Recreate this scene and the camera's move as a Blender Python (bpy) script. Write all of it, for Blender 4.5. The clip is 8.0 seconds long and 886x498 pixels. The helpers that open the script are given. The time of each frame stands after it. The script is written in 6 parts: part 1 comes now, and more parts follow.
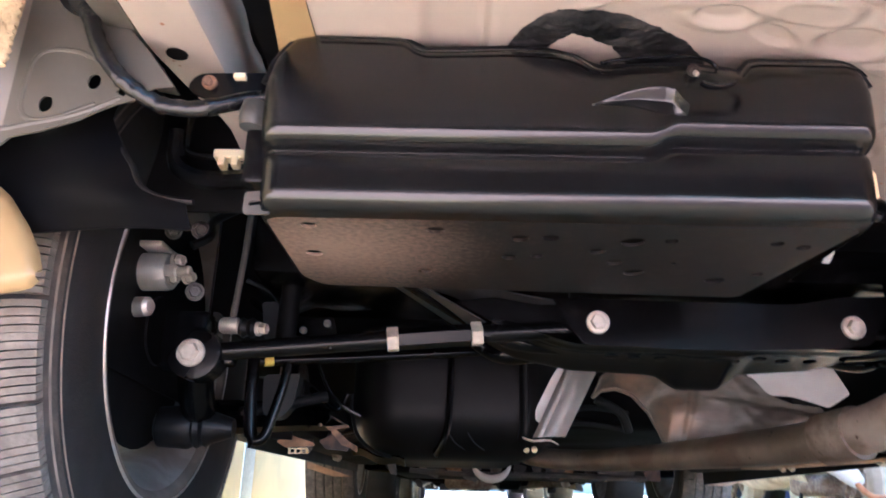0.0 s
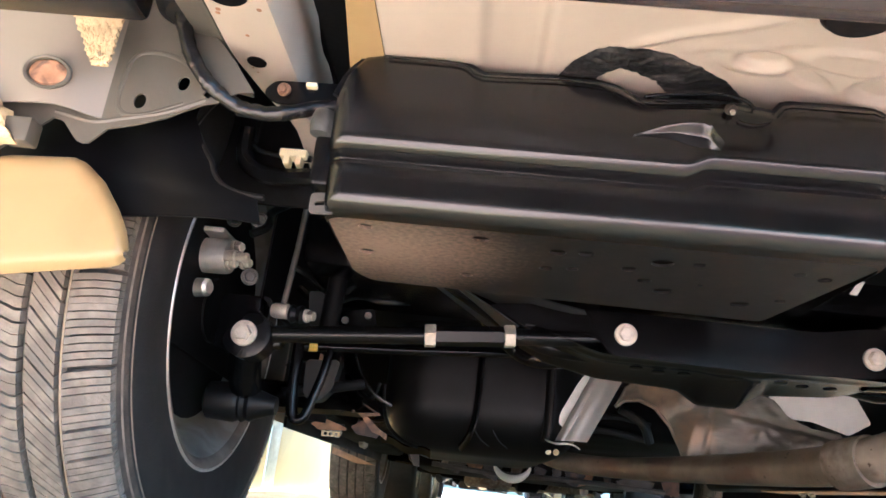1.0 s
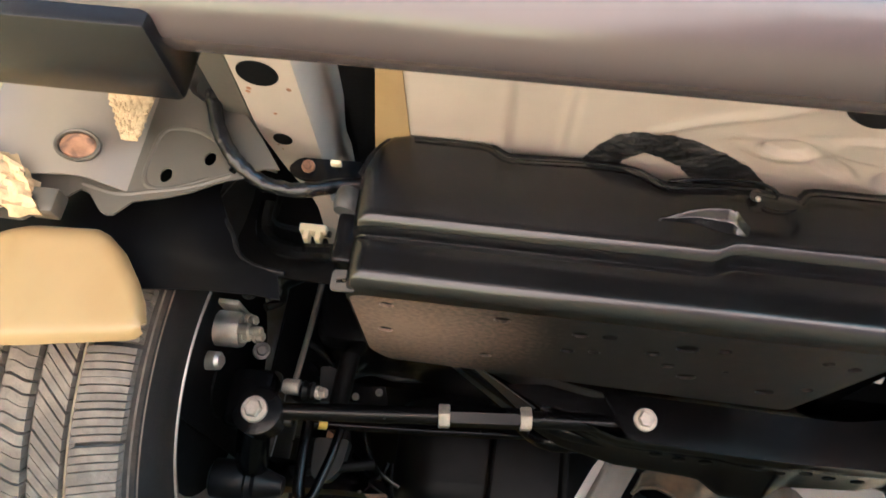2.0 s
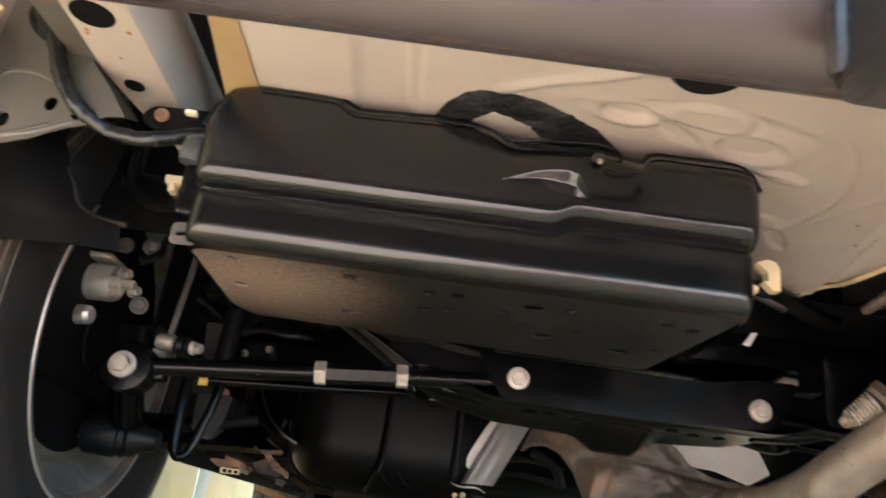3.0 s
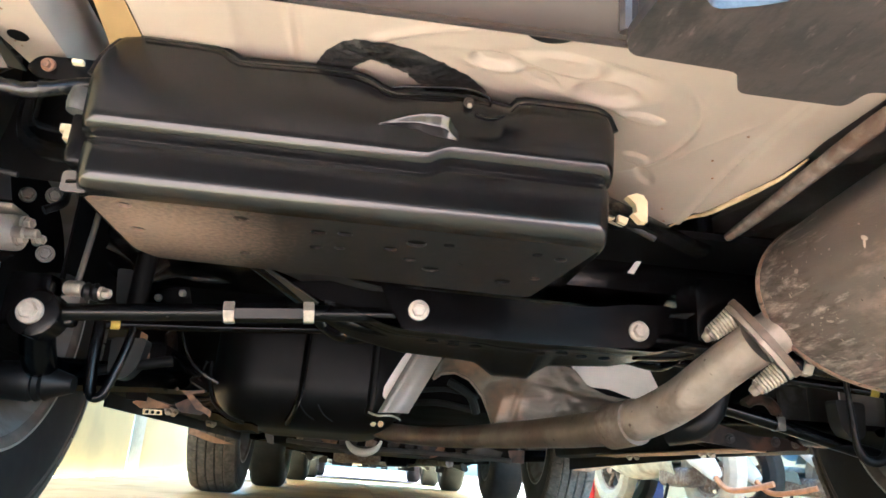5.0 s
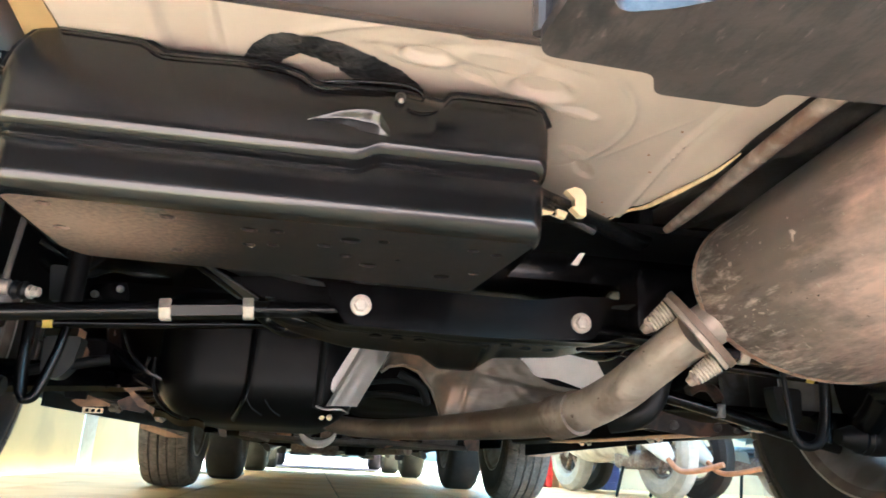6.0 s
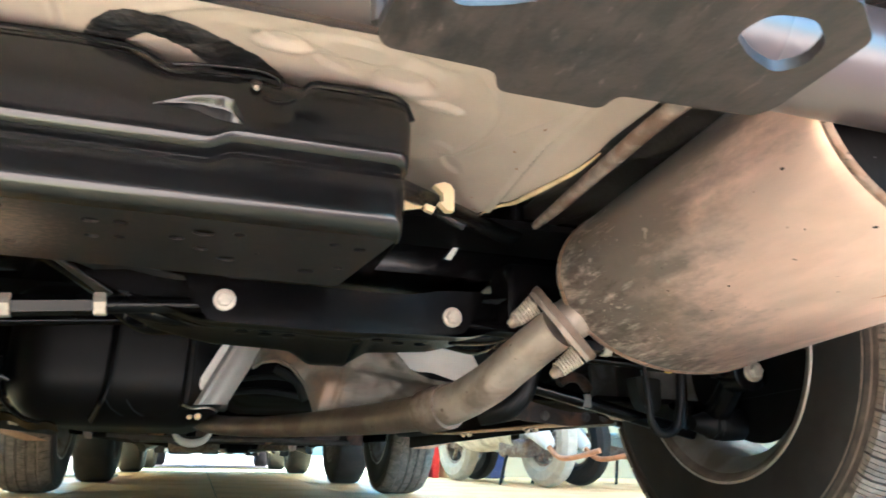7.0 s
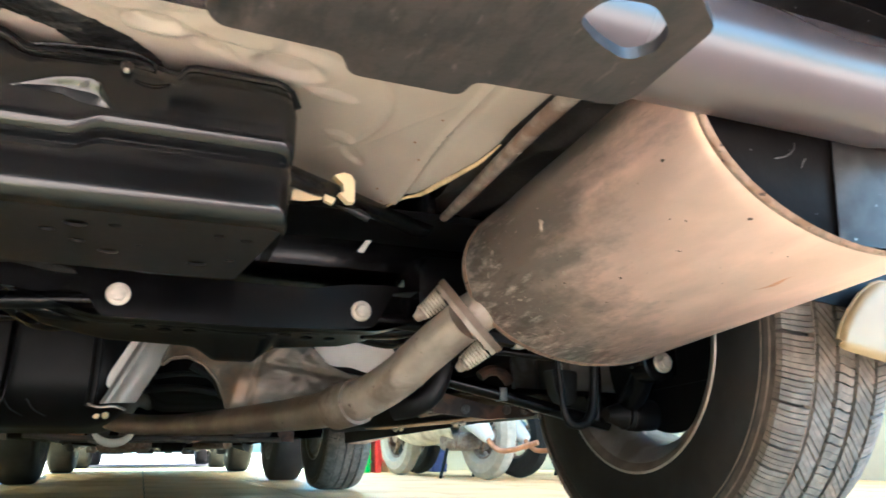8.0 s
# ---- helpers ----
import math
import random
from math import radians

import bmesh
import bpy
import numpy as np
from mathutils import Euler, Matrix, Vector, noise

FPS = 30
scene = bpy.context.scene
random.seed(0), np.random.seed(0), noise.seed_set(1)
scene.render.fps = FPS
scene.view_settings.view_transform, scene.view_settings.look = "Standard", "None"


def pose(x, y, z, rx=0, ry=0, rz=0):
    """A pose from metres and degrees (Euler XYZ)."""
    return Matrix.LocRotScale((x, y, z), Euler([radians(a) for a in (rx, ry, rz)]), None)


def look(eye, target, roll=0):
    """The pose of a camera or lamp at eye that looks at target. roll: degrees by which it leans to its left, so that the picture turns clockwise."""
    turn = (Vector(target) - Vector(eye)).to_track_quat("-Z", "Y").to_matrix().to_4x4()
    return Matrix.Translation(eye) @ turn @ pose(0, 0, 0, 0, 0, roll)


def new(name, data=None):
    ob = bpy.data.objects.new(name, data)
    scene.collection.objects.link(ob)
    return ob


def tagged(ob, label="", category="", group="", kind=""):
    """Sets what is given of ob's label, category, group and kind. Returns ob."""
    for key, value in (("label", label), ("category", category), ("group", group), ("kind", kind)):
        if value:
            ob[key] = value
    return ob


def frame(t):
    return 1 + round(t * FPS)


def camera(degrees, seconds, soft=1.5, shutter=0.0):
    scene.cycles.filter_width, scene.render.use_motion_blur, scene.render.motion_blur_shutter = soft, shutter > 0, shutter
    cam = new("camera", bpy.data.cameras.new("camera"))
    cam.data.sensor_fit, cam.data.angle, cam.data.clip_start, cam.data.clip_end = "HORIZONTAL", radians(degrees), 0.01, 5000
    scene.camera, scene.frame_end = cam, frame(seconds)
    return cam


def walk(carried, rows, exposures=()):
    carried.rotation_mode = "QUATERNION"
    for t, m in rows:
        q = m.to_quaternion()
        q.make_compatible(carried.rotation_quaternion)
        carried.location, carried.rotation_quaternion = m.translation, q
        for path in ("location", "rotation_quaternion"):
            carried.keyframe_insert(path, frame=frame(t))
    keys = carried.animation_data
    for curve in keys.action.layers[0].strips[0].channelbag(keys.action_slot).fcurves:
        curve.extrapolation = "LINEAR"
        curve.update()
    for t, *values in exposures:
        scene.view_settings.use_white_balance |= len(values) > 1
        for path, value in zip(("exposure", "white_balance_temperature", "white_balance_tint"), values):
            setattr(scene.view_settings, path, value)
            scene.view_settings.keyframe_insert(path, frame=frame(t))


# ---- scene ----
cam = camera(63.1, 8.0, soft=1.6, shutter=0.4)
PATH = [
    (0, (-0.3422, -0.9307, 0.1634), (-0.3599, 0.9663, 0.7978), 1.4),
    (0.3, (-0.3442, -0.9337, 0.1604), (-0.4209, 0.9445, 0.8418), 3.9),
    (0.5, (-0.3512, -0.9327, 0.1594), (-0.4529, 0.9447, 0.8408), 5.1),
    (0.8, (-0.3514, -0.9687, 0.1534), (-0.4621, 0.9258, 0.7848), 6),
    (1, (-0.3495, -0.9857, 0.1524), (-0.4641, 0.9118, 0.7758), 6.5),
    (1.2, (-0.3465, -0.9857, 0.1534), (-0.4581, 0.9067, 0.7918), 6.7),
    (2.3, (-0.3694, -0.9786, 0.1594), (-0.5244, 0.833, 0.9948), 8.6),
    (2.5, (-0.3494, -0.9737, 0.1534), (-0.4604, 0.8517, 0.9638), 8.4),
    (2.7, (-0.3174, -0.9658, 0.1554), (-0.3953, 0.8724, 0.9408), 8.3),
    (3, (-0.2744, -0.9771, 0.1684), (-0.2762, 0.8858, 0.8958), 7.7),
    (3.2, (-0.2565, -0.9881, 0.1704), (-0.2002, 0.8855, 0.8658), 7),
    (3.5, (-0.2365, -0.9922, 0.1674), (-0.1162, 0.8931, 0.8247), 6.1),
    (3.7, (-0.2295, -0.9913, 0.1694), (-0.0862, 0.9019, 0.7997), 5.7),
    (4, (-0.2306, -1.0093, 0.1594), (-0.0582, 0.8868, 0.7717), 4.9),
    (5.5, (-0.2177, -1.0293, 0.1524), (-0.0113, 0.8756, 0.7247), 3.7),
    (5.8, (-0.2086, -1.0254, 0.1604), (0.0477, 0.8773, 0.7187), 3.3),
    (6, (-0.2007, -1.0284, 0.1654), (0.0977, 0.8671, 0.7307), 2.9),
    (6.2, (-0.1976, -1.0274, 0.1684), (0.1426, 0.8638, 0.7237), 2.6),
    (6.5, (-0.1967, -1.0294, 0.1614), (0.2235, 0.8444, 0.7186), 2.1),
    (6.8, (-0.1867, -1.0285, 0.1694), (0.3374, 0.8219, 0.7166), 1.4),
    (7, (-0.1686, -1.0256, 0.1714), (0.4174, 0.8045, 0.7266), 1),
    (7.2, (-0.1496, -1.0187, 0.1724), (0.4973, 0.7901, 0.7286), 0.3),
    (7.5, (-0.1106, -1.0219, 0.1714), (0.6042, 0.7636, 0.7205), 0.2),
    (7.8, (-0.0976, -1.0269, 0.1744), (0.6541, 0.7454, 0.7165), -0.1),
    (8, (-0.1107, -1.0309, 0.1734), (0.6091, 0.7546, 0.7145), -0.1),
]
walk(cam, [(t, look(eye, target, roll)) for t, eye, target, roll in PATH],
     exposures=[(0, 3.48, 4120, -3), (0.5, 3.64, 4180, -8), (1, 3.64, 4250, -11), (2.4, 3.13, 4290, -18), (3, 3.20, 4330, -17), (3.5, 3.45, 4280, -16), (4, 3.86, 4220, -17), (5.5, 3.85, 4200, -17), (6.5, 3.76, 4180, -20), (8, 3.53, 4150, -22)])

# ---- world, sun, exposure ----
world = bpy.data.worlds.new("sky")
scene.world = world
world.use_nodes = True
wn = world.node_tree.nodes
wn.clear()
w_out, w_bg, w_sky = wn.new("ShaderNodeOutputWorld"), wn.new("ShaderNodeBackground"), wn.new("ShaderNodeTexSky")
w_sky.sky_type, w_sky.sun_disc = "NISHITA", False
w_sky.sun_elevation, w_sky.sun_rotation = radians(68), radians(176)
w_sky.air_density, w_sky.dust_density, w_sky.ozone_density = 1.0, 3.5, 0.2
w_bg.inputs["Strength"].default_value = 0.14
world.node_tree.links.new(w_sky.outputs[0], w_bg.inputs["Color"])
world.node_tree.links.new(w_bg.outputs[0], w_out.inputs["Surface"])
sun = new("sun", bpy.data.lights.new("sun", "SUN"))
sun.data.energy, sun.data.angle, sun.data.color = 4.0, radians(0.6), (1.0, 0.95, 0.88)
sun.matrix_world = look((0.28, -4.2, 10.4), (0, 0, 0))


# ---- materials ----
def mat(name, color, rough=0.5, metal=0.0, vary=0.12, scale=30.0, bump=0.0, bump_scale=200.0, coat=0.0,
        spots=None, spot_scale=40.0, spot_size=0.62, second=None, second_scale=6.0, rough_vary=0.08, stretch=None, spec=0.5, island=0.0):
    """Surface with two scales of variation, optional stains (second) and specks (spots)."""
    m = bpy.data.materials.new(name)
    m.use_nodes = True
    nt = m.node_tree
    n, lk = nt.nodes, nt.links.new
    b = n["Principled BSDF"]
    tc = n.new("ShaderNodeTexCoord")
    src = tc.outputs["Object"]
    if stretch:
        mp = n.new("ShaderNodeMapping")
        mp.inputs["Scale"].default_value = stretch
        lk(src, mp.inputs["Vector"])
        src = mp.outputs["Vector"]

    def tex(sc, detail=4.0, dist=0.0):
        t = n.new("ShaderNodeTexNoise")
        t.inputs["Scale"].default_value, t.inputs["Detail"].default_value, t.inputs["Distortion"].default_value = sc, detail, dist
        lk(src, t.inputs["Vector"])
        return t.outputs["Fac"]

    def ramp(fac, lo, hi, a=(0, 0, 0, 1), c=(1, 1, 1, 1)):
        r = n.new("ShaderNodeValToRGB")
        r.color_ramp.elements[0].position, r.color_ramp.elements[1].position = lo, hi
        r.color_ramp.elements[0].color, r.color_ramp.elements[1].color = a, c
        lk(fac, r.inputs["Fac"])
        return r.outputs["Color"]

    def mix(fac, a, c):
        x = n.new("ShaderNodeMix")
        x.data_type = "RGBA"
        for sock, val in ((x.inputs[0], fac), (x.inputs[6], a), (x.inputs[7], c)):
            if isinstance(val, bpy.types.NodeSocket):
                lk(val, sock)
            else:
                sock.default_value = val
        return x.outputs[2]

    dark = tuple(c * (1 - vary) for c in color) + (1,)
    light = tuple(min(1, c * (1 + vary)) for c in color) + (1,)
    col = ramp(tex(scale), 0.3, 0.7, dark, light)
    big = ramp(tex(scale / 9.0, 3.0), 0.3, 0.7)
    if second:
        f = ramp(tex(second_scale, 6.0, 0.6), 0.48, 0.62)
        col = mix(f, col, tuple(second) + (1,))
    if spots:
        f = ramp(tex(spot_scale, 2.0), spot_size, spot_size + 0.04)
        col = mix(f, col, tuple(spots) + (1,))
    if island:
        info = n.new("ShaderNodeObjectInfo")
        hs = n.new("ShaderNodeHueSaturation")
        mr = n.new("ShaderNodeMapRange")
        mr.inputs["To Min"].default_value, mr.inputs["To Max"].default_value = 1 - island, 1 + island
        lk(info.outputs["Random"], mr.inputs["Value"])
        lk(mr.outputs[0], hs.inputs["Value"])
        lk(col, hs.inputs["Color"])
        col = hs.outputs["Color"]
    lk(col, b.inputs["Base Color"])
    rr = n.new("ShaderNodeMapRange")
    rr.inputs["To Min"].default_value, rr.inputs["To Max"].default_value = max(0.02, rough - rough_vary), min(1, rough + rough_vary)
    lk(big, rr.inputs["Value"])
    lk(rr.outputs[0], b.inputs["Roughness"])
    b.inputs["Metallic"].default_value = metal
    b.inputs["Coat Weight"].default_value = coat
    b.inputs["Specular IOR Level"].default_value = spec
    if bump:
        bp = n.new("ShaderNodeBump")
        bp.inputs["Strength"].default_value, bp.inputs["Distance"].default_value = bump, 0.002
        lk(tex(bump_scale, 5.0), bp.inputs["Height"])
        lk(bp.outputs[0], b.inputs["Normal"])
    return m


PAINT_BLACK = mat("satin_black_paint", (0.0035, 0.0037, 0.0042), 0.19, spec=0.62, vary=0.25, bump=0.05, bump_scale=700, spots=(0.2, 0.19, 0.18), spot_scale=300, spot_size=0.80, rough_vary=0.05)
PAINT_PLATE = mat("dusty_black_paint", (0.006, 0.0055, 0.0053), 0.44, spec=0.36, rough_vary=0.015, vary=0.22, scale=60, spots=(0.017, 0.013, 0.0105), spot_scale=110, spot_size=0.58, bump=0.08, bump_scale=500)
FRAME_BLACK = mat("chassis_black", (0.0022, 0.0022, 0.0026), 0.22, spec=0.22, vary=0.3, bump=0.05, bump_scale=400, spots=(0.05, 0.045, 0.04), spot_scale=160, spot_size=0.76)
# Chassis black raised in tone to stand in for light off the floor.
LIT_BLACK = mat("floor_lit_chassis_black", (0.021, 0.0205, 0.0205), 0.36, spec=0.5, vary=0.3, scale=30, bump=0.08, bump_scale=200)
UNDER_BLACK = mat("underbody_coating_and_shade", (0.0045, 0.0044, 0.0048), 0.6, spec=0.10, vary=0.3, bump=0.15, bump_scale=250)
PLASTIC_BLACK = mat("black_plastic", (0.0050, 0.0049, 0.0054), 0.42, spec=0.22, vary=0.2, bump=0.12, bump_scale=300)
RUBBER = mat("tyre_rubber", (0.0125, 0.0112, 0.0110), 0.72, vary=0.3, scale=50, bump=0.2, bump_scale=400, second=(0.0085, 0.008, 0.0078), second_scale=12)
TREAD = mat("dusty_tyre_tread", (0.19, 0.166, 0.140), 0.85, vary=0.25, scale=80, bump=0.4, bump_scale=350, second=(0.130, 0.113, 0.096), second_scale=25)
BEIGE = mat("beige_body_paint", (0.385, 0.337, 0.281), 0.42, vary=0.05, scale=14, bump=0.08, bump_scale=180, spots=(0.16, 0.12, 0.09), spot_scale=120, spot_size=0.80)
# Darker, greyer version of the beige metal for the inner panel.
GREY_SHEET = mat("grey_beige_sheet_metal", (0.082, 0.076, 0.062), 0.42, vary=0.10, scale=12, bump=0.1, bump_scale=150, spots=(0.12, 0.09, 0.06), spot_scale=110, spot_size=0.80)
BUMPER = mat("cream_bumper_plastic", (0.30, 0.217, 0.098), 0.42, vary=0.05, scale=10, bump=0.05, bump_scale=120, second=(0.28, 0.197, 0.088), second_scale=12)
SEALER = mat("black_sealant", (0.010, 0.010, 0.0105), 0.4, vary=0.4, scale=50, bump=0.6, bump_scale=120, second=(0.045, 0.043, 0.042), second_scale=34, stretch=(1.0, 2.2, 1.0))
MUFFLER = mat("aluminised_steel", (0.70, 0.52, 0.455), 0.36, metal=0.7, vary=0.14, scale=14, bump=0.20, bump_scale=110,
              second=(0.56, 0.43, 0.375), second_scale=4.5, rough_vary=0.14, stretch=(2.0, 0.6, 2.0))
SILL = mat("dusty_grey_underseal", (0.052, 0.047, 0.042), 0.6, vary=0.3, scale=25, bump=0.5, bump_scale=160, second=(0.030, 0.027, 0.025), second_scale=10, spots=(0.11, 0.10, 0.09), spot_scale=70, spot_size=0.70)
PIPE = mat("heat_tinted_steel", (0.33, 0.288, 0.245), 0.48, metal=0.45, vary=0.25, scale=22, bump=0.35, bump_scale=160, second=(0.19, 0.155, 0.125), second_scale=13, spots=(0.09, 0.06, 0.045), spot_scale=110, spot_size=0.70)
# Darker, browner copy of the pipe steel for the front pipe.
PIPE_DARK = mat("dark_brown_steel", (0.165, 0.137, 0.107), 0.36, metal=0.45, vary=0.25, scale=22, bump=0.3, bump_scale=160, second=(0.12, 0.09, 0.068), second_scale=13, spots=(0.07, 0.05, 0.04), spot_scale=110, spot_size=0.70)
SEAM = mat("rust_specked_seam", (0.27, 0.20, 0.155), 0.5, metal=0.4, vary=0.35, scale=90, bump=0.5, bump_scale=260, second=(0.22, 0.145, 0.10), second_scale=55, spots=(0.07, 0.05, 0.04), spot_scale=160, spot_size=0.62)
TAN = mat("rusty_tan_steel", (0.32, 0.185, 0.10), 0.6, metal=0.1, vary=0.35, scale=45, bump=0.3, bump_scale=150, second=(0.13, 0.085, 0.06), second_scale=24)
DUSTY_SHOULDER = mat("brown_dusty_rubber", (0.060, 0.048, 0.039), 0.85, vary=0.3, scale=60, bump=0.3, bump_scale=250, second=(0.035, 0.029, 0.025), second_scale=18)
PERCH = mat("dusty_blue_grey_steel", (0.060, 0.064, 0.064), 0.5, vary=0.4, scale=40, bump=0.2, bump_scale=150, second=(0.025, 0.024, 0.023), second_scale=22)
GROOVE = mat("dusty_groove_rubber", (0.055, 0.048, 0.042), 0.9, vary=0.3, scale=60, second=(0.11, 0.095, 0.08), second_scale=30)
CLAY = mat("dried_clay", (0.27, 0.225, 0.18), 0.9, vary=0.2, scale=60, bump=0.5, bump_scale=200)
SHIELD = mat("bronze_heat_shield", (0.132, 0.121, 0.099), 0.42, metal=0.3, vary=0.22, scale=20, bump=0.35, bump_scale=90, second=(0.105, 0.088, 0.07), second_scale=13, stretch=(0.6, 1.0, 2.0))
ALLOY = mat("cast_aluminium", (0.62, 0.60, 0.57), 0.42, metal=0.8, vary=0.12, scale=40, bump=0.3, bump_scale=300)
STRUT = mat("dull_silver_sheet", (0.34, 0.335, 0.32), 0.38, metal=0.15, vary=0.08, scale=30, bump=0.15, bump_scale=160)
DUSTLINE = mat("dusty_rubber_edge", (0.14, 0.115, 0.092), 0.8, vary=0.35, scale=40)
SPATTER = mat("pale_paint_spatter", (0.50, 0.42, 0.35), 0.5)
DULL = mat("dull_grey_steel", (0.085, 0.08, 0.075), 0.42, metal=0.2, vary=0.2, scale=40, bump=0.2, bump_scale=200)
DUSTY_WHITE = mat("dusty_white_plastic", (0.66, 0.62, 0.52), 0.4, vary=0.2, scale=18, second=(0.42, 0.37, 0.28), second_scale=9)
DUSTY_TYRE = mat("dusty_pale_tyre", (0.44, 0.41, 0.34), 0.85, vary=0.15, scale=20)
SLATE = mat("blue_grey_plastic", (0.36, 0.43, 0.47), 0.35, vary=0.1, scale=8)
# Darker copy of the beige paint, dimming the corner by colour.
CORNER = mat("dimmed_beige_sheet_metal", (0.22, 0.198, 0.168), 0.42, vary=0.06, scale=12, bump=0.08, bump_scale=150, spots=(0.14, 0.10, 0.07), spot_scale=110, spot_size=0.80)
LINER = mat("liner_plastic_and_hole_shade", (0.0016, 0.0017, 0.0022), 0.5, spec=0.12, vary=0.25, scale=12, bump=0.05, bump_scale=200)
PLUG = mat("stained_plug", (0.30, 0.165, 0.09), 0.6, vary=0.4, scale=70, bump=0.4, bump_scale=150, second=(0.10, 0.06, 0.04), second_scale=45)
PIT = mat("dark_pits", (0.05, 0.035, 0.03), 0.8)
RUSTDARK = mat("rust_stained_black", (0.022, 0.016, 0.013), 0.5, vary=0.4, scale=60, bump=0.3, bump_scale=150, second=(0.09, 0.05, 0.032), second_scale=20)
TEAL = mat("grey_green_plastic", (0.009, 0.010, 0.0098), 0.5, vary=0.2)
RIM_STEEL = mat("silver_wheel_paint", (0.30, 0.292, 0.275), 0.42, metal=0.5, vary=0.15, scale=25, second=(0.20, 0.18, 0.16), second_scale=11)
RIM_LIP = mat("brown_dusted_rim_lip", (0.17, 0.145, 0.125), 0.55, metal=0.2, vary=0.3, scale=35, bump=0.2, bump_scale=150, second=(0.11, 0.09, 0.075), second_scale=14)
ZINC = mat("zinc_bolt", (0.50, 0.465, 0.41), 0.40, metal=0.6, vary=0.15, scale=120, bump=0.3, bump_scale=600)
RUSTY = mat("rusty_bolt", (0.30, 0.17, 0.10), 0.7, metal=0.4, vary=0.4, scale=150, bump=0.5, bump_scale=500)
HANGER = mat("surface_rusted_rod", (0.28, 0.235, 0.20), 0.58, metal=0.4, vary=0.35, scale=60, bump=0.9, bump_scale=130, second=(0.18, 0.125, 0.095), second_scale=22, spots=(0.62, 0.56, 0.50), spot_scale=55, spot_size=0.70)
FLANGE = mat("browned_flange", (0.15, 0.115, 0.09), 0.55, metal=0.4, vary=0.3, scale=40, bump=0.3, bump_scale=200)
SPRINGS = mat("dull_zinc_wire", (0.52, 0.47, 0.39), 0.45, metal=0.5, vary=0.2, scale=90, bump=0.2, bump_scale=300)
CLIP = mat("ivory_nylon", (0.88, 0.74, 0.46), 0.45, vary=0.05)
YELLOW = mat("yellow_paint_mark", (0.55, 0.42, 0.06), 0.5)
BAR = mat("tow_bar_paint", (0.050, 0.041, 0.040), 0.24, spec=0.7, metal=0.0, vary=0.12, scale=9, bump=0.05, bump_scale=60, spots=(0.13, 0.11, 0.10), spot_scale=70, spot_size=0.80, rough_vary=0.06)
BAR_PLATE = mat("tow_plate_paint", (0.019, 0.0155, 0.0145), 0.45, vary=0.25, scale=30, bump=0.12, bump_scale=140, spots=(0.014, 0.012, 0.012), spot_scale=60, spot_size=0.68, second=(0.032, 0.026, 0.0235), second_scale=12)
TANK = mat("moulded_tank_plastic", (0.0036, 0.0035, 0.0037), 0.42, vary=0.3, spec=0.20, bump=0.06, bump_scale=200)
# End cap steel twice: dark for its shade, paler for its sheen.
CAP = mat("shaded_steel_cap", (0.008, 0.0076, 0.0074), 0.36, metal=0.0, spec=0.05, vary=0.4, scale=16, second=(0.016, 0.015, 0.0142), second_scale=7, bump=0.1, bump_scale=120, spots=(0.20, 0.20, 0.21), spot_scale=150, spot_size=0.74)
SHEEN_STEEL = mat("pale_sheen_steel", (0.050, 0.051, 0.049), 0.42, metal=0.1, spec=0.3, vary=0.35, scale=40, bump=0.15, bump_scale=120, second=(0.03, 0.03, 0.029), second_scale=26, spots=(0.30, 0.31, 0.30), spot_scale=150, spot_size=0.72)
BROWN = mat("brown_rust", (0.36, 0.23, 0.14), 0.6, metal=0.2, vary=0.25, scale=40, bump=0.3, bump_scale=150)
SILVER = mat("bright_aluminium_sheet", (0.86, 0.85, 0.83), 0.35, metal=0.0, vary=0.04)
FOAM = mat("yellow_foam_sealant", (0.56, 0.44, 0.25), 0.8, vary=0.25, scale=50, bump=1.0, bump_scale=220)
TILE = mat("cream_floor_tile", (0.86, 0.59, 0.305), 0.50, spec=0.12, vary=0.06, scale=8, bump=0.04, bump_scale=90, second=(0.75, 0.49, 0.245), second_scale=3, island=0.05)
GROUT = mat("dark_grout", (0.28, 0.22, 0.15), 0.8, vary=0.2, scale=20)
PAVING = mat("pinkish_brown_paving", (0.66, 0.395, 0.295), 0.7, spec=0.12, vary=0.12, scale=14, bump=0.3, bump_scale=120, second=(0.56, 0.325, 0.24), second_scale=4)
WALL = mat("pale_green_yellow_wall", (0.46, 0.365, 0.175), 0.7, vary=0.06, scale=3, bump=0.15, bump_scale=60, second=(0.40, 0.325, 0.165), second_scale=2)
CEILING = mat("white_unseen_roof", (0.74, 0.73, 0.70), 0.7, vary=0.04, scale=3, bump=0.1, bump_scale=60)
DARK_WALL = mat("dark_unseen_wall", (0.140, 0.118, 0.114), 0.8, vary=0.1, scale=3, bump=0.2, bump_scale=40, second=(0.11, 0.092, 0.09), second_scale=2)
WALL_CREAM = mat("cream_wall_paint", (0.56, 0.54, 0.42), 0.7, vary=0.05, scale=3, bump=0.15, bump_scale=60, second=(0.50, 0.47, 0.36), second_scale=2)
WALL_BLUE = mat("pale_blue_paint", (0.36, 0.39, 0.38), 0.6)
WHITE_P = mat("white_gloss_plastic", (0.72, 0.72, 0.70), 0.3, vary=0.03)
BLUE_P = mat("pale_blue_plastic", (0.30, 0.40, 0.47), 0.35, vary=0.05)
COPPER = mat("orange_brown_exhaust", (0.50, 0.26, 0.14), 0.45, metal=0.5, vary=0.2)
RED_P = mat("red_plastic", (0.62, 0.03, 0.03), 0.4)
GREEN_P = mat("green_plastic", (0.12, 0.55, 0.10), 0.4)
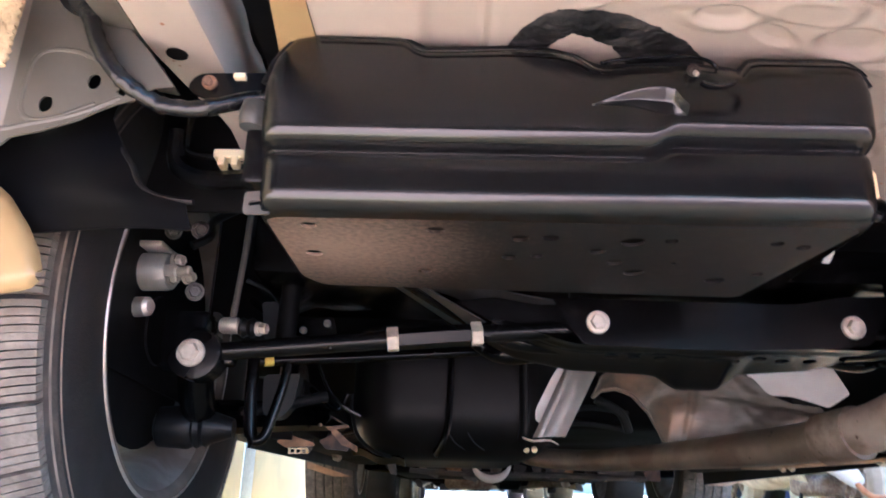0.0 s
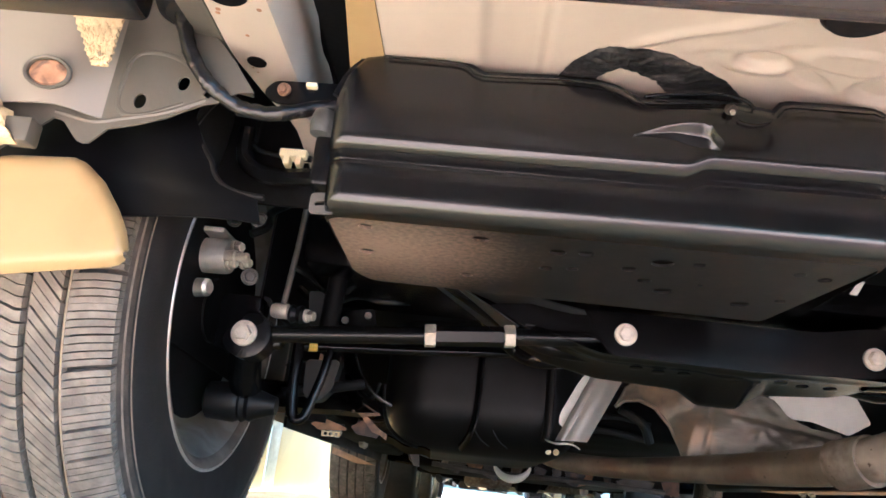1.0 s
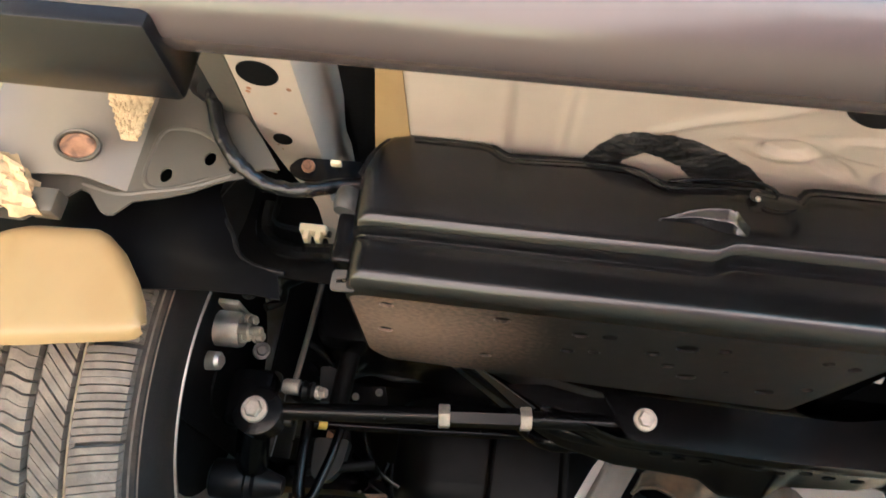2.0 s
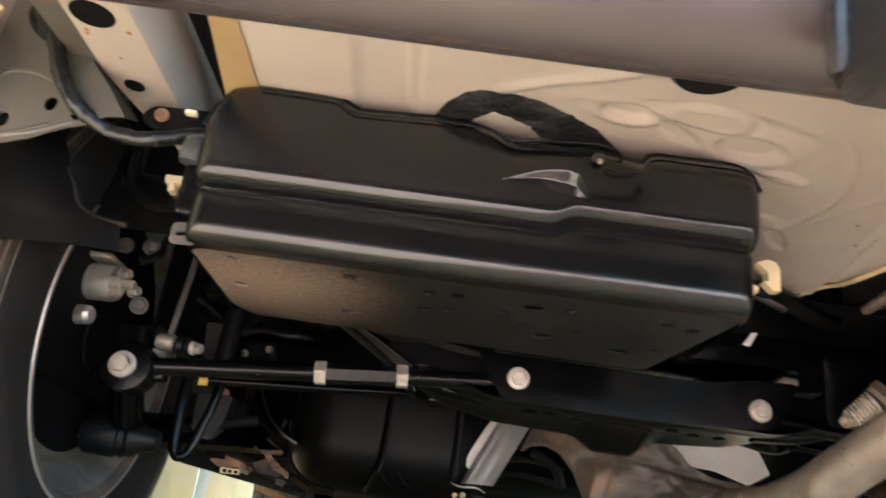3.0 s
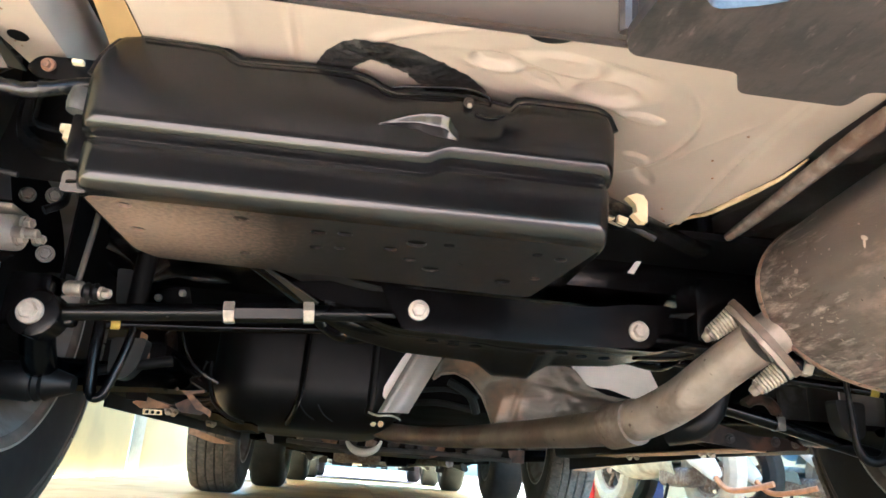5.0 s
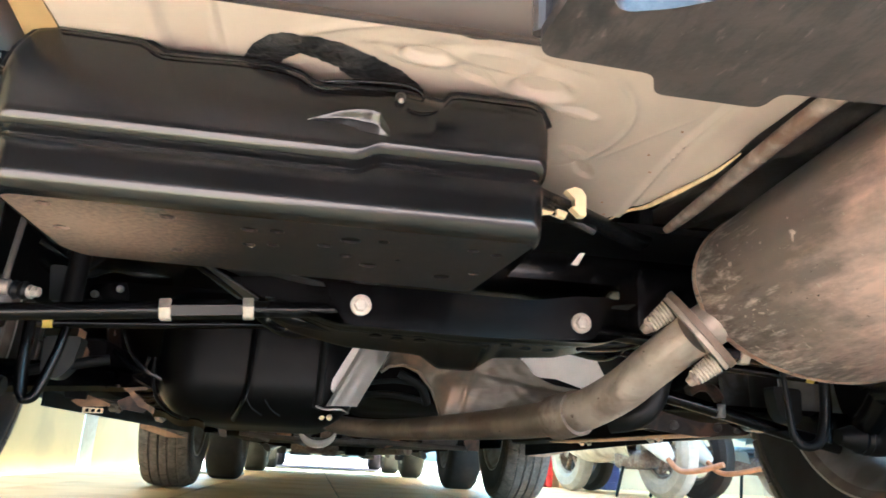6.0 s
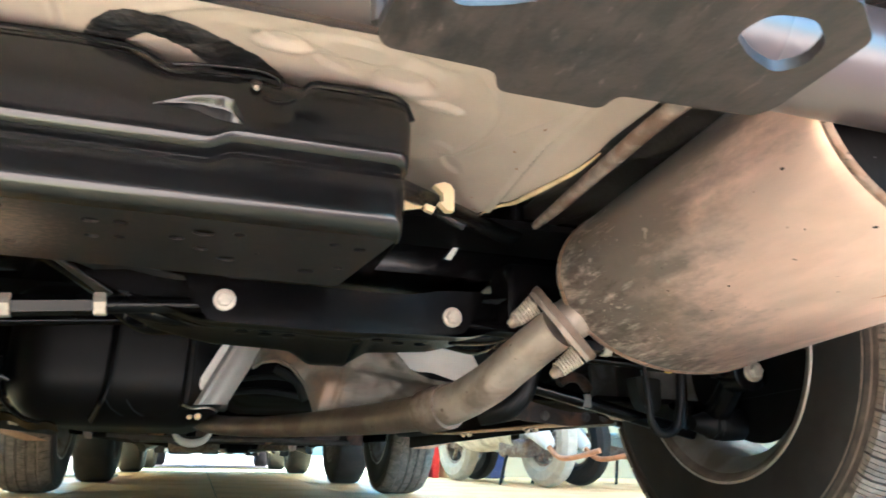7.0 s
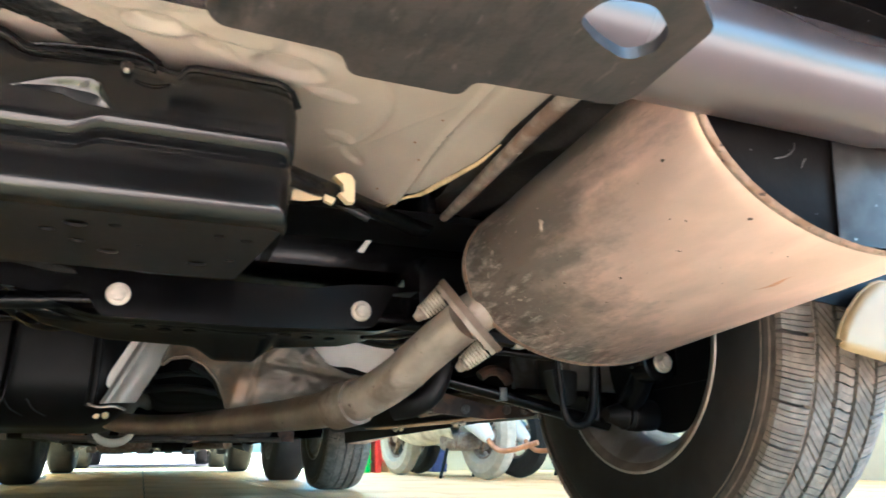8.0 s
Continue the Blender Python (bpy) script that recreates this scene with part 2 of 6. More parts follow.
DEEPBLUE = mat("blue_plastic", (0.045, 0.06, 0.22), 0.4)
CABLE = mat("harness_tape", (0.006, 0.006, 0.0068), 0.26, vary=0.3, bump=1.0, bump_scale=70)


def dirt_patch(m, centre, radius, color, grain=60.0):
    """A dusty stain of its own ragged shape round a point of the surface."""
    n, lk = m.node_tree.nodes, m.node_tree.links.new
    b = n["Principled BSDF"]
    tc, vd, nz, ad, mr, mx = (n.new(k) for k in ("ShaderNodeTexCoord", "ShaderNodeVectorMath", "ShaderNodeTexNoise", "ShaderNodeMath", "ShaderNodeMapRange", "ShaderNodeMix"))
    vd.operation, vd.inputs[1].default_value = "DISTANCE", centre
    lk(tc.outputs["Object"], vd.inputs[0])
    nz.inputs["Scale"].default_value, nz.inputs["Detail"].default_value = grain, 6.0
    lk(tc.outputs["Object"], nz.inputs["Vector"])
    ad.operation = "MULTIPLY_ADD"
    lk(nz.outputs["Fac"], ad.inputs[0])
    ad.inputs[1].default_value = radius * 1.6
    lk(vd.outputs["Value"], ad.inputs[2])
    mr.inputs["From Min"].default_value, mr.inputs["From Max"].default_value = radius * 0.9, radius * 1.9
    mr.inputs["To Min"].default_value, mr.inputs["To Max"].default_value = 1.0, 0.0
    lk(ad.outputs[0], mr.inputs["Value"])
    mx.data_type = "RGBA"
    lk(mr.outputs[0], mx.inputs[0])
    lk(b.inputs["Base Color"].links[0].from_socket, mx.inputs[6])
    mx.inputs[7].default_value = tuple(color) + (1,)
    lk(mx.outputs[2], b.inputs["Base Color"])


dirt_patch(PAINT_PLATE, (-0.45, -0.31, 0.369), 0.13, (0.20, 0.15, 0.115), 190.0)
dirt_patch(SHIELD, (0.040, 0.29, 0.285), 0.040, (0.20, 0.14, 0.092), 60.0)
dirt_patch(SHIELD, (-0.03, 0.29, 0.345), 0.05, (0.24, 0.175, 0.12), 50.0)
dirt_patch(PIPE, (0.14, 0.05, 0.235), 0.07, (0.12, 0.085, 0.06), 70.0)
dirt_patch(MUFFLER, (0.27, -0.27, 0.40), 0.10, (0.30, 0.25, 0.205), 45.0)
dirt_patch(MUFFLER, (0.30, -0.33, 0.33), 0.07, (0.36, 0.285, 0.23), 70.0)


# ---- mesh helpers ----
def part(name, bm, material, parent=None, label="", smooth=35):
    me = bpy.data.meshes.new(name)
    bmesh.ops.recalc_face_normals(bm, faces=bm.faces)
    bm.to_mesh(me)
    bm.free()
    if smooth:
        for p in me.polygons:
            p.use_smooth = True
        me.set_sharp_from_angle(angle=radians(smooth))
    me.materials.append(material)
    ob = new(name, me)
    if parent is not None:
        ob.parent = parent
    if label:
        tagged(ob, label)
    return ob


def group_under(name, parent, label=""):
    e = new(name)
    e.parent = parent
    return tagged(e, label) if label else e


def soot(material, y0, y1, color, strength, fine=0.45, lo=0.50, hi=0.80, shift=0.0, start=0.34, grain=1.0, upper=0.0):
    """Soot and road film that thins out along the shell from y0 to y1, with a cloudy, scratched edge; upper darkens
    the flank and spares the bottom, putting floor light into the colour.
    """
    nt = material.node_tree
    n, lk = nt.nodes, nt.links.new
    b = n["Principled BSDF"]
    tc = n.new("ShaderNodeTexCoord")
    sep = n.new("ShaderNodeSeparateXYZ")
    lk(tc.outputs["Object"], sep.inputs[0])
    along = n.new("ShaderNodeMapRange")
    along.inputs["From Min"].default_value, along.inputs["From Max"].default_value = y0, y1
    along.inputs["To Min"].default_value, along.inputs["To Max"].default_value = start, -0.36
    high = n.new("ShaderNodeMath")
    high.operation, high.inputs[1].default_value = "MULTIPLY_ADD", upper
    lk(sep.outputs["Z"], high.inputs[0])
    lk(sep.outputs["Y"], high.inputs[2])
    lk(high.outputs[0], along.inputs["Value"])
    clouds = []
    for sc, stretch in ((9.0, (1, 0.7, 1)), (46.0, (1, 0.25, 1))):
        mp = n.new("ShaderNodeMapping")
        mp.inputs["Scale"].default_value = stretch
        mp.inputs["Rotation"].default_value = (0.3, 0.0, 0.5)
        mp.inputs["Location"].default_value = (shift, shift * 0.7, 0.0)
        lk(tc.outputs["Object"], mp.inputs["Vector"])
        t = n.new("ShaderNodeTexNoise")
        t.inputs["Scale"].default_value, t.inputs["Detail"].default_value, t.inputs["Roughness"].default_value = sc * grain, 8.0, 0.68
        lk(mp.outputs[0], t.inputs["Vector"])
        clouds.append(t.outputs["Fac"])
    both = n.new("ShaderNodeMix")
    both.inputs[0].default_value = fine
    lk(clouds[0], both.inputs[2])
    lk(clouds[1], both.inputs[3])
    total = n.new("ShaderNodeMath")
    total.operation = "ADD"
    lk(both.outputs[0], total.inputs[0])
    lk(along.outputs[0], total.inputs[1])
    r = n.new("ShaderNodeValToRGB")
    r.color_ramp.elements[0].position, r.color_ramp.elements[1].position = lo, hi
    r.color_ramp.elements[1].color = (strength, strength, strength, 1)
    lk(total.outputs[0], r.inputs["Fac"])
    x = n.new("ShaderNodeMix")
    x.data_type = "RGBA"
    lk(r.outputs["Color"], x.inputs[0])
    lk(b.inputs["Base Color"].links[0].from_socket, x.inputs[6])
    x.inputs[7].default_value = tuple(color) + (1,)
    lk(x.outputs[2], b.inputs["Base Color"])


# Leaning the soot to the flank leaves the floor-lit bottom paler by colour.
soot(MUFFLER, 0.440, -0.13, (0.23, 0.20, 0.178), 0.93, fine=0.42, lo=0.40, hi=0.60, upper=1.6)
# pale scuffs, dark blotches and fine scratches over the soot
soot(MUFFLER, -0.215, -0.70, (0.86, 0.76, 0.67), 0.75, fine=0.75, lo=0.62, hi=0.72, shift=3.7, start=0.17, grain=1.6)
soot(MUFFLER, -0.215, -0.80, (0.15, 0.12, 0.105), 0.8, fine=0.6, lo=0.60, hi=0.70, shift=6.3, start=0.16, grain=2.6)
soot(MUFFLER, -0.215, -1.2, (0.17, 0.13, 0.11), 0.65, fine=0.85, lo=0.68, hi=0.78, shift=9.1, start=0.14)
# dark glossy stains and pale scuffs on the tow plate
soot(BAR_PLATE, -2.0, 2.0, (0.006, 0.0055, 0.0055), 0.9, fine=0.6, lo=0.60, hi=0.68, grain=2.4)
soot(BAR_PLATE, -2.0, 2.0, (0.085, 0.074, 0.066), 0.8, fine=0.8, lo=0.70, hi=0.78, shift=5.2, grain=3.6)


def box(bm, lo, hi, bevel=0.0, seg=2):
    lo, hi = Vector(lo), Vector(hi)
    r = bmesh.ops.create_cube(bm, size=1, matrix=Matrix.Translation((lo + hi) / 2) @ Matrix.Diagonal((*(hi - lo), 1)))
    if bevel:
        es = list({e for v in r["verts"] for e in v.link_edges})
        bmesh.ops.bevel(bm, geom=es, offset=bevel, segments=seg, affect="EDGES", profile=0.5)
    return bm


def frame_of(d):
    d = Vector(d).normalized()
    return d.to_track_quat("Z", "Y").to_matrix()


def tube(bm, pts, r, n=16, cap=True, smooth_steps=0, radii=None, flat=1.0):
    """A round bar along points; smooth_steps puts Catmull-Rom points between them."""
    pts = [Vector(p) for p in pts]
    rad = list(radii) if radii else [r] * len(pts)
    if smooth_steps:
        q, qr = [], []
        for i in range(len(pts) - 1):
            p0, p1, p2, p3 = pts[max(0, i - 1)], pts[i], pts[i + 1], pts[min(len(pts) - 1, i + 2)]
            for k in range(smooth_steps):
                u = k / smooth_steps
                q.append(0.5 * ((2 * p1) + (p2 - p0) * u + (2 * p0 - 5 * p1 + 4 * p2 - p3) * u * u + (3 * p1 - p0 - 3 * p2 + p3) * u ** 3))
                qr.append(rad[i] * (1 - u) + rad[i + 1] * u)
        pts, rad = q + [pts[-1]], qr + [rad[-1]]
    rings, up = [], None
    for i, p in enumerate(pts):
        d = (pts[min(i + 1, len(pts) - 1)] - pts[max(i - 1, 0)]).normalized()
        if up is None:
            up = d.orthogonal().normalized()
        up = (up - d * up.dot(d)).normalized()
        side = d.cross(up)
        rings.append([bm.verts.new(p + rad[i] * (math.cos(2 * math.pi * k / n) * up + flat * math.sin(2 * math.pi * k / n) * side)) for k in range(n)])
    for a, b in zip(rings, rings[1:]):
        for k in range(n):
            bm.faces.new((a[k], a[(k + 1) % n], b[(k + 1) % n], b[k]))
    if cap:
        bm.faces.new(rings[0][::-1])
        bm.faces.new(rings[-1])
    return bm


def lathe(bm, prof, origin, axis, n=32, close=False, scale=(1, 1)):
    """Turn a profile of (along, radius) round an axis."""
    m = frame_of(axis)
    rings = []
    for a, r in prof:
        rings.append([bm.verts.new(Vector(origin) + m @ Vector((r * scale[0] * math.cos(2 * math.pi * k / n), r * scale[1] * math.sin(2 * math.pi * k / n), a))) for k in range(n)])
    pairs = list(zip(rings, rings[1:])) + ([(rings[-1], rings[0])] if close else [])
    for a, b in pairs:
        for k in range(n):
            bm.faces.new((a[k], a[(k + 1) % n], b[(k + 1) % n], b[k]))
    if not close:
        for ring, r in ((rings[0][::-1], prof[0][1]), (rings[-1], prof[-1][1])):
            if r > 1e-6:
                bm.faces.new(ring)
    return bm


def slab(bm, outline, thick, m, holes=(), bevel=0.0):
    """A plate: outline in its own x, y, holes as further outlines, thickness along its z from 0 up, placed by m."""
    edges, before = [], len(bm.verts)
    for loop in (outline, *holes):
        vs = [bm.verts.new((x, y, 0)) for x, y in loop]
        edges += [bm.edges.new((a, b)) for a, b in zip(vs, vs[1:] + vs[:1])]
    bmesh.ops.triangle_fill(bm, use_beauty=True, edges=edges)
    bm.verts.index_update()
    faces = [f for f in bm.faces if all(v.index >= before for v in f.verts)]
    g = bmesh.ops.extrude_face_region(bm, geom=faces)
    vs = [v for v in g["geom"] if isinstance(v, bmesh.types.BMVert)]
    bmesh.ops.translate(bm, verts=vs, vec=(0, 0, thick))
    bm.verts.index_update()
    bmesh.ops.transform(bm, matrix=m, verts=[v for v in bm.verts if v.index >= before])
    return bm


def circle(x, y, r, n=14, sx=1.0, sy=1.0):
    return [(x + r * sx * math.cos(2 * math.pi * k / n), y + r * sy * math.sin(2 * math.pi * k / n)) for k in range(n)]


def rounded(pts, r, n=4):
    """Corners of a polygon rounded off."""
    out = []
    for i, p in enumerate(pts):
        p = Vector(p)
        a, b = Vector(pts[i - 1]) - p, Vector(pts[(i + 1) % len(pts)]) - p
        k = min(r, a.length * 0.45, b.length * 0.45)
        s, e = p + a.normalized() * k, p + b.normalized() * k
        for j in range(n + 1):
            u = j / n
            out.append(tuple((1 - u) ** 2 * s + 2 * u * (1 - u) * p + u * u * e))
    return out


UPRIGHT = Matrix(((1, 0, 0, 0), (0, 0, -1, 0), (0, 1, 0, 0), (0, 0, 0, 1)))  # plate x, y -> world x, z; thickness towards -y


def at_y(y):
    return Matrix.Translation((0, y, 0)) @ UPRIGHT


def sheet(bm, fn, nu, nv, thick=0.0):
    vs = [[bm.verts.new(fn(i / nu, j / nv)) for j in range(nv + 1)] for i in range(nu + 1)]
    fs = [bm.faces.new((vs[i][j], vs[i + 1][j], vs[i + 1][j + 1], vs[i][j + 1])) for i in range(nu) for j in range(nv)]
    if thick:
        bm.normal_update()
        bmesh.ops.solidify(bm, geom=fs, thickness=thick)
    return bm


def hex_bolt(name, parent, at, axis, r=0.013, h=0.011, washer=0.019, material=None, label=""):
    """Flanged hexagon bolt head with a shallow dished top; axis points out of the surface."""
    bm = bmesh.new()
    at, axis = Vector(at), Vector(axis).normalized()
    lathe(bm, [(0, washer), (0.003, washer), (0.0045, washer * 0.93)], at, axis, 28)
    lathe(bm, [(0.003, r), (0.003 + h * 0.85, r), (0.003 + h, r * 0.86), (0.003 + h, r * 0.6), (0.0024 + h, r * 0.55), (0.0024 + h, 0.0001)], at, axis, 6)
    return part(name, bm, material or ZINC, parent, label, 25)


def smooth01(a, b, x):
    t = min(1, max(0, (x - a) / (b - a)))
    return t * t * (3 - 2 * t)


def lerp_list(x, pts):
    for (x0, y0), (x1, y1) in zip(pts, pts[1:]):
        if x <= x1:
            return y0 + (y1 - y0) * max(0, (x - x0)) / (x1 - x0)
    return pts[-1][1]


# ---- structure: floor, walls ----
bm = bmesh.new()
vs = [bm.verts.new(p) for p in ((-300, -300, -0.006), (300, -300, -0.006), (300, 300, -0.006), (-300, 300, -0.006))]
bm.faces.new(vs)
floor = tagged(part("floor", bm, GROUT, smooth=0), "cream ceramic tiled garage floor with dark joints", "floor", kind="structure")

bm = bmesh.new()
slab(bm, [(-2.5, 0), (9.0, 0), (9.0, 2.998), (-2.5, 2.998)], 0.2, Matrix(((0, 0, -1, -1.75), (1, 0, 0, 0), (0, 1, 0, 0), (0, 0, 0, 1))))
wall_west = tagged(part("wall_west", bm, WALL, smooth=0), "pale yellow-green painted plaster wall beside the car", "wall", kind="structure")
bm = bmesh.new()
box(bm, (-1.75, 4.31, 0), (-1.743, 4.61, 2.99), 0.002)
tagged(part("wall_strip", bm, WALL_BLUE, wall_west), "pale blue upright strip on the wall")

# Slab added out of view; its notched outline decides where sun and sky fall.
bm = bmesh.new()
slab(bm, [(-1.60, -1.90), (-0.25, -1.90), (0.25, -2.9), (4.25, -2.9), (4.25, 4.7), (1.3, 4.7), (1.3, 3.4), (-0.95, 3.4), (-0.95, 6.6), (-1.60, 6.6)], 0.15, Matrix.Translation((0, 0, 3.0)))
tagged(part("ceiling", bm, CEILING, smooth=0), "unseen white roof slab, added and notched to shape the light", "ceiling", kind="structure")

bm = bmesh.new()
box(bm, (4.05, 1.0, 0), (4.25, 7.2, 2.997))
tagged(part("wall_east", bm, WALL_CREAM, smooth=0), "cream painted plaster wall behind the scooters", "wall", kind="structure")
bm = bmesh.new()
box(bm, (1.72, 5.6, 0), (4.05, 5.75, 2.997))
tagged(part("wall_north", bm, WALL_CREAM, smooth=0), "cream painted partition wall behind the crates", "wall", kind="structure")

# Unseen wall added behind the camera to darken what the guard reflects.
bm = bmesh.new()
box(bm, (-6.0, -4.7, 0), (0.9, -4.5, 2.3))
tagged(part("wall_south", bm, DARK_WALL, smooth=0), "unseen dark wall, added to darken reflections and low sky", "wall", kind="structure")
# Posts out of view, added only to carry the roof slab.
for x, y in ((-1.49, -1.86), (4.15, -2.82)):
    bm = bmesh.new()
    box(bm, (x - 0.06, y - 0.06, 0), (x + 0.06, y + 0.06, 2.998), 0.008)
    tagged(part("roof_post", bm, CEILING), "unseen white post, added to carry the roof slab", "post", kind="structure")

# ---- the car ----
car = tagged(new("car"), "beige car seen from below behind its rear axle", "car")
WX, WZ, WR = 0.750, 0.355, 0.354


def wheel(x, y, side, parent, near=True, label=""):
    """Tyre with grooved tread, rim with drop centre and spokes; side is +1 where the outer face looks to +x."""
    w = group_under("wheel", parent, label)
    w.location = (x, y, WZ if near else 0.3435)
    n = 120 if near else 40
    prof = [(-0.088, 0.208), (-0.098, 0.214), (-0.106, 0.245), (-0.109, 0.272), (-0.106, 0.300), (-0.099, 0.318), (-0.093, 0.327), (-0.084, 0.336), (-0.07, 0.3425),
            (0.07, 0.3425), (0.084, 0.336), (0.093, 0.327), (0.099, 0.318), (0.106, 0.300), (0.109, 0.272), (0.106, 0.245), (0.098, 0.214), (0.088, 0.208)]
    bm = bmesh.new()
    lathe(bm, prof, (0, 0, 0), (1, 0, 0), n, close=True)
    tyre = part("tyre", bm, RUBBER, w, "black radial tyre with dusty ribbed tread", 40)
    if near:
        # tread blocks: two shoulder rows, two slanted rows, one centre rib
        bm = bmesh.new()
        fr = frame_of((1, 0, 0))

        def block(a0, a1, x0, x1, bend, drop0=0.0, drop1=0.0, h=0.0105, cuts=4):
            """One tread block, its edges bent round the tyre by bend(share of the width)."""
            rows = []
            for i in range(cuts + 1):
                f = i / cuts
                xx, o, dd = x0 + (x1 - x0) * f, bend(f), drop0 + (drop1 - drop0) * f ** (1.6 if drop1 > drop0 else 0.6)
                rows.append([bm.verts.new(fr @ Vector(((0.3425 + hh - dd) * math.cos(aa + o), (0.3425 + hh - dd) * math.sin(aa + o), xx))) for hh, aa in ((0.0, a0), (h, a0 + 0.0012), (h, a1 - 0.0012), (0.0, a1))])
            for p, q in zip(rows, rows[1:]):
                for j in range(3):
                    bm.faces.new((p[j], p[j + 1], q[j + 1], q[j]))
            bm.faces.new(rows[0][::-1])
            bm.faces.new(rows[-1])

        N = 70
        st = 2 * math.pi / N
        for k in range(N):
            a = st * k + 0.005 * math.sin(k * 2.3)
            # shoulders: open and fine cuts in turn
            for h0, h1 in ((0.0, 0.225), (0.245, 0.475), (0.495, 0.715), (0.735, 0.945)):
                block(a + st * h0, a + st * h1, -0.099, -0.058, lambda f: st * (0.30 * f - 0.16 * f * f), 0.0150, 0.0004)
                block(a + st * (h0 + 0.5), a + st * (h1 + 0.5), 0.058, 0.099, lambda f: st * (0.16 * f * f - 0.30 * f), 0.0004, 0.0150)
        M = 186
        ms = 2 * math.pi / M
        for k in range(M):
            a = ms * k + 0.002 * math.sin(k * 1.7)
            # two ribs with steep straight cuts, the centre rib with level stepped cuts
            for x0 in (-0.0515, 0.0215):
                block(a, a + ms * 0.89, x0, x0 + 0.030, lambda f: 0.085 * f, cuts=3)
            block(a, a + ms * 0.91, -0.0142, 0.0142, lambda f: ms * 0.45 * smooth01(0.35, 0.65, f), cuts=4)
        part("tread", bm, TREAD, w, "dusty grey-brown tread blocks", 0)
        # dusty floors of the four grooves, and clay dried along one edge
        for xx in (-0.0548, -0.0178, 0.0178, 0.0548):
            bm = bmesh.new()
            lathe(bm, [(xx - 0.004, 0.3428), (xx, 0.3452), (xx + 0.004, 0.3428), (xx, 0.340)], (0, 0, 0), (1, 0, 0), 120, close=True)
            part("groove", bm, GROOVE, tyre, "dusty tread groove", 60)
        bm = bmesh.new()
        lathe(bm, [(-0.0590 * side, 0.3440), (-0.0588 * side, 0.3534), (-0.0560 * side, 0.3520), (-0.0535 * side, 0.3440)], (0, 0, 0), (1, 0, 0), 120, close=True)
        part("clay_line", bm, CLAY, tyre, "dried clay along a groove", 60)
        bm = bmesh.new()
        lathe(bm, [(-side * (p[0] + 0.0004), p[1] + 0.0003) for p in ((0.0835, 0.3372), (0.0932, 0.3272), (0.0992, 0.3182), (0.1022, 0.3100))], (0, 0, 0), (1, 0, 0), 120)
        bmesh.ops.delete(bm, geom=[f for f in bm.faces if len(f.verts) > 4], context="FACES")
        part("shoulder_dust", bm, DUSTY_SHOULDER, tyre, "brown dust caked on the tyre shoulder", 60)
        for xx, rr, th in ((0.0995, 0.3175, 0.0016), (0.1035, 0.3065, 0.0012)):
            bm = bmesh.new()
            lathe(bm, [(xx * -side, rr - th), (xx * -side - th * side, rr), (xx * -side, rr + th)], (0, 0, 0), (1, 0, 0), 120, close=True)
            part("sidewall_line", bm, DUSTLINE, w, "raised dusty line round the shoulder", 60)
    bm = bmesh.new()
    s = side
    lathe(bm, [(-0.094 * s, 0.207), (-0.099 * s, 0.216), (-0.094 * s, 0.2175), (-0.088 * s, 0.206), (-0.074 * s, 0.200), (-0.06 * s, 0.182), (-0.02 * s, 0.172), (0.05 * s, 0.178), (0.078 * s, 0.2), (0.09 * s, 0.216),
               (0.093 * s, 0.212), (0.082 * s, 0.193), (0.052 * s, 0.171), (-0.02 * s, 0.166), (-0.062 * s, 0.176), (-0.08 * s, 0.194), (-0.09 * s, 0.199)], (0, 0, 0), (1, 0, 0), 64 if near else 24, close=True)
    rim = part("rim", bm, RIM_STEEL, w, "silver painted wheel rim, dusty inside", 40)
    if near:
        bm = bmesh.new()
        lathe(bm, [(-0.0935 * s, 0.2165), (-0.0995 * s, 0.2150), (-0.1000 * s, 0.2120), (-0.0970 * s, 0.2050), (-0.0900 * s, 0.2000), (-0.0870 * s, 0.2060)], (0, 0, 0), (1, 0, 0), 96, close=True)
        part("rim_lip", bm, RIM_LIP, rim, "brown-dusted lip of the rim", 60)
        # Two bright rings; the inner one stands in for a reflection on the barrel.
        for xx, rr, th in ((-0.0985, 0.2158, 0.0024), (-0.070, 0.197, 0.0022)):
            bm = bmesh.new()
            lathe(bm, [(xx * s + th * math.cos(q), rr + th * math.sin(q)) for q in [2 * math.pi * k / 10 for k in range(10)]], (0, 0, 0), (1, 0, 0), 96, close=True)
            part("rim_edge", bm, ALLOY, rim, "bright ring that draws edge and reflection on the rim")
    bm = bmesh.new()
    for k in range(5):
        a = 2 * math.pi * k / 5 + 0.9
        d = Vector((0, math.cos(a), math.sin(a)))
        tube(bm, [d * 0.03 + Vector((0.058 * s, 0, 0)), d * 0.10 + Vector((0.066 * s, 0, 0)), d * 0.186 + Vector((0.064 * s, 0, 0))], 0.03, 10, flat=0.5)
    lathe(bm, [(0.045 * s, 0.062), (0.07 * s, 0.058), (0.078 * s, 0.03)], (0, 0, 0), (1, 0, 0), 24)
    part("spokes", bm, RIM_STEEL, w, "five wheel spokes")
    return w


for s in (-1, 1):
    wheel(0.750 if s > 0 else -0.793, 0.01, s, car, True, "rear wheel with a dusty all-season tyre")
    wheel(s * 0.788 - 0.037, 2.53, s, car, True, "front wheel far under the car")

# body shell above, closed from below by dark underbody
bm = bmesh.new()
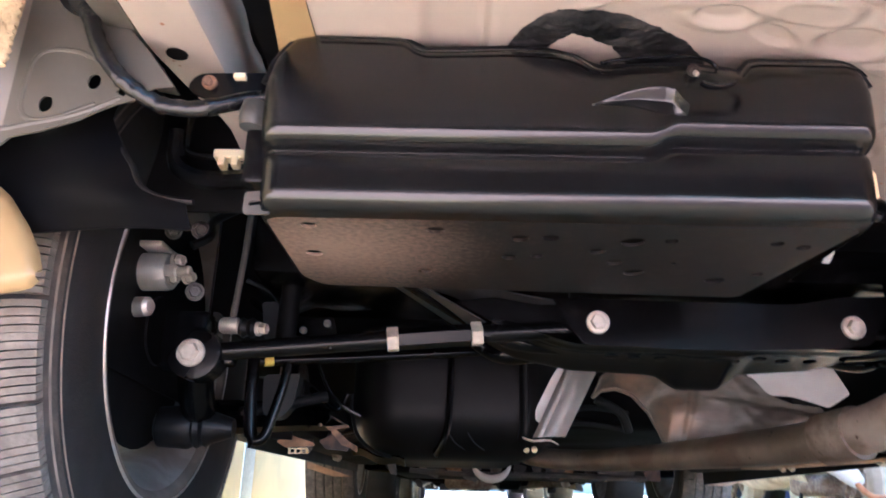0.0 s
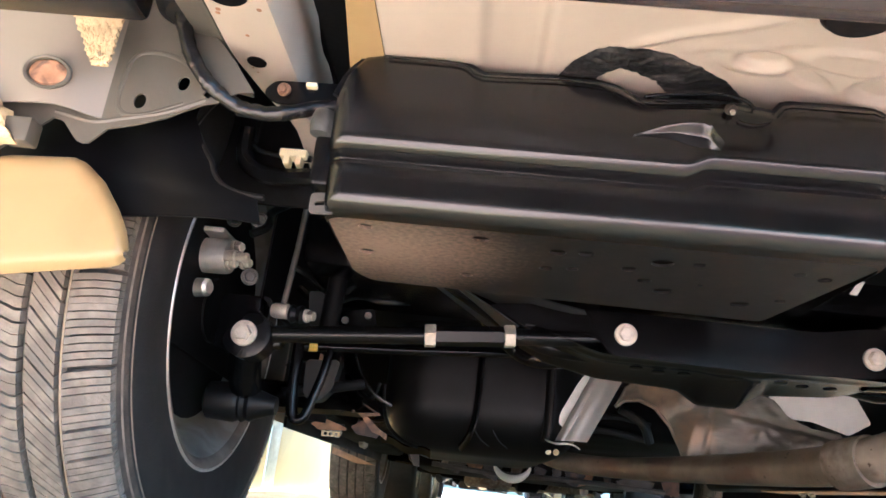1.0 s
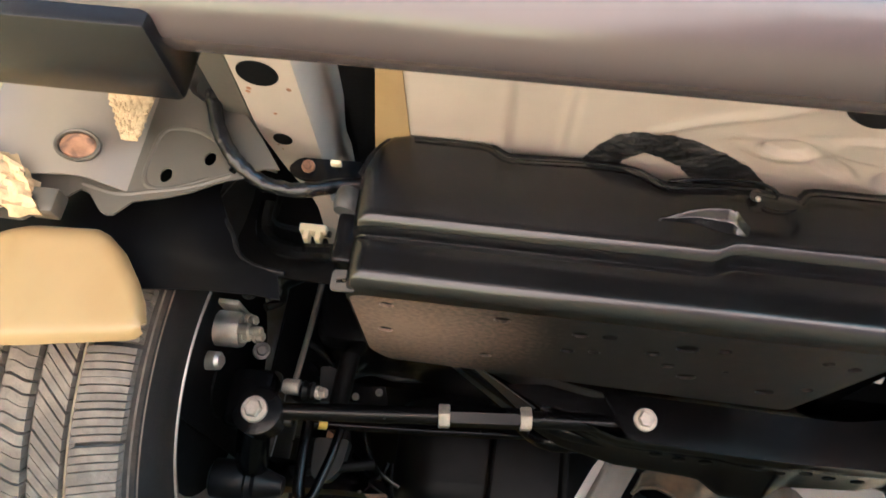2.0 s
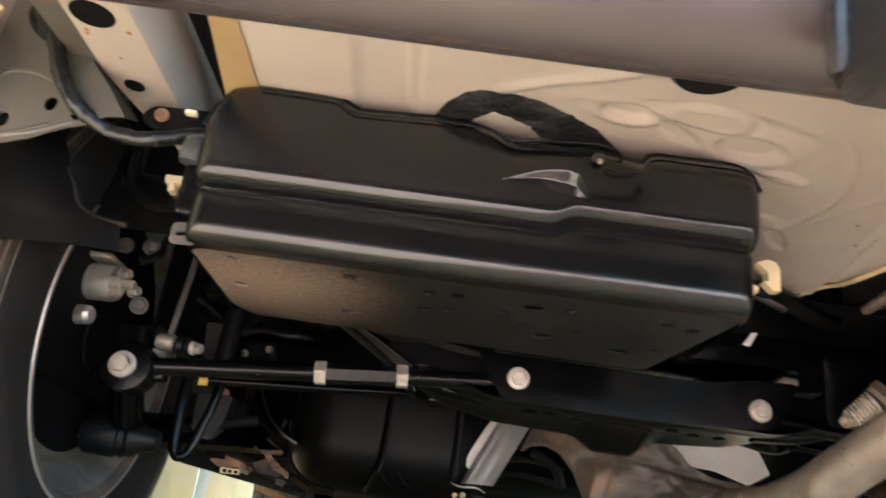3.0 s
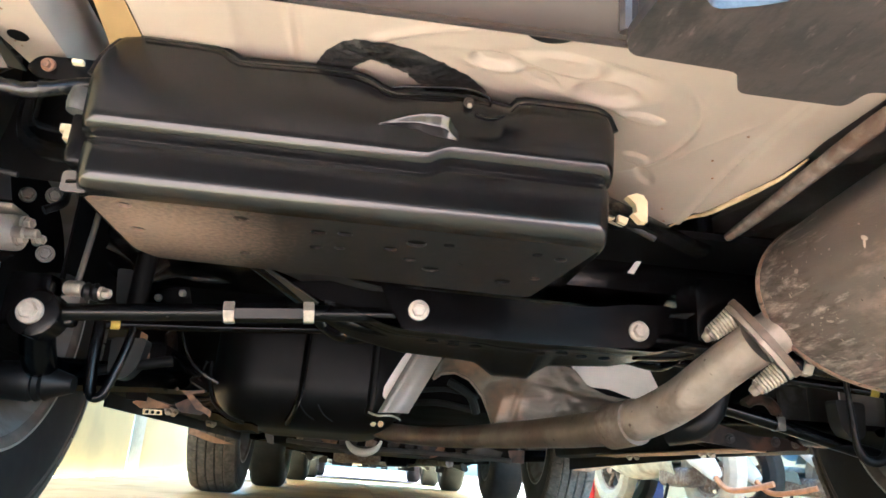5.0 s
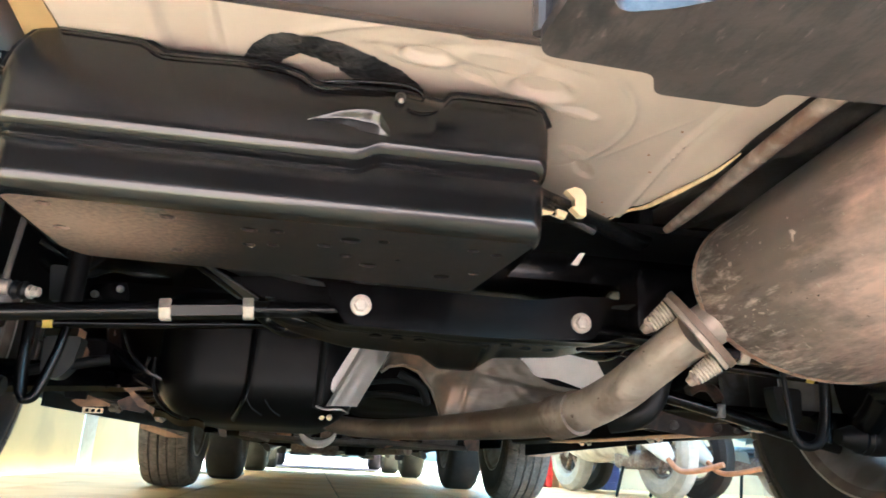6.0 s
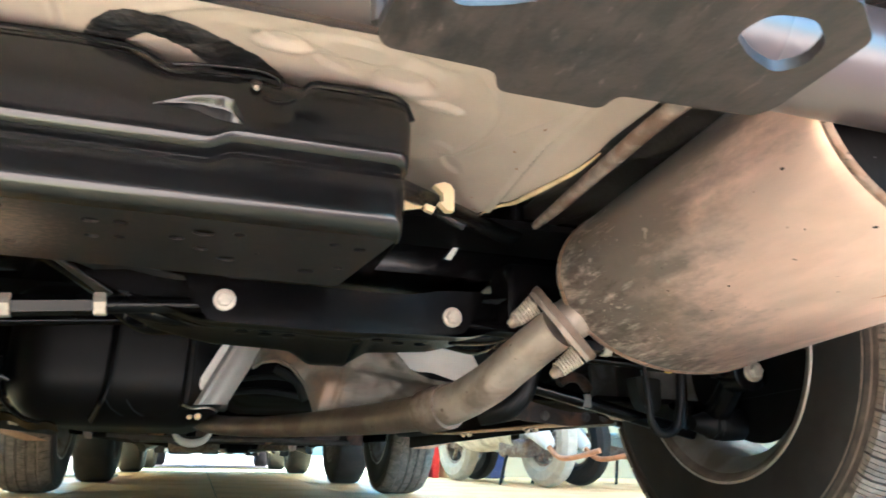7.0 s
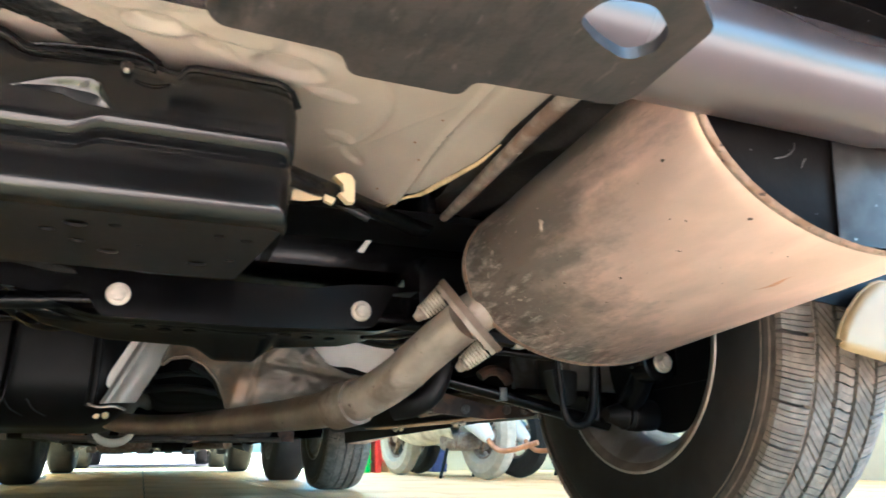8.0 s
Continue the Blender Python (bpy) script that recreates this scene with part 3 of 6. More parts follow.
side = [(-0.88, 0.95), (-0.90, 1.1), (-0.86, 1.55), (-0.5, 1.68), (1.1, 1.70), (1.75, 1.22), (2.9, 1.08), (3.25, 0.9), (3.28, 0.45), (3.0, 0.36), (2.92, 0.36), (2.88, 0.62), (2.7, 0.76), (2.36, 0.76), (2.18, 0.62), (2.14, 0.30),
        (0.42, 0.30), (0.38, 0.62), (0.2, 0.78), (-0.16, 0.78), (-0.34, 0.66), (-0.40, 0.63), (-0.80, 0.72), (-0.86, 0.80)]
slab(bm, rounded(side, 0.06, 3), 1.74, Matrix(((0, 0, 1, -0.87), (1, 0, 0, 0), (0, 1, 0, 0), (0, 0, 0, 1))))
for f in list(bm.faces):
    if f.calc_center_median().z < 0.64 and abs(f.normal.x) < 0.5:
        bm.faces.remove(f)
part("body", bm, BEIGE, car, "beige painted car body shell", 30)

# Unseen black strip, added so reflections meet a dark tail.
bm = bmesh.new()
sheet(bm, lambda u, v: (-0.86 + 1.72 * u, -0.895 + 0.06 * (2 * u - 1) ** 4, 0.95 + 0.14 * v), 24, 6, 0.02)
part("rear_bumper", bm, PLASTIC_BLACK, car, "unseen black strip added at the tail to darken reflections", 40)

# underbody: black floor ahead of the axle
bm = bmesh.new()
sheet(bm, lambda u, v: ((-0.86 + 1.72 * u) * (0.63 + 0.37 * smooth01(0.20, 0.27, v)), -0.12 + 2.3 * v, 0.50 - 0.12 * smooth01(0.1, 0.5, v) + 0.012 * math.sin(u * 40) * smooth01(0.2, 0.4, v)), 60, 30, 0.01)
part("underbody", bm, UNDER_BLACK, car, "black coated underbody floor")
# closing wall above the axle, behind the suspension
bm = bmesh.new()
box(bm, (-0.62, 0.02, 0.44), (0.62, 0.30, 0.56), 0.02)
part("rear_subframe_beam", bm, FRAME_BLACK, car, "black pressed subframe beam above the axle")


# spare wheel well / luggage floor with pressed dimples
def dimple(x, y, cx, cy, rx, ry, h, a=0.0):
    dx, dy = x - cx, y - cy
    u, v = (dx * math.cos(a) + dy * math.sin(a)) / rx, (-dx * math.sin(a) + dy * math.cos(a)) / ry
    d = math.hypot(u, v)
    return h * (1 - smooth01(0.62, 1.04, d))


def pan_edge(y):
    """Right border of the well."""
    return lerp_list(y, [(-0.95, 0.228), (-0.42, 0.231), (-0.355, 0.230), (-0.32, 0.2215), (-0.275, 0.2065), (-0.228, 0.1905), (-0.19, 0.1765), (-0.153, 0.157), (-0.13, 0.125), (-0.05, 0.0)])


def pan_z(x, y):
    z = 0.5135 - 0.012 * smooth01(-0.38, -0.16, y) * smooth01(0.02, 0.15, x)
    # wide pressed channel on the left, long crease on the right
    z += 0.005 * smooth01(-0.372, -0.360, x) * (1 - smooth01(-0.326, -0.317, x)) + 0.0035 * math.exp(-((x + 0.314) / 0.0035) ** 2)
    z -= 0.0052 * math.exp(-((x - 0.168) / 0.0035) ** 2) - 0.0052 * math.exp(-((x - 0.176) / 0.005) ** 2)
    # round dimples, each with a soft rim
    for cx, cy, rx, ry, h, a in ((-0.136, -0.465, 0.026, 0.014, 0.0075, 0.15), (-0.020, -0.432, 0.036, 0.021, 0.0085, 0.2)):
        z += dimple(x, y, cx, cy, rx, ry, h, a) - dimple(x, y, cx, cy, rx * 1.7, ry * 1.75, h * 0.45, a)
    # leaf-shaped swellings between them
    z -= dimple(x, y, -0.072, -0.474, 0.046, 0.020, 0.0065, 0.15) + dimple(x, y, 0.027, -0.393, 0.034, 0.009, 0.005, 0.28)
    z += dimple(x, y, -0.088, -0.440, 0.030, 0.010, 0.004, 0.5) + dimple(x, y, 0.085, -0.262, 0.028, 0.010, 0.004, 0.9) - dimple(x, y, 0.058, -0.300, 0.022, 0.012, 0.003, 0.5)
    # long arched ridge, curved crease, pale oblique ridge
    arc_y = -0.489 + 1.9 * (x + 0.09) ** 2
    z += 0.0045 * (smooth01(-0.007, 0.007, y - arc_y) - 1) * smooth01(-0.21, -0.16, x) * (1 - smooth01(0.0, 0.05, x))
    z -= 0.0032 * math.exp(-((math.hypot(x + 0.03, (y + 0.36) * 0.95) - 0.124) / 0.004) ** 2) * smooth01(0.03, 0.06, x) * (1 - smooth01(-0.30, -0.24, y))
    z -= 0.0034 * math.exp(-((y + 0.470 + 0.53 * (x + 0.248)) / 0.006) ** 2) * smooth01(-0.26, -0.235, x) * (1 - smooth01(-0.13, -0.09, x))
    z -= 0.0016 * math.exp(-((y + 0.35 + 1.9 * (x - 0.12)) / 0.004) ** 2) * smooth01(0.08, 0.10, x) * (1 - smooth01(0.145, 0.16, x))
    d = pan_edge(y) - x
    z -= 0.010 * (1 - smooth01(0.0, 0.09, d)) ** 2 * smooth01(-0.40, -0.30, y)
    return z


bm = bmesh.new()
sheet(bm, lambda u, v: (lambda y: (lambda x: (x, y, pan_z(x, y)))(-0.455 + (pan_edge(y) + 0.455) * u))(-0.74 + 0.64 * v), 230, 240)
floor_pan = part("floor_pan", bm, BEIGE, car, "beige painted luggage floor pan with pressed dimples", 60)
bm = bmesh.new()
sheet(bm, lambda u, v: (-0.4555 - (0.022 + 0.11 * (-0.95 + 0.70 * u + 0.512)) * v, -0.95 + 0.70 * u, 0.5135 - 0.002 * math.sin(math.pi * v)), 20, 6, 0.002)
part("pan_side", bm, BUMPER, floor_pan, "cream side flange of the floor pan")
bm = bmesh.new()
pts = [(pan_edge(y), y, pan_z(pan_edge(y), y) - 0.004) for y in (-0.36, -0.34, -0.32, -0.29, -0.265, -0.245, -0.215, -0.186, -0.155)]
tube(bm, pts, 0.0045, 10, smooth_steps=4, radii=[0.001, 0.0018, 0.0024, 0.0030, 0.0034, 0.0034, 0.0028, 0.0018, 0.001])
part("pan_flange", bm, FOAM, floor_pan, "cream sealed seam flange along the pan")
# two seams of black sealant forming an arch on the pan
bm = bmesh.new()
OUTER = [(0.0, (-0.304, -0.400)), (0.08, (-0.301, -0.412)), (0.2, (-0.290, -0.440)), (0.3, (-0.273, -0.462)), (0.4, (-0.255, -0.469)), (0.5, (-0.233, -0.468)), (0.6, (-0.208, -0.462)), (0.72, (-0.181, -0.447)), (0.84, (-0.153, -0.429)), (0.93, (-0.134, -0.407)), (1.0, (-0.122, -0.380))]
INNER = [(0.0, (-0.272, -0.400)), (0.08, (-0.266, -0.414)), (0.2, (-0.262, -0.422)), (0.3, (-0.254, -0.431)), (0.4, (-0.248, -0.437)), (0.5, (-0.238, -0.434)), (0.6, (-0.224, -0.427)), (0.72, (-0.212, -0.420)), (0.84, (-0.203, -0.408)), (0.93, (-0.194, -0.396)), (1.0, (-0.186, -0.380))]


def on_curve(u, pts):
    return Vector([lerp_list(u, [(k, p[i]) for k, p in pts]) for i in (0, 1)])


def seal(u, v):
    p, q = on_curve(u, OUTER), on_curve(u, INNER)
    w = v + (0.035 * noise.noise((u * 30, v * 2, 1.0)) + 0.025 * noise.noise((u * 150, v, 2.0))) * abs(2 * v - 1)
    r = p.lerp(q, w)
    return (r.x, r.y, pan_z(r.x, r.y) - 0.0008 - 0.0022 * (1 - (2 * v - 1) ** 2) + 0.0011 * noise.noise((r.x * 170, r.y * 170, 3.0)) + 0.0005 * noise.noise((r.x * 600, r.y * 500, 1.0)))


sheet(bm, seal, 160, 24)
part("sealant", bm, SEALER, floor_pan, "arched smear of black sealant", 60)

for x, y in ((0.142, -0.319), (0.160, -0.283), (0.152, -0.379), (0.137, -0.191), (0.150, -0.165)):
    bm = bmesh.new()
    lathe(bm, [(-0.001, 0.0016), (0.0006, 0.0014), (0.0009, 0.0004)], (x, y, pan_z(x, y)), (0, 0, -1), 10)
    part("pan_chip", bm, RUSTY, floor_pan, "small rusty chip in the paint")

# ---- black guard under the floor ----
TOP = [(-0.494, 0.470), (-0.486, 0.494), (-0.470, 0.512), (-0.455, 0.5165), (-0.385, 0.5145), (-0.365, 0.5035), (-0.30, 0.506), (-0.262, 0.5045), (-0.246, 0.5005), (-0.233, 0.493), (-0.224, 0.4905), (-0.175, 0.493), (-0.150, 0.4935), (-0.132, 0.491), (-0.112, 0.4885), (-0.106, 0.4965),
       (-0.098, 0.4985), (-0.03, 0.4985), (-0.016, 0.494), (-0.008, 0.476)]


def guard_profile(x):
    top = lerp_list(x, TOP)
    k = 0.009 * smooth01(-0.19, -0.165, x)
    # pocket round the fixing bolt
    pk = smooth01(-0.235, -0.16, x) * (1 - smooth01(-0.128, -0.118, x))
    pocket = 0.0025 * pk
    ends = min(1, (x + 0.494) / 0.018, (-0.008 - x) / 0.018)
    e = 0.018 * (1 - math.sqrt(max(0, 1 - (1 - max(0, ends)) ** 2)))
    # face, rolled ledge, valley, lower face, rolled bottom edge
    pr = [(-0.4215, top), (-0.4270, top - 0.002), (-0.4318, top - 0.010), (-0.4342, 0.5 * (top + 0.462)), (-0.4350 + pocket, 0.468), (-0.4347 + 0.6 * pocket, 0.455), (-0.4340, 0.440 + k), (-0.4336, 0.4345 + k)]
    pr += [(-0.4206 - 0.013 * math.cos(radians(a)), 0.4310 + k - 0.013 * math.sin(radians(a))) for a in (8, 18, 28, 38, 48, 58, 66)]
    pr += [(-0.4135, 0.4172 + k), (-0.4125, 0.4156 + k), (-0.4132, 0.4140 + k), (-0.4168, 0.4124 + k), (-0.4186, 0.4108 + k), (-0.4194, 0.4084 + k), (-0.4197, 0.4050 + k), (-0.4194, 0.397), (-0.4186, 0.3855)]
    pr += [(-0.4036 - 0.015 * math.cos(radians(a)), 0.3835 - 0.015 * math.sin(radians(a))) for a in (4, 14, 24, 34, 44, 54, 64, 74, 84)] + [(-0.398, 0.3685), (-0.390, 0.3685)]
    return [(x, y + e, min(z, top)) for y, z in pr]


guard = group_under("underbody_guard", car, "large satin-black steel guard box bolted under the floor")
bm = bmesh.new()
xs = [-0.494 + 0.486 * i / 150 for i in range(151)]
rows = [[bm.verts.new(p) for p in guard_profile(x)] for x in xs]
for a, b in zip(rows, rows[1:]):
    for j in range(len(a) - 1):
        bm.faces.new((a[j], a[j + 1], b[j + 1], b[j]))
# end walls going forward
for row, sx in ((rows[0], -1), (rows[-1], 1)):
    far = [bm.verts.new((v.co.x + (0.004 if sx > 0 else 0.0), -0.19 + (0.0 if v.co.z < 0.45 else -0.1), v.co.z)) for v in row]
    for j in range(len(row) - 1):
        bm.faces.new((row[j], row[j + 1], far[j + 1], far[j]))
part("guard_face", bm, PAINT_BLACK, guard, "satin black pressed face with two long ribs", 50)
# lip along the top edge
bm = bmesh.new()
tube(bm, [(x, -0.4215, lerp_list(x, TOP) + 0.0012) for x in xs[::2]], 0.0030, 10)
part("guard_lip", bm, PLASTIC_BLACK, guard, "dull rubber-edged lip along the top of the guard")
HOLES = [(-0.459, -0.371, 0.007), (-0.467, -0.297, 0.008), (-0.354, -0.365, 0.008), (-0.366, -0.247, 0.007), (-0.282, -0.349, 0.008), (-0.256, -0.352, 0.0075), (-0.287, -0.297, 0.007), (-0.262, -0.302, 0.006),
         (-0.21, -0.319, 0.0075), (-0.185, -0.345, 0.0105), (-0.153, -0.35, 0.006), (-0.188, -0.287, 0.0075), (-0.162, -0.256, 0.010), (-0.133, -0.288, 0.003), (-0.063, -0.349, 0.006), (-0.037, -0.341, 0.0065), (-0.044, -0.26, 0.006), (-0.076, -0.235, 0.010)]
bm = bmesh.new()
slab(bm, rounded([(-0.492, -0.394), (-0.010, -0.394), (-0.014, -0.345), (-0.030, -0.172), (-0.475, -0.188), (-0.492, -0.22)], 0.012), 0.003, Matrix.Translation((0, 0, 0.3688)), [circle(x, y, r, 18) for x, y, r in HOLES])
guard_bottom = part("guard_bottom", bm, PAINT_PLATE, guard, "dusty brownish-black bottom plate with round holes", 30)
# Black sheet close above the plate, standing in for shade in its holes.
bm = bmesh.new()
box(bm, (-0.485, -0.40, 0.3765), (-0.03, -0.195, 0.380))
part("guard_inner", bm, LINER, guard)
bm = bmesh.new()
box(bm, (-0.45, -0.40, 0.46), (-0.03, -0.18, 0.492), 0.004)
part("guard_upper", bm, UNDER_BLACK, guard)
# fixing tab, bolt and pressed fold beside it
bm = bmesh.new()
tube(bm, [(-0.224, -0.4285, 0.4915), (-0.2069, -0.4295, 0.4945), (-0.1648, -0.4295, 0.4985), (-0.148, -0.4295, 0.4980), (-0.1372, -0.4295, 0.4945), (-0.1322, -0.4295, 0.4900), (-0.1320, -0.4295, 0.4870)], 0.0016, 8, smooth_steps=5)
part("guard_tab", bm, PAINT_BLACK, guard, "thin black fixing tab with a rounded end")
bm = bmesh.new()
tube(bm, [(-0.1460, -0.4358, 0.4735), (-0.1446, -0.4358, 0.4713), (-0.1338, -0.4358, 0.4692), (-0.1221, -0.4358, 0.4718), (-0.119, -0.4358, 0.475)], 0.0009, 8, smooth_steps=4)
part("guard_flap", bm, PAINT_BLACK, guard, "thin edge of a black tab round the bolt")
hex_bolt("guard_bolt", guard, (-0.1535, -0.4360, 0.4825), (0.05, -0.6, -0.8), 0.0040, 0.0040, 0.0048, RUSTDARK, "small rusty fixing nut")
bm = bmesh.new()
lathe(bm, [(0.003, 0.0021), (0.0095, 0.0021), (0.0105, 0.0015), (0.0106, 0.0002)], (-0.1535, -0.4360, 0.4825), (0.05, -0.6, -0.8), 12)
part("bolt_stud", bm, ZINC, guard, "short bright threaded stud")
# line of the second fold just below the lip
bm = bmesh.new()
tube(bm, [(-0.45, -0.4335, 0.5070), (-0.385, -0.4335, 0.5060), (-0.365, -0.4335, 0.4955), (-0.2909, -0.4335, 0.4985), (-0.2518, -0.4335, 0.4965), (-0.2382, -0.4335, 0.4905), (-0.2298, -0.4335, 0.4840), (-0.2166, -0.4335, 0.4826), (-0.1745, -0.4335, 0.4862), (-0.168, -0.4335, 0.4845)], 0.0008, 8, smooth_steps=4)
part("guard_fold", bm, PAINT_BLACK, guard)
bm = bmesh.new()
tube(bm, [(-0.112 + 0.098 * k / 30, -0.4308, lerp_list(-0.112 + 0.098 * k / 30, TOP) - 0.0075) for k in range(31)], 0.0007, 8)
part("guard_fold", bm, PAINT_BLACK, guard)


def wedge(u, v):
    """Pressed wedge below the bolt: a sharp crest, a hollow under it and a shallow lower lip."""
    x = -0.2347 + 0.0735 * u
    top = lerp_list(x, [(-0.2347, 0.4500), (-0.2249, 0.4546), (-0.2075, 0.4608), (-0.1897, 0.4642), (-0.1775, 0.4648), (-0.1713, 0.4620), (-0.1671, 0.4534), (-0.1612, 0.4437)])
    low = lerp_list(x, [(-0.2347, 0.4499), (-0.2194, 0.4500), (-0.1989, 0.4496), (-0.1857, 0.4452), (-0.1726, 0.4436), (-0.1612, 0.4435)])
    fall = 1 - 0.80 * smooth01(0.02, 0.62, v) if v < 0.62 else 0.20 * (1 - v) / 0.38
    out = 0.0085 * smooth01(0.0, 0.75, u) * (1 - smooth01(0.975, 1.0, u)) * smooth01(0.0, 0.05, v) * fall
    return (x, -0.4340 + 0.0004 * v - out, top + (low - top) * v)


bm = bmesh.new()
sheet(bm, wedge, 70, 24, 0.001)
part("guard_wedge", bm, PAINT_BLACK, guard, "pressed wedge beside the fixing bolt", 60)
bm = bmesh.new()
tube(bm, [wedge(u / 40, 0.06) for u in range(4, 40)], 0.0008, 8)
part("wedge_edge", bm, PAINT_BLACK, guard)

# ---- crossmember behind the guard ----
cm = group_under("crossmember", car, "black pressed steel suspension crossmember with two bolts")
bm = bmesh.new()
pl = [(-0.215, 0.400), (-0.19, 0.395), (-0.05, 0.394), (0.03, 0.393), (0.09, 0.393), (0.15, 0.404), (0.212, 0.406), (0.178, 0.342), (0.11, 0.337), (0.03, 0.334), (-0.06, 0.334), (-0.135, 0.336), (-0.176, 0.336)]
slab(bm, rounded(pl, 0.012), 0.006, at_y(-0.050))
bmesh.ops.bevel(bm, geom=[e for e in bm.edges if e.is_boundary or len(e.link_faces) == 2 and e.calc_face_angle(0) > 1.0], offset=0.0015, segments=2, affect="EDGES")
part("crossmember_plate", bm, FRAME_BLACK, cm)


def cm_low(u, v):
    x = -0.286 + 0.575 * u
    front = lerp_list(x, [(-0.286, 0.354), (-0.249, 0.335), (-0.17, 0.320), (-0.07, 0.316), (-0.055, 0.314), (-0.027, 0.296), (0.027, 0.296), (0.058, 0.319), (0.155, 0.328), (0.22, 0.347), (0.289, 0.372)])
    back = 0.3375 + 0.0 * x + 0.03 * smooth01(0.17, 0.29, abs(x))
    y = -0.052 + 0.132 * v
    z = back + (front - back) * v ** 1.5
    z += 0.004 * math.sin(math.pi * v) - 0.003 * math.exp(-((v - 0.25) / 0.08) ** 2)
    if v > 0.9:
        y, z = y - 0.004 * (v - 0.9) / 0.1, z + 0.006 * (v - 0.9) / 0.1
    return (x, y, z)


bm = bmesh.new()
sheet(bm, cm_low, 90, 28)
sheet(bm, lambda u, v: (lambda p: (p[0], p[1] + 0.16 * v, p[2] + 0.07 * v))(cm_low(u, 1.0)), 90, 3)
part("crossmember_lip", bm, FRAME_BLACK, cm, "rolled black lower lip of the crossmember", 60)
for i in range(9):
    x = -0.13 + 0.032 * i
    bm = bmesh.new()
    lathe(bm, [(0, 0.006), (0.002, 0.006), (0.003, 0.004)], (x, 0.0 + 0.008 * (i % 2), 0.334 - 0.001 * (i % 3)), (0, -0.25, -1), 12, scale=(1.5, 1.0))
    part("slot", bm, PAINT_BLACK, cm)
for s in (-1, 1):
    hex_bolt("crossmember_bolt", cm, (s * 0.157, -0.056, 0.3645), (0, -1, -0.05), 0.0102, 0.009, 0.0146, ZINC, "large zinc flange bolt")
for s in (-1, 1):
    bm = bmesh.new()
    slab(bm, rounded([(s * x, z) for x, z in ((0.335, 0.394), (0.245, 0.404), (0.200, 0.396), (0.195, 0.372), (0.275, 0.362))], 0.006), 0.004, at_y(-0.030))
    part("crossmember_web", bm, FRAME_BLACK, cm, "black web plate of the crossmember")
# broad pressed plate running out from the crossmember, with a rolled edge
for s in (-1, 1):
    bm = bmesh.new()
    upper = [(0.3712, 0.4111), (0.3248, 0.4075), (0.2782, 0.4063), (0.2424, 0.3992), (0.2027, 0.3932), (0.1825, 0.387)]
    lower = [(0.388, 0.4366), (0.3337, 0.4105), (0.2795, 0.3845), (0.2411, 0.3853), (0.1983, 0.3892), (0.1764, 0.3876)]

    def wing_pt(u, v):
        k = min(4, int(u * 5))
        w = u * 5 - k
        (xa, za), (xb, zb) = [(p[k][0] + (p[k + 1][0] - p[k][0]) * w, p[k][1] + (p[k + 1][1] - p[k][1]) * w) for p in (upper, lower)]
        return (s * (xa + (xb - xa) * v), -0.05 + 0.11 * v, za + (zb - za) * v - 0.004 * math.sin(math.pi * v))

    sheet(bm, wing_pt, 30, 10, 0.002)
    wing = part("crossmember_wing", bm, LIT_BLACK, cm, "black pressed plate beside the crossmember, floor light in its tone", 60)
    bm = bmesh.new()
    tube(bm, [wing_pt(k / 20, 0.96) for k in range(9)], 0.0028, 10)
    part("wing_edge", bm, FRAME_BLACK, wing, "rolled shiny edge")
    bm = bmesh.new()
    (xa, za), (xb, zb), (xc, zc), (xd, zd) = (0.3741, 0.412), (0.2935, 0.3662), (0.4225, 0.4413), (0.3211, 0.3764)
    sheet(bm, lambda u, v: (s * ((xa + (xb - xa) * u) * (1 - v) + (xc + (xd - xc) * u) * v), -0.04 + 0.10 * v, (za + (zb - za) * u) * (1 - v) + (zc + (zd - zc) * u) * v - 0.003 * math.sin(math.pi * v)), 12, 8, 0.002)
    part("crossmember_brace", bm, LIT_BLACK, cm, "black brace beside the crossmember, floor light in its tone", 60)
# tubular arms that rise to the body at both sides
for s in (-1, 1):
    bm = bmesh.new()
    tube(bm, [(s * 0.18, 0.02, 0.350), (s * 0.255, 0.03, 0.358), (s * 0.31, 0.01, 0.382), (s * 0.386, -0.015, 0.421), (s * 0.47, -0.03, 0.470)], 0.0135, 14, smooth_steps=6)
    part("crossmember_arm", bm, FRAME_BLACK, cm, "black tubular arm of the crossmember")
    bm = bmesh.new()
    tube(bm, [(s * 0.15, 0.11, 0.365), (s * 0.20, 0.105, 0.358), (s * 0.255, 0.11, 0.352), (s * 0.295, 0.125, 0.372), (s * 0.36, 0.08, 0.425), (s * 0.44, 0.05, 0.475)], 0.0145, 14, smooth_steps=6)
    part("crossmember_arm", bm, FRAME_BLACK, cm, "black tubular arm of the crossmember")
    bm = bmesh.new()
    sheet(bm, lambda u, v: (s * (0.19 + 0.165 * u), -0.045 + 0.055 * u, 0.404 + 0.026 * u - (0.040 - 0.012 * u) * v - 0.006 * math.sin(math.pi * v)), 12, 8, 0.003)
    part("crossmember_gusset", bm, FRAME_BLACK, cm, "black pressed gusset of the crossmember", 60)


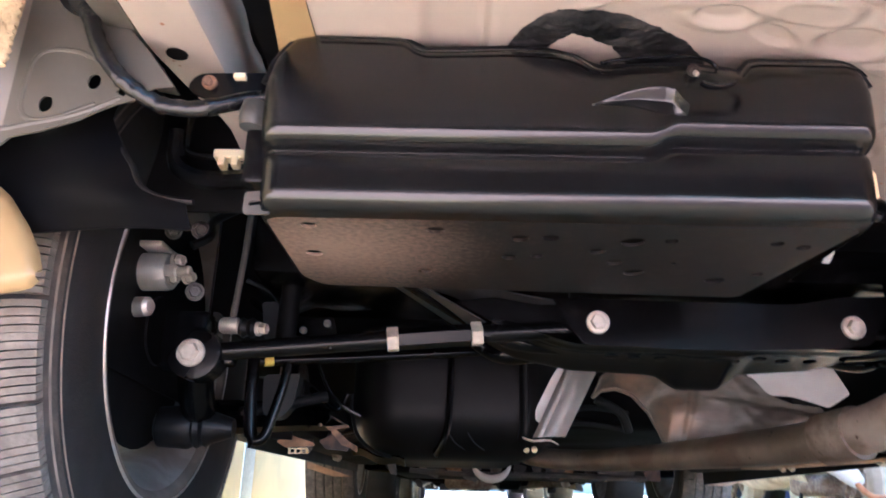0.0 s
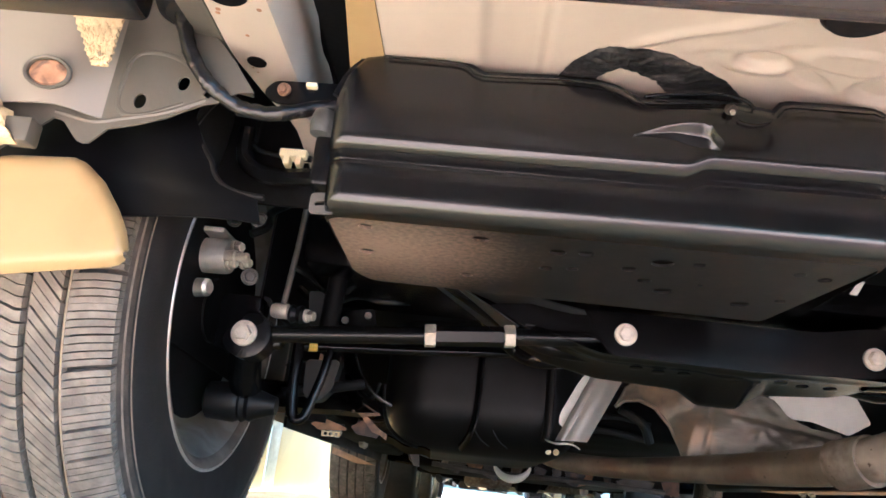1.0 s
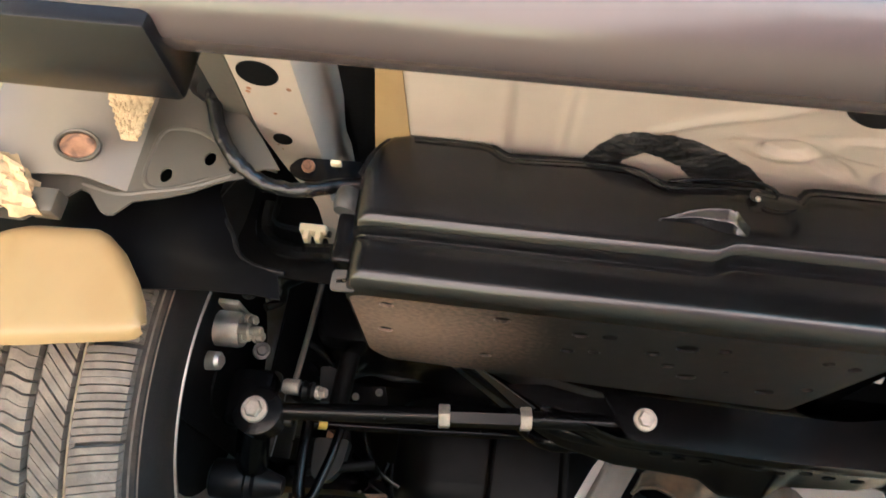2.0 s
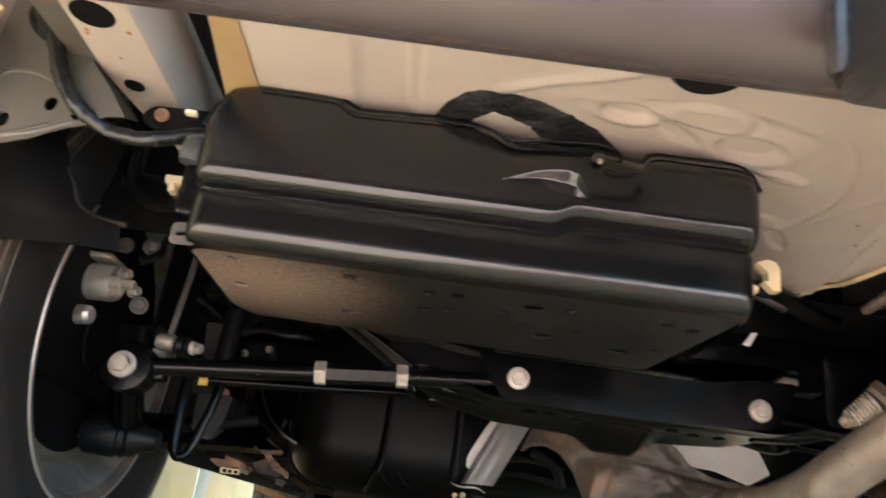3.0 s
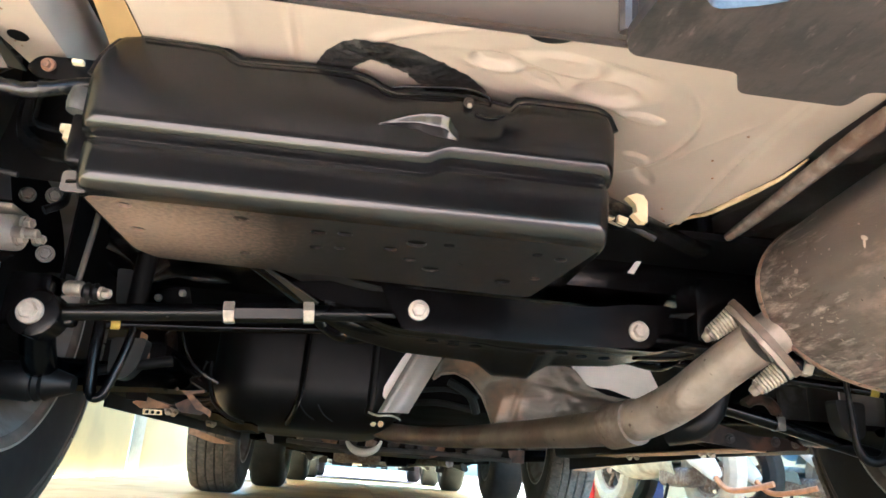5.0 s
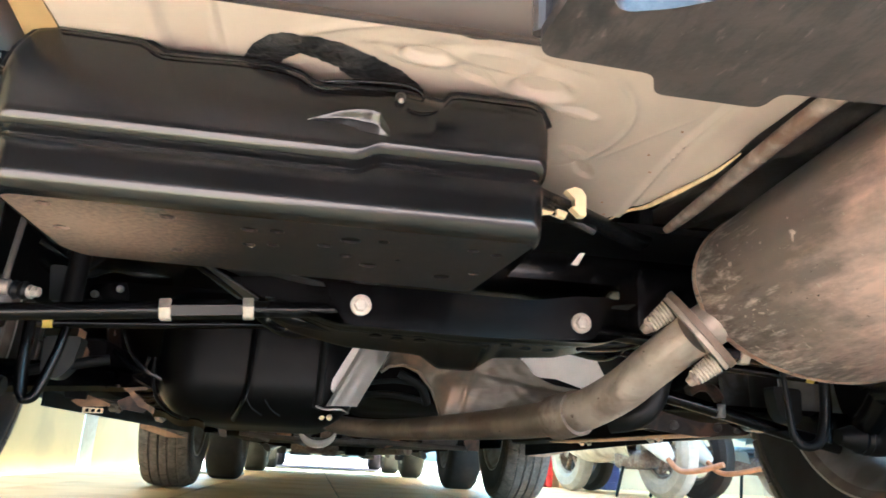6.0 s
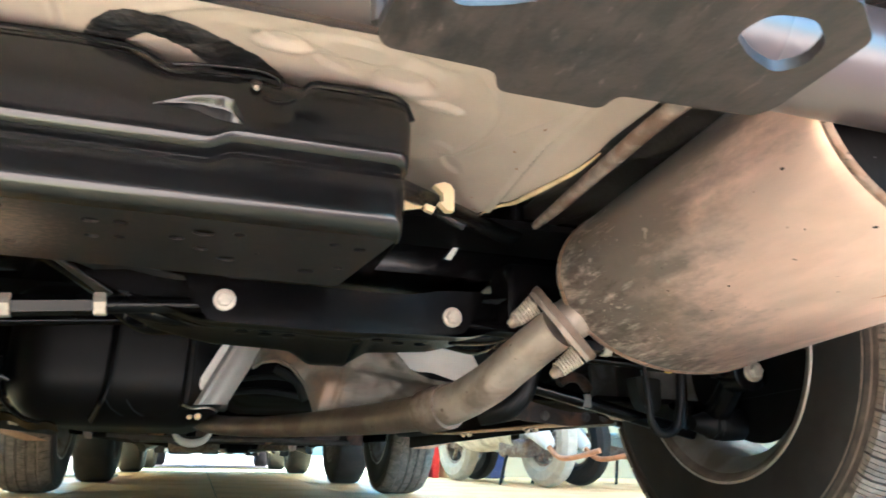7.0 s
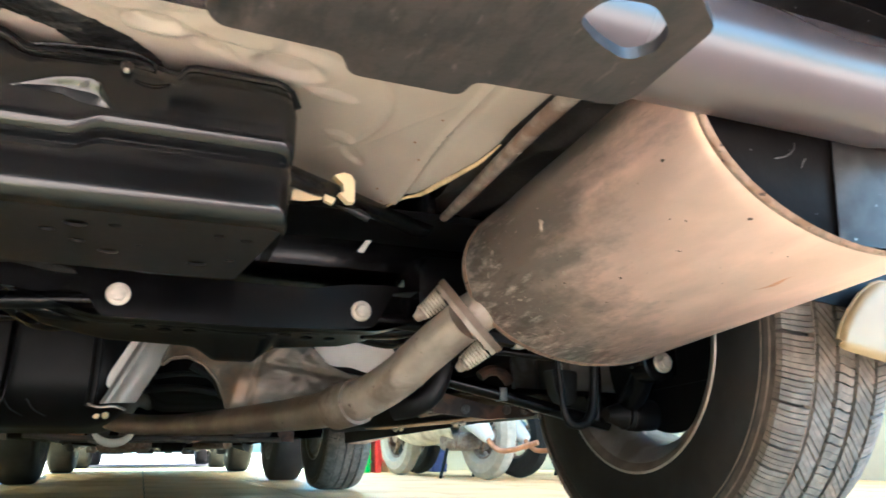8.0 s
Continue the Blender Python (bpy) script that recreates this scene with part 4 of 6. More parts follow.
# ---- rear suspension, both sides ----
def suspension(s):
    side = car
    # upper adjustable lateral link
    link = group_under("lateral_link", side, "black adjustable lateral link with two lock nuts")
    bm = bmesh.new()
    tube(bm, [(s * 0.17, -0.030, 0.362), (s * 0.30, -0.041, 0.350), (s * 0.41, -0.048, 0.339), (s * 0.625, -0.072, 0.314)], 0.0115, 16)
    part("link_rod", bm, FRAME_BLACK, link)
    bm = bmesh.new()
    tube(bm, [(s * 0.312, -0.0415, 0.349), (s * 0.404, -0.0475, 0.3395)], 0.0135, 6)
    part("link_sleeve", bm, FRAME_BLACK, link, "hexagonal black adjuster sleeve")
    for x, y, z in ((0.306, -0.041, 0.350), (0.410, -0.048, 0.339)):
        bm = bmesh.new()
        lathe(bm, [(-0.0075, 0.014), (-0.0065, 0.016), (0.0065, 0.016), (0.0075, 0.014)], (s * x, y, z), (s * 0.995, -0.06, -0.1), 6)
        part("lock_nut", bm, ZINC, link, "bright zinc lock nut", 20)
    # knuckle and outer bush
    bm = bmesh.new()
    lathe(bm, [(-0.022, 0.024), (-0.020, 0.031), (0.020, 0.031), (0.024, 0.024)], (s * 0.640, -0.070, 0.310), (0, 1, 0), 24)
    box(bm, (s * 0.66 - 0.028, -0.075, 0.29) if s > 0 else (-0.66 - 0.028, -0.075, 0.29), (s * 0.66 + 0.028, -0.03, 0.365), 0.008)
    box(bm, (min(s * 0.60, s * 0.66), -0.066, 0.30), (max(s * 0.60, s * 0.66), -0.04, 0.326), 0.006)
    tube(bm, [(s * 0.65, -0.05, 0.31), (s * 0.66, 0.0, 0.27), (s * 0.665, 0.05, 0.24)], 0.022, 12, smooth_steps=4)
    part("knuckle", bm, FRAME_BLACK, side, "black cast wheel knuckle with bush housing")
    hex_bolt("knuckle_bolt", side, (s * 0.641, -0.094, 0.309), (0, -1, 0), 0.0112, 0.010, 0.0165, ZINC, "large zinc bolt on the knuckle")
    # lower bush with boot
    bm = bmesh.new()
    lathe(bm, [(-0.05, 0.018), (-0.045, 0.026), (-0.008, 0.028), (0.0, 0.024), (0.004, 0.027), (0.010, 0.023), (0.016, 0.025), (0.022, 0.021), (0.05, 0.012)], (s * 0.668, 0.035, 0.234), (-s, 0.0, 0.0), 28)
    part("lower_bush", bm, PLASTIC_BLACK, side, "black rubber bush with ribbed boot")
    # trailing arm going forward
    bm = bmesh.new()
    tube(bm, [(s * 0.655, 0.06, 0.25), (s * 0.60, 0.30, 0.275), (s * 0.57, 0.62, 0.30)], 0.02, 10, flat=1.4)
    part("trailing_arm", bm, FRAME_BLACK, side)
    # stabiliser bar with loop and drop link
    bar = group_under("stabiliser_bar", side, "slim black stabiliser bar with yellow paint mark")
    bm = bmesh.new()
    tube(bm, [(s * 0.02, 0.20, 0.386), (s * 0.28, 0.175, 0.369), (s * 0.44, 0.11, 0.345), (s * 0.607, 0.032, 0.321)], 0.0075, 12)
    tube(bm, [(s * 0.600, 0.032, 0.325), (s * 0.599, 0.03, 0.28), (s * 0.596, 0.03, 0.238), (s * 0.593, 0.03, 0.224)], 0.0085, 12, smooth_steps=4)
    if s < 0:
        tube(bm, [(s * 0.594, 0.030, 0.2265), (s * 0.590, 0.030, 0.2195), (s * 0.583, 0.030, 0.2190), (s * 0.576, 0.032, 0.226), (s * 0.568, 0.035, 0.255), (s * 0.560, 0.038, 0.290), (s * 0.556, 0.04, 0.320)], 0.0068, 12, smooth_steps=6)
    part("bar", bm, FRAME_BLACK, bar)
    bm = bmesh.new()
    tube(bm, [(s * 0.578, 0.045, 0.3255), (s * 0.589, 0.040, 0.324)], 0.0083, 12)
    part("paint_mark", bm, YELLOW, bar, "yellow paint band")
    # drop link rod with ball joint
    bm = bmesh.new()
    tube(bm, [(s * 0.610, -0.05, 0.362), (s * 0.606, -0.045, 0.44), (s * 0.604, -0.04, 0.535)], 0.0042, 10)
    part("drop_link", bm, DULL, side, "thin dull steel drop link rod")
    bm = bmesh.new()
    lathe(bm, [(-0.012, 0.007), (-0.010, 0.0105), (0.008, 0.0105), (0.012, 0.008)], (s * 0.612, -0.052, 0.351), (s, 0, 0), 16)
    part("ball_joint", bm, ZINC, side, "bright ball joint end")
    hex_bolt("ball_joint_nut", side, (s * 0.578, -0.05, 0.348), (-s, -0.3, 0), 0.007, 0.010, 0.009, ZINC)
    bm = bmesh.new()
    lathe(bm, [(-0.012, 0.010), (-0.008, 0.013), (-0.002, 0.010), (0.004, 0.013), (0.012, 0.006)], (s * 0.592, -0.05, 0.349), (s, 0, 0), 16)
    part("ball_joint_boot", bm, PLASTIC_BLACK, side)
    # shock absorber and spring tower, dark
    bm = bmesh.new()
    tube(bm, [(s * 0.578, 0.10, 0.34), (s * 0.565, 0.08, 0.52)], 0.015, 16)
    part("shock_absorber", bm, UNDER_BLACK, side, "black shock absorber tube")
    # brake: backing plate and caliper
    bm = bmesh.new()
    lathe(bm, [(0.0, 0.150), (0.004, 0.152), (0.006, 0.05), (0.02, 0.045)], (s * 0.742, 0.01, WZ), (-s, 0, 0), 40)
    part("brake_shield", bm, UNDER_BLACK, side, "black brake backing plate")
    # Black sheet added to keep the upper part of the rim dark.
    bm = bmesh.new()
    arc = [(0.01 + 0.199 * math.cos(radians(a)), WZ + 0.199 * math.sin(radians(a))) for a in range(-25, 206, 7)]
    slab(bm, arc, 0.003, Matrix(((0, 0, 1, s * 0.728), (1, 0, 0, 0), (0, 1, 0, 0), (0, 0, 0, 1))))
    part("dust_shield", bm, UNDER_BLACK, side, "black sheet added to darken the upper rim")
    cal = group_under("brake_caliper", side, "grey cast aluminium brake caliper")
    bm = bmesh.new()
    lathe(bm, [(-0.04, 0.024), (0.020, 0.024), (0.026, 0.0225), (0.0275, 0.019)], (s * 0.716, -0.062, 0.4155), (-s, -0.06, 0), 28)
    box(bm, (min(s * 0.726, s * 0.775), -0.090, 0.358), (max(s * 0.726, s * 0.775), -0.040, 0.450), 0.012, 3)
    lathe(bm, [(-0.012, 0.013), (0.014, 0.012), (0.018, 0.008)], (s * 0.722, -0.07, 0.368), (-s, -0.3, 0), 18)
    box(bm, (min(s * 0.697, s * 0.745), -0.088, 0.4415), (max(s * 0.697, s * 0.745), -0.035, 0.4495), 0.003)
    part("caliper_body", bm, ALLOY, cal)
    bm = bmesh.new()
    lathe(bm, [(-0.004, 0.009), (0.010, 0.009), (0.012, 0.0065), (0.026, 0.0065), (0.028, 0.005)], (s * 0.686, -0.080, 0.411), (-s, -0.15, 0), 16)
    part("hose_union", bm, ZINC, cal, "bright banjo union of the brake hose")
    for x, y, z, r in ((0.684, -0.072, 0.427, 0.0075), (0.686, -0.076, 0.403, 0.0065), (0.680, -0.04, 0.415, 0.007)):
        hex_bolt("caliper_bolt", cal, (s * x, y, z), (-s, -0.35, 0), r, 0.010, r * 1.3, ZINC)
    hex_bolt("caliper_bolt", cal, (s * 0.676, -0.012, 0.4035), (-s * 0.4, -1, -0.1), 0.0085, 0.009, 0.0125, DULL)
    hex_bolt("caliper_bolt", cal, (s * 0.7025, -0.045, 0.4754), (-s * 0.5, -1, 0), 0.0085, 0.012, 0.011, DULL)
    hex_bolt("caliper_bolt", cal, (s * 0.6675, -0.045, 0.478), (-s * 0.5, -1, -0.2), 0.0085, 0.010, 0.012, DULL)
    bm = bmesh.new()
    tube(bm, [(s * 0.668, -0.065, 0.45), (s * 0.652, -0.05, 0.468), (s * 0.66, -0.02, 0.50), (s * 0.64, 0.03, 0.54)], 0.006, 10, smooth_steps=5)
    part("brake_hose", bm, PLASTIC_BLACK, cal)


for s in (-1, 1):
    suspension(s)

# ---- fuel tank and things ahead of the axle ----
bm = bmesh.new()
box(bm, (-0.522, 0.40, 0.216), (-0.125, 1.0, 0.52), 0.095, 9)
fuel = part("fuel_tank", bm, TANK, car, "black moulded fuel tank with rounded corners", 50)
bm = bmesh.new()
sheet(bm, lambda u, v: (-0.516 + 0.10 * u, 0.455 + 0.03 * v, 0.236 - 0.020 * u + 0.004 * math.sin(9 * u) - 0.012 * v), 10, 3, 0.003)
part("tank_skirt", bm, FRAME_BLACK, fuel, "black folded tank skirt")
bm = bmesh.new()
tube(bm, [(-0.518, 0.430, 0.330), (-0.514, 0.425, 0.290), (-0.500, 0.422, 0.252), (-0.470, 0.424, 0.228), (-0.440, 0.43, 0.219)], 0.0035, 8, smooth_steps=5)
part("tank_edge", bm, TANK, fuel, "dusty moulded edge of the tank")
for x in (-0.325, -0.29):
    bm = bmesh.new()
    tube(bm, [(x - 0.012, 0.402, 0.262), (x, 0.404, 0.245), (x + 0.018, 0.42, 0.234)], 0.0012, 8, smooth_steps=4)
    part("tank_hook", bm, TEAL, fuel, "thin wire hook on the tank")
for x0, x1 in ((-0.205, -0.196),):
    bm = bmesh.new()
    tube(bm, [((x0 + x1) / 2, 0.402, 0.45), ((x0 + x1) / 2, 0.399, 0.29), ((x0 + x1) / 2 - 0.004, 0.409, 0.252)], 0.007, 10, smooth_steps=4, flat=1.5)
    part("tank_rib", bm, TANK, fuel, "upright moulded rib on the tank")
bm = bmesh.new()
tube(bm, [(-0.334, 0.392, 0.44), (-0.336, 0.390, 0.30), (-0.345, 0.395, 0.25), (-0.36, 0.43, 0.226)], 0.0035, 8, smooth_steps=4, flat=2.5)
part("tank_strap", bm, FRAME_BLACK, fuel, "black tank strap")
bm = bmesh.new()
box(bm, (-0.11, 0.70, 0.30), (0.45, 1.6, 0.47), 0.05, 3)
part("transmission_tunnel", bm, UNDER_BLACK, car, "dark tunnel and driveline ahead of the axle")

# exhaust
exhaust = group_under("exhaust", car, "weathered steel exhaust pipe and silencer")
bm = bmesh.new()
tube(bm, [(-0.10, 1.9, 0.34), (-0.13, 1.1, 0.31), (-0.185, 0.70, 0.262), (-0.165, 0.56, 0.232), (-0.07, 0.45, 0.222), (0.03, 0.28, 0.225), (0.118, 0.12, 0.232), (0.155, 0.02, 0.238)], 0.021, 20, smooth_steps=6,
     radii=[0.02, 0.02, 0.019, 0.019, 0.019, 0.022, 0.026, 0.028])
part("front_pipe", bm, PIPE_DARK, exhaust, "brownish heat-tinted exhaust pipe")
bm = bmesh.new()
tube(bm, [(0.150, 0.035, 0.237), (0.168, -0.015, 0.243)], 0.033, 24)
part("pipe_collar", bm, PIPE, exhaust, "welded pipe collar")
bm = bmesh.new()
tube(bm, [(0.162, 0.0, 0.241), (0.178, -0.045, 0.250), (0.200, -0.095, 0.270), (0.222, -0.130, 0.2955), (0.240, -0.162, 0.317), (0.257, -0.189, 0.335)], 0.0285, 24, smooth_steps=6)
part("elbow_pipe", bm, PIPE, exhaust, "stained steel elbow pipe")
bm = bmesh.new()
n_fl = Vector((0.65, -0.43, 0.62)).normalized()
fa = Vector((-0.36, -0.02, 0.93))
fa = (fa - n_fl * fa.dot(n_fl)).normalized()
fb = n_fl.cross(fa)
def egg(a, b):
    """Oval flange outline, a little pointed towards its two bolts."""
    return [(a * math.cos(q), b * math.sin(q) * (0.86 + 0.14 * abs(math.sin(q)))) for q in [2 * math.pi * k / 40 for k in range(40)]]


FC = Vector((0.257, -0.189, 0.335))
FM = Matrix.Translation(FC) @ Matrix((fa, fb, n_fl)).transposed().to_4x4()
slab(bm, egg(0.057, 0.0395), 0.006, FM)
part("flange", bm, PIPE, exhaust, "oval steel pipe flange")
bm = bmesh.new()
slab(bm, egg(0.059, 0.0415), 0.009, FM @ Matrix.Translation((0, 0, 0.0065)))
part("flange", bm, FLANGE, exhaust, "dark rear flange of the joint")
bm = bmesh.new()
tube(bm, [(0.257, -0.189, 0.335), (0.30, -0.215, 0.365), (0.36, -0.240, 0.392)], 0.029, 20, smooth_steps=4)
part("inlet_pipe", bm, PIPE, exhaust)
for end in (-1, 1):
    base = FC + fa * 0.042 * end
    d = -n_fl
    bm = bmesh.new()
    coil = []
    a1, b1 = fa, fb
    for k in range(91):
        ang = 2 * math.pi * 7.0 * k / 90
        rr = 0.0128 - 0.0035 * k / 90
        coil.append(base + d * (0.003 + 0.030 * k / 90) + rr * (math.cos(ang) * a1 + math.sin(ang) * b1))
    tube(bm, coil, 0.0018, 8)
    spring = part("spring", bm, SPRINGS, exhaust, "coil spring on the flange bolt")
    bm = bmesh.new()
    lathe(bm, [(0, 0.0045), (0.033, 0.0045), (0.033, 0.0095), (0.036, 0.0098), (0.038, 0.0075), (0.043, 0.0065), (0.046, 0.0045)], base, d, 12)
    part("spring_bolt", bm, HANGER, exhaust, "weathered shouldered bolt")

# silencer: oval drum rising to the rear
sil = group_under("silencer", car, "large oval silencer of stained aluminised steel")
MC0, MC1 = Vector((0.432, -0.215, 0.400)), Vector((0.442, -0.640, 0.446))
MA, MB = 0.186, 0.117


def oval(bm, stations, n=72, ridge=False):
    """Stations of (share of the way, scale)."""
    rings = []
    for f, k in stations:
        c = MC0.lerp(MC1, f)
        ring = []
        for i in range(n):
            g = k * (1 + (0.017 * math.exp(-((i * 360 / n - 201) / 3.6) ** 2) * (1 - smooth01(0.55, 0.85, f)) + 0.004 * noise.noise((i * 0.12, f * 5, 2.0)) if ridge else 0))
            ring.append(bm.verts.new((c.x + MA * g * math.cos(2 * math.pi * i / n), c.y, c.z + MB * g * math.sin(2 * math.pi * i / n))))
        rings.append(ring)
    for a, b in zip(rings, rings[1:]):
        for i in range(n):
            bm.faces.new((a[i], a[(i + 1) % n], b[(i + 1) % n], b[i]))
    return rings


bm = bmesh.new()
oval(bm, [(0.012, 0.99), (0.02, 1.0)] + [(0.05 + 0.90 * k / 24, 1.003) for k in range(25)] + [(0.98, 1.0), (0.988, 0.99)], 144, True)
part("silencer_shell", bm, MUFFLER, sil, "stained pinkish-grey silencer shell", 60)
for f0, f1 in ((-0.006, 0.016), (0.984, 1.006)):
    bm = bmesh.new()
    oval(bm, [(f0 + (f1 - f0) * k / 8, 1.0 + (0.012 if f0 < 0.5 else 0.012) * math.sin(math.pi * k / 8)) for k in range(9)])
    part("seam", bm, SEAM, sil, "rolled rust-specked end seam", 80)
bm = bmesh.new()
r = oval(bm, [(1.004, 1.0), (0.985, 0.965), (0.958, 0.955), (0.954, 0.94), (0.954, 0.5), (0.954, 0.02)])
part("end_cap", bm, CAP, sil, "recessed end cap of the silencer, shade put into its dark colour", 60)
# raised facet, its sky sheen put into a paler colour than the cap
bm = bmesh.new()


def sheen_pt(u, v):
    x = 0.404 + 0.018 * v + 0.150 * u
    low = 0.444 - MB * 0.955 * math.sqrt(max(0.0, 1 - ((x - 0.4415) / (MA * 0.955)) ** 2)) + 0.001
    return (x, -0.6235 - 0.020 * math.sin(math.pi * min(1, 0.02 + u)) ** 0.8, low + (0.530 - low) * v)


sheet(bm, sheen_pt, 40, 12, 0.002)
part("outlet_boss", bm, SHEEN_STEEL, sil, "raised cap facet, its sky sheen put into a pale colour", 60)
# scrapes on the cap
for pts in ([(0.395, 0.412), (0.408, 0.416), (0.418, 0.424), (0.419, 0.430)], [(0.424, 0.408), (0.427, 0.414), (0.430, 0.417)]):
    bm = bmesh.new()
    tube(bm, [(x - 0.045, -0.6200, z - 0.006) for x, z in pts], 0.0009, 6, smooth_steps=4)
    tagged(part("scrape", bm, DULL, sil, "pale scrape on the end cap"), kind="stuff")
bm = bmesh.new()
r = oval(bm, [(-0.004, 1.0), (0.015, 0.965), (0.03, 0.95), (0.03, 0.02)])
part("end_cap", bm, PIPE, sil)

# dried spatter and dark pits on the shell
for name, material, count, rmin, rmax, label in (("spatter", SPATTER, 230, 0.0003, 0.0027, "pale dried spatter on the silencer"), ("pits", PIT, 30, 0.0005, 0.0018, "small dark pits on the silencer")):
    bm = bmesh.new()
    for k in range(count):
        f = min(0.95, max(0.06, random.choice((random.gauss(0.16, 0.07), random.gauss(0.30, 0.18))) if name == "spatter" else random.uniform(0.2, 0.95)))
        a = radians(random.gauss(211, 20) if name == "spatter" else random.uniform(192, 250))
        c = MC0.lerp(MC1, f)
        nrm = Vector((math.cos(a) / MA, 0, math.sin(a) / MB)).normalized()
        p = Vector((c.x + MA * 1.0035 * math.cos(a), c.y, c.z + MB * 1.0035 * math.sin(a)))
        r0 = rmin + (rmax - rmin) * random.random() ** 5
        # ragged flake lying on the shell, drawn out along a random line
        side = nrm.orthogonal().normalized()
        turn = Matrix.Rotation(random.uniform(0, 6.28), 3, nrm)
        a1, b1 = turn @ side, turn @ nrm.cross(side)
        long_ = random.uniform(1.0, 2.6)
        ring = [bm.verts.new(p + nrm * 0.0003 + r0 * random.uniform(0.55, 1.25) * (long_ * math.cos(q * 0.7854) * a1 + math.sin(q * 0.7854) * b1)) for q in range(8)]
        top = bm.verts.new(p + nrm * 0.0006)
        for q in range(8):
            bm.faces.new((ring[q], ring[(q + 1) % 8], top))
    tagged(part(name, bm, material, sil, label, 60), kind="stuff")

# thin rust streak on the shell
bm = bmesh.new()


def streak(u, v):
    a, f = radians(259 + 2.5 * u + 1.0 * math.sin(5 * u)), 0.735 + 0.105 * u
    k = 1.0062 + 0.0004 * math.cos(math.pi * (v - 0.5))
    a += radians((v - 0.5) * 1.7 * math.sin(math.pi * (0.06 + 0.9 * u)) ** 2)
    c = MC0.lerp(MC1, f)
    return (c.x + MA * k * math.cos(a), c.y, c.z + MB * k * math.sin(a))


sheet(bm, streak, 20, 3)
tagged(part("rust_streak", bm, COPPER, sil, "thin orange rust streak on the shell"), kind="stuff")

# hanger rod and rubber
bm = bmesh.new()
tube(bm, [(0.241, -0.162, 0.481), (0.240, -0.25, 0.486), (0.236, -0.36, 0.492), (0.235, -0.45, 0.498), (0.240, -0.56, 0.505), (0.25, -0.75, 0.515)], 0.0095, 14, smooth_steps=6, radii=[0.006, 0.0085, 0.0092, 0.0095, 0.0095, 0.0095])
hanger = part("hanger_rod", bm, HANGER, exhaust, "surface-rusted curved hanger rod")

# heat shields ahead of the axle
bm = bmesh.new()
sheet(bm, lambda u, v: (-0.118 - 0.068 * v + (0.060 - 0.004 * v) * u, 0.392 - 0.014 * math.sin(math.pi * u) - 0.006 * math.exp(-((u - 0.12) / 0.08) ** 2), 0.395 - 0.140 * v + 0.004 * u), 24, 16, 0.002)
strut = part("shield_strut", bm, STRUT, car, "silvery bent sheet strut", 60)
bm = bmesh.new()
slab(bm, rounded([(-0.100, 0.400), (-0.125, 0.400), (-0.149, 0.3664), (-0.180, 0.306), (-0.1806, 0.2870), (-0.1690, 0.2800), (-0.150, 0.300)], 0.008), 0.002, at_y(0.404))
part("shield_sheet", bm, SILVER, strut, "bright aluminium sheet edge")
bm = bmesh.new()
sheet(bm, lambda u, v: (-0.206 + 0.062 * u, 0.392 - 0.016 * math.sin(math.pi * u) - 0.014 * v, 0.2555 - 0.010 * u - 0.003 * math.sin(2 * math.pi * u) - 0.003 * v), 16, 3, 0.002)
part("strut_foot", bm, ALLOY, strut, "flared bright foot of the strut")

SH_LOW = [(0.0, (-0.0928, 0.3197)), (0.05, (-0.0777, 0.3314)), (0.12, (-0.0512, 0.3356)), (0.19, (-0.0237, 0.3251)), (0.27, (0.0025, 0.2955)), (0.34, (0.0147, 0.2652)), (0.40, (0.022, 0.238)), (0.50, (0.0622, 0.240)), (0.72, (0.167, 0.256)), (0.9, (0.2419, 0.278)), (1.0, (0.29, 0.295))]
SH_TOP = [(0.0, (-0.0903, 0.3308)), (0.05, (-0.082, 0.350)), (0.12, (-0.0628, 0.365)), (0.19, (-0.020, 0.372)), (0.27, (0.016, 0.372)), (0.34, (0.040, 0.372)), (0.40, (0.055, 0.372)), (0.50, (0.090, 0.370)), (0.72, (0.1659, 0.3540)), (0.78, (0.1878, 0.3290)), (0.9, (0.2311, 0.3110)), (1.0, (0.2746, 0.3080))]


def shield_pt(u, v):
    p = on_curve(u, SH_LOW).lerp(on_curve(u, SH_TOP), v)
    y = 0.325 - 0.045 * smooth01(0.25, 0.55, u) - 0.035 * (1 - smooth01(0.3, 0.5, u)) * v
    y += 0.004 * math.exp(-((u - 0.47) / 0.012) ** 2) + 0.010 * noise.noise((p.x * 14, p.y * 20, 1.3)) + 0.003 * noise.noise((p.x * 60, p.y * 70, 5.0)) * smooth01(0.5, 0.6, u)
    y += 0.005 * math.exp(-((p.y - 0.330 + 0.16 * (p.x - 0.07)) / 0.006) ** 2) * smooth01(0.45, 0.6, u)
    return (p.x, y, p.y)


bm = bmesh.new()
sheet(bm, shield_pt, 110, 26, 0.0025)
part("heat_shield", bm, SHIELD, car, "bronze-stained heat shield with an arched cut-out", 60)
bm = bmesh.new()
tube(bm, [(p.x, 0.322 - 0.045 * smooth01(0.25, 0.55, u), p.y) for u, p in [(k / 40 * 0.41, on_curve(k / 40 * 0.41, SH_LOW)) for k in range(41)]], 0.0030, 8)
part("shield_hem", bm, SHIELD, car, "rolled hem of the heat shield arch", 60)
bm = bmesh.new()
slab(bm, rounded([(0.150, 0.385), (0.310, 0.385), (0.3381, 0.3325), (0.2987, 0.3090), (0.268, 0.318), (0.238, 0.3265), (0.205, 0.3270), (0.190, 0.334), (0.176, 0.350)], 0.006), 0.002, at_y(0.302))
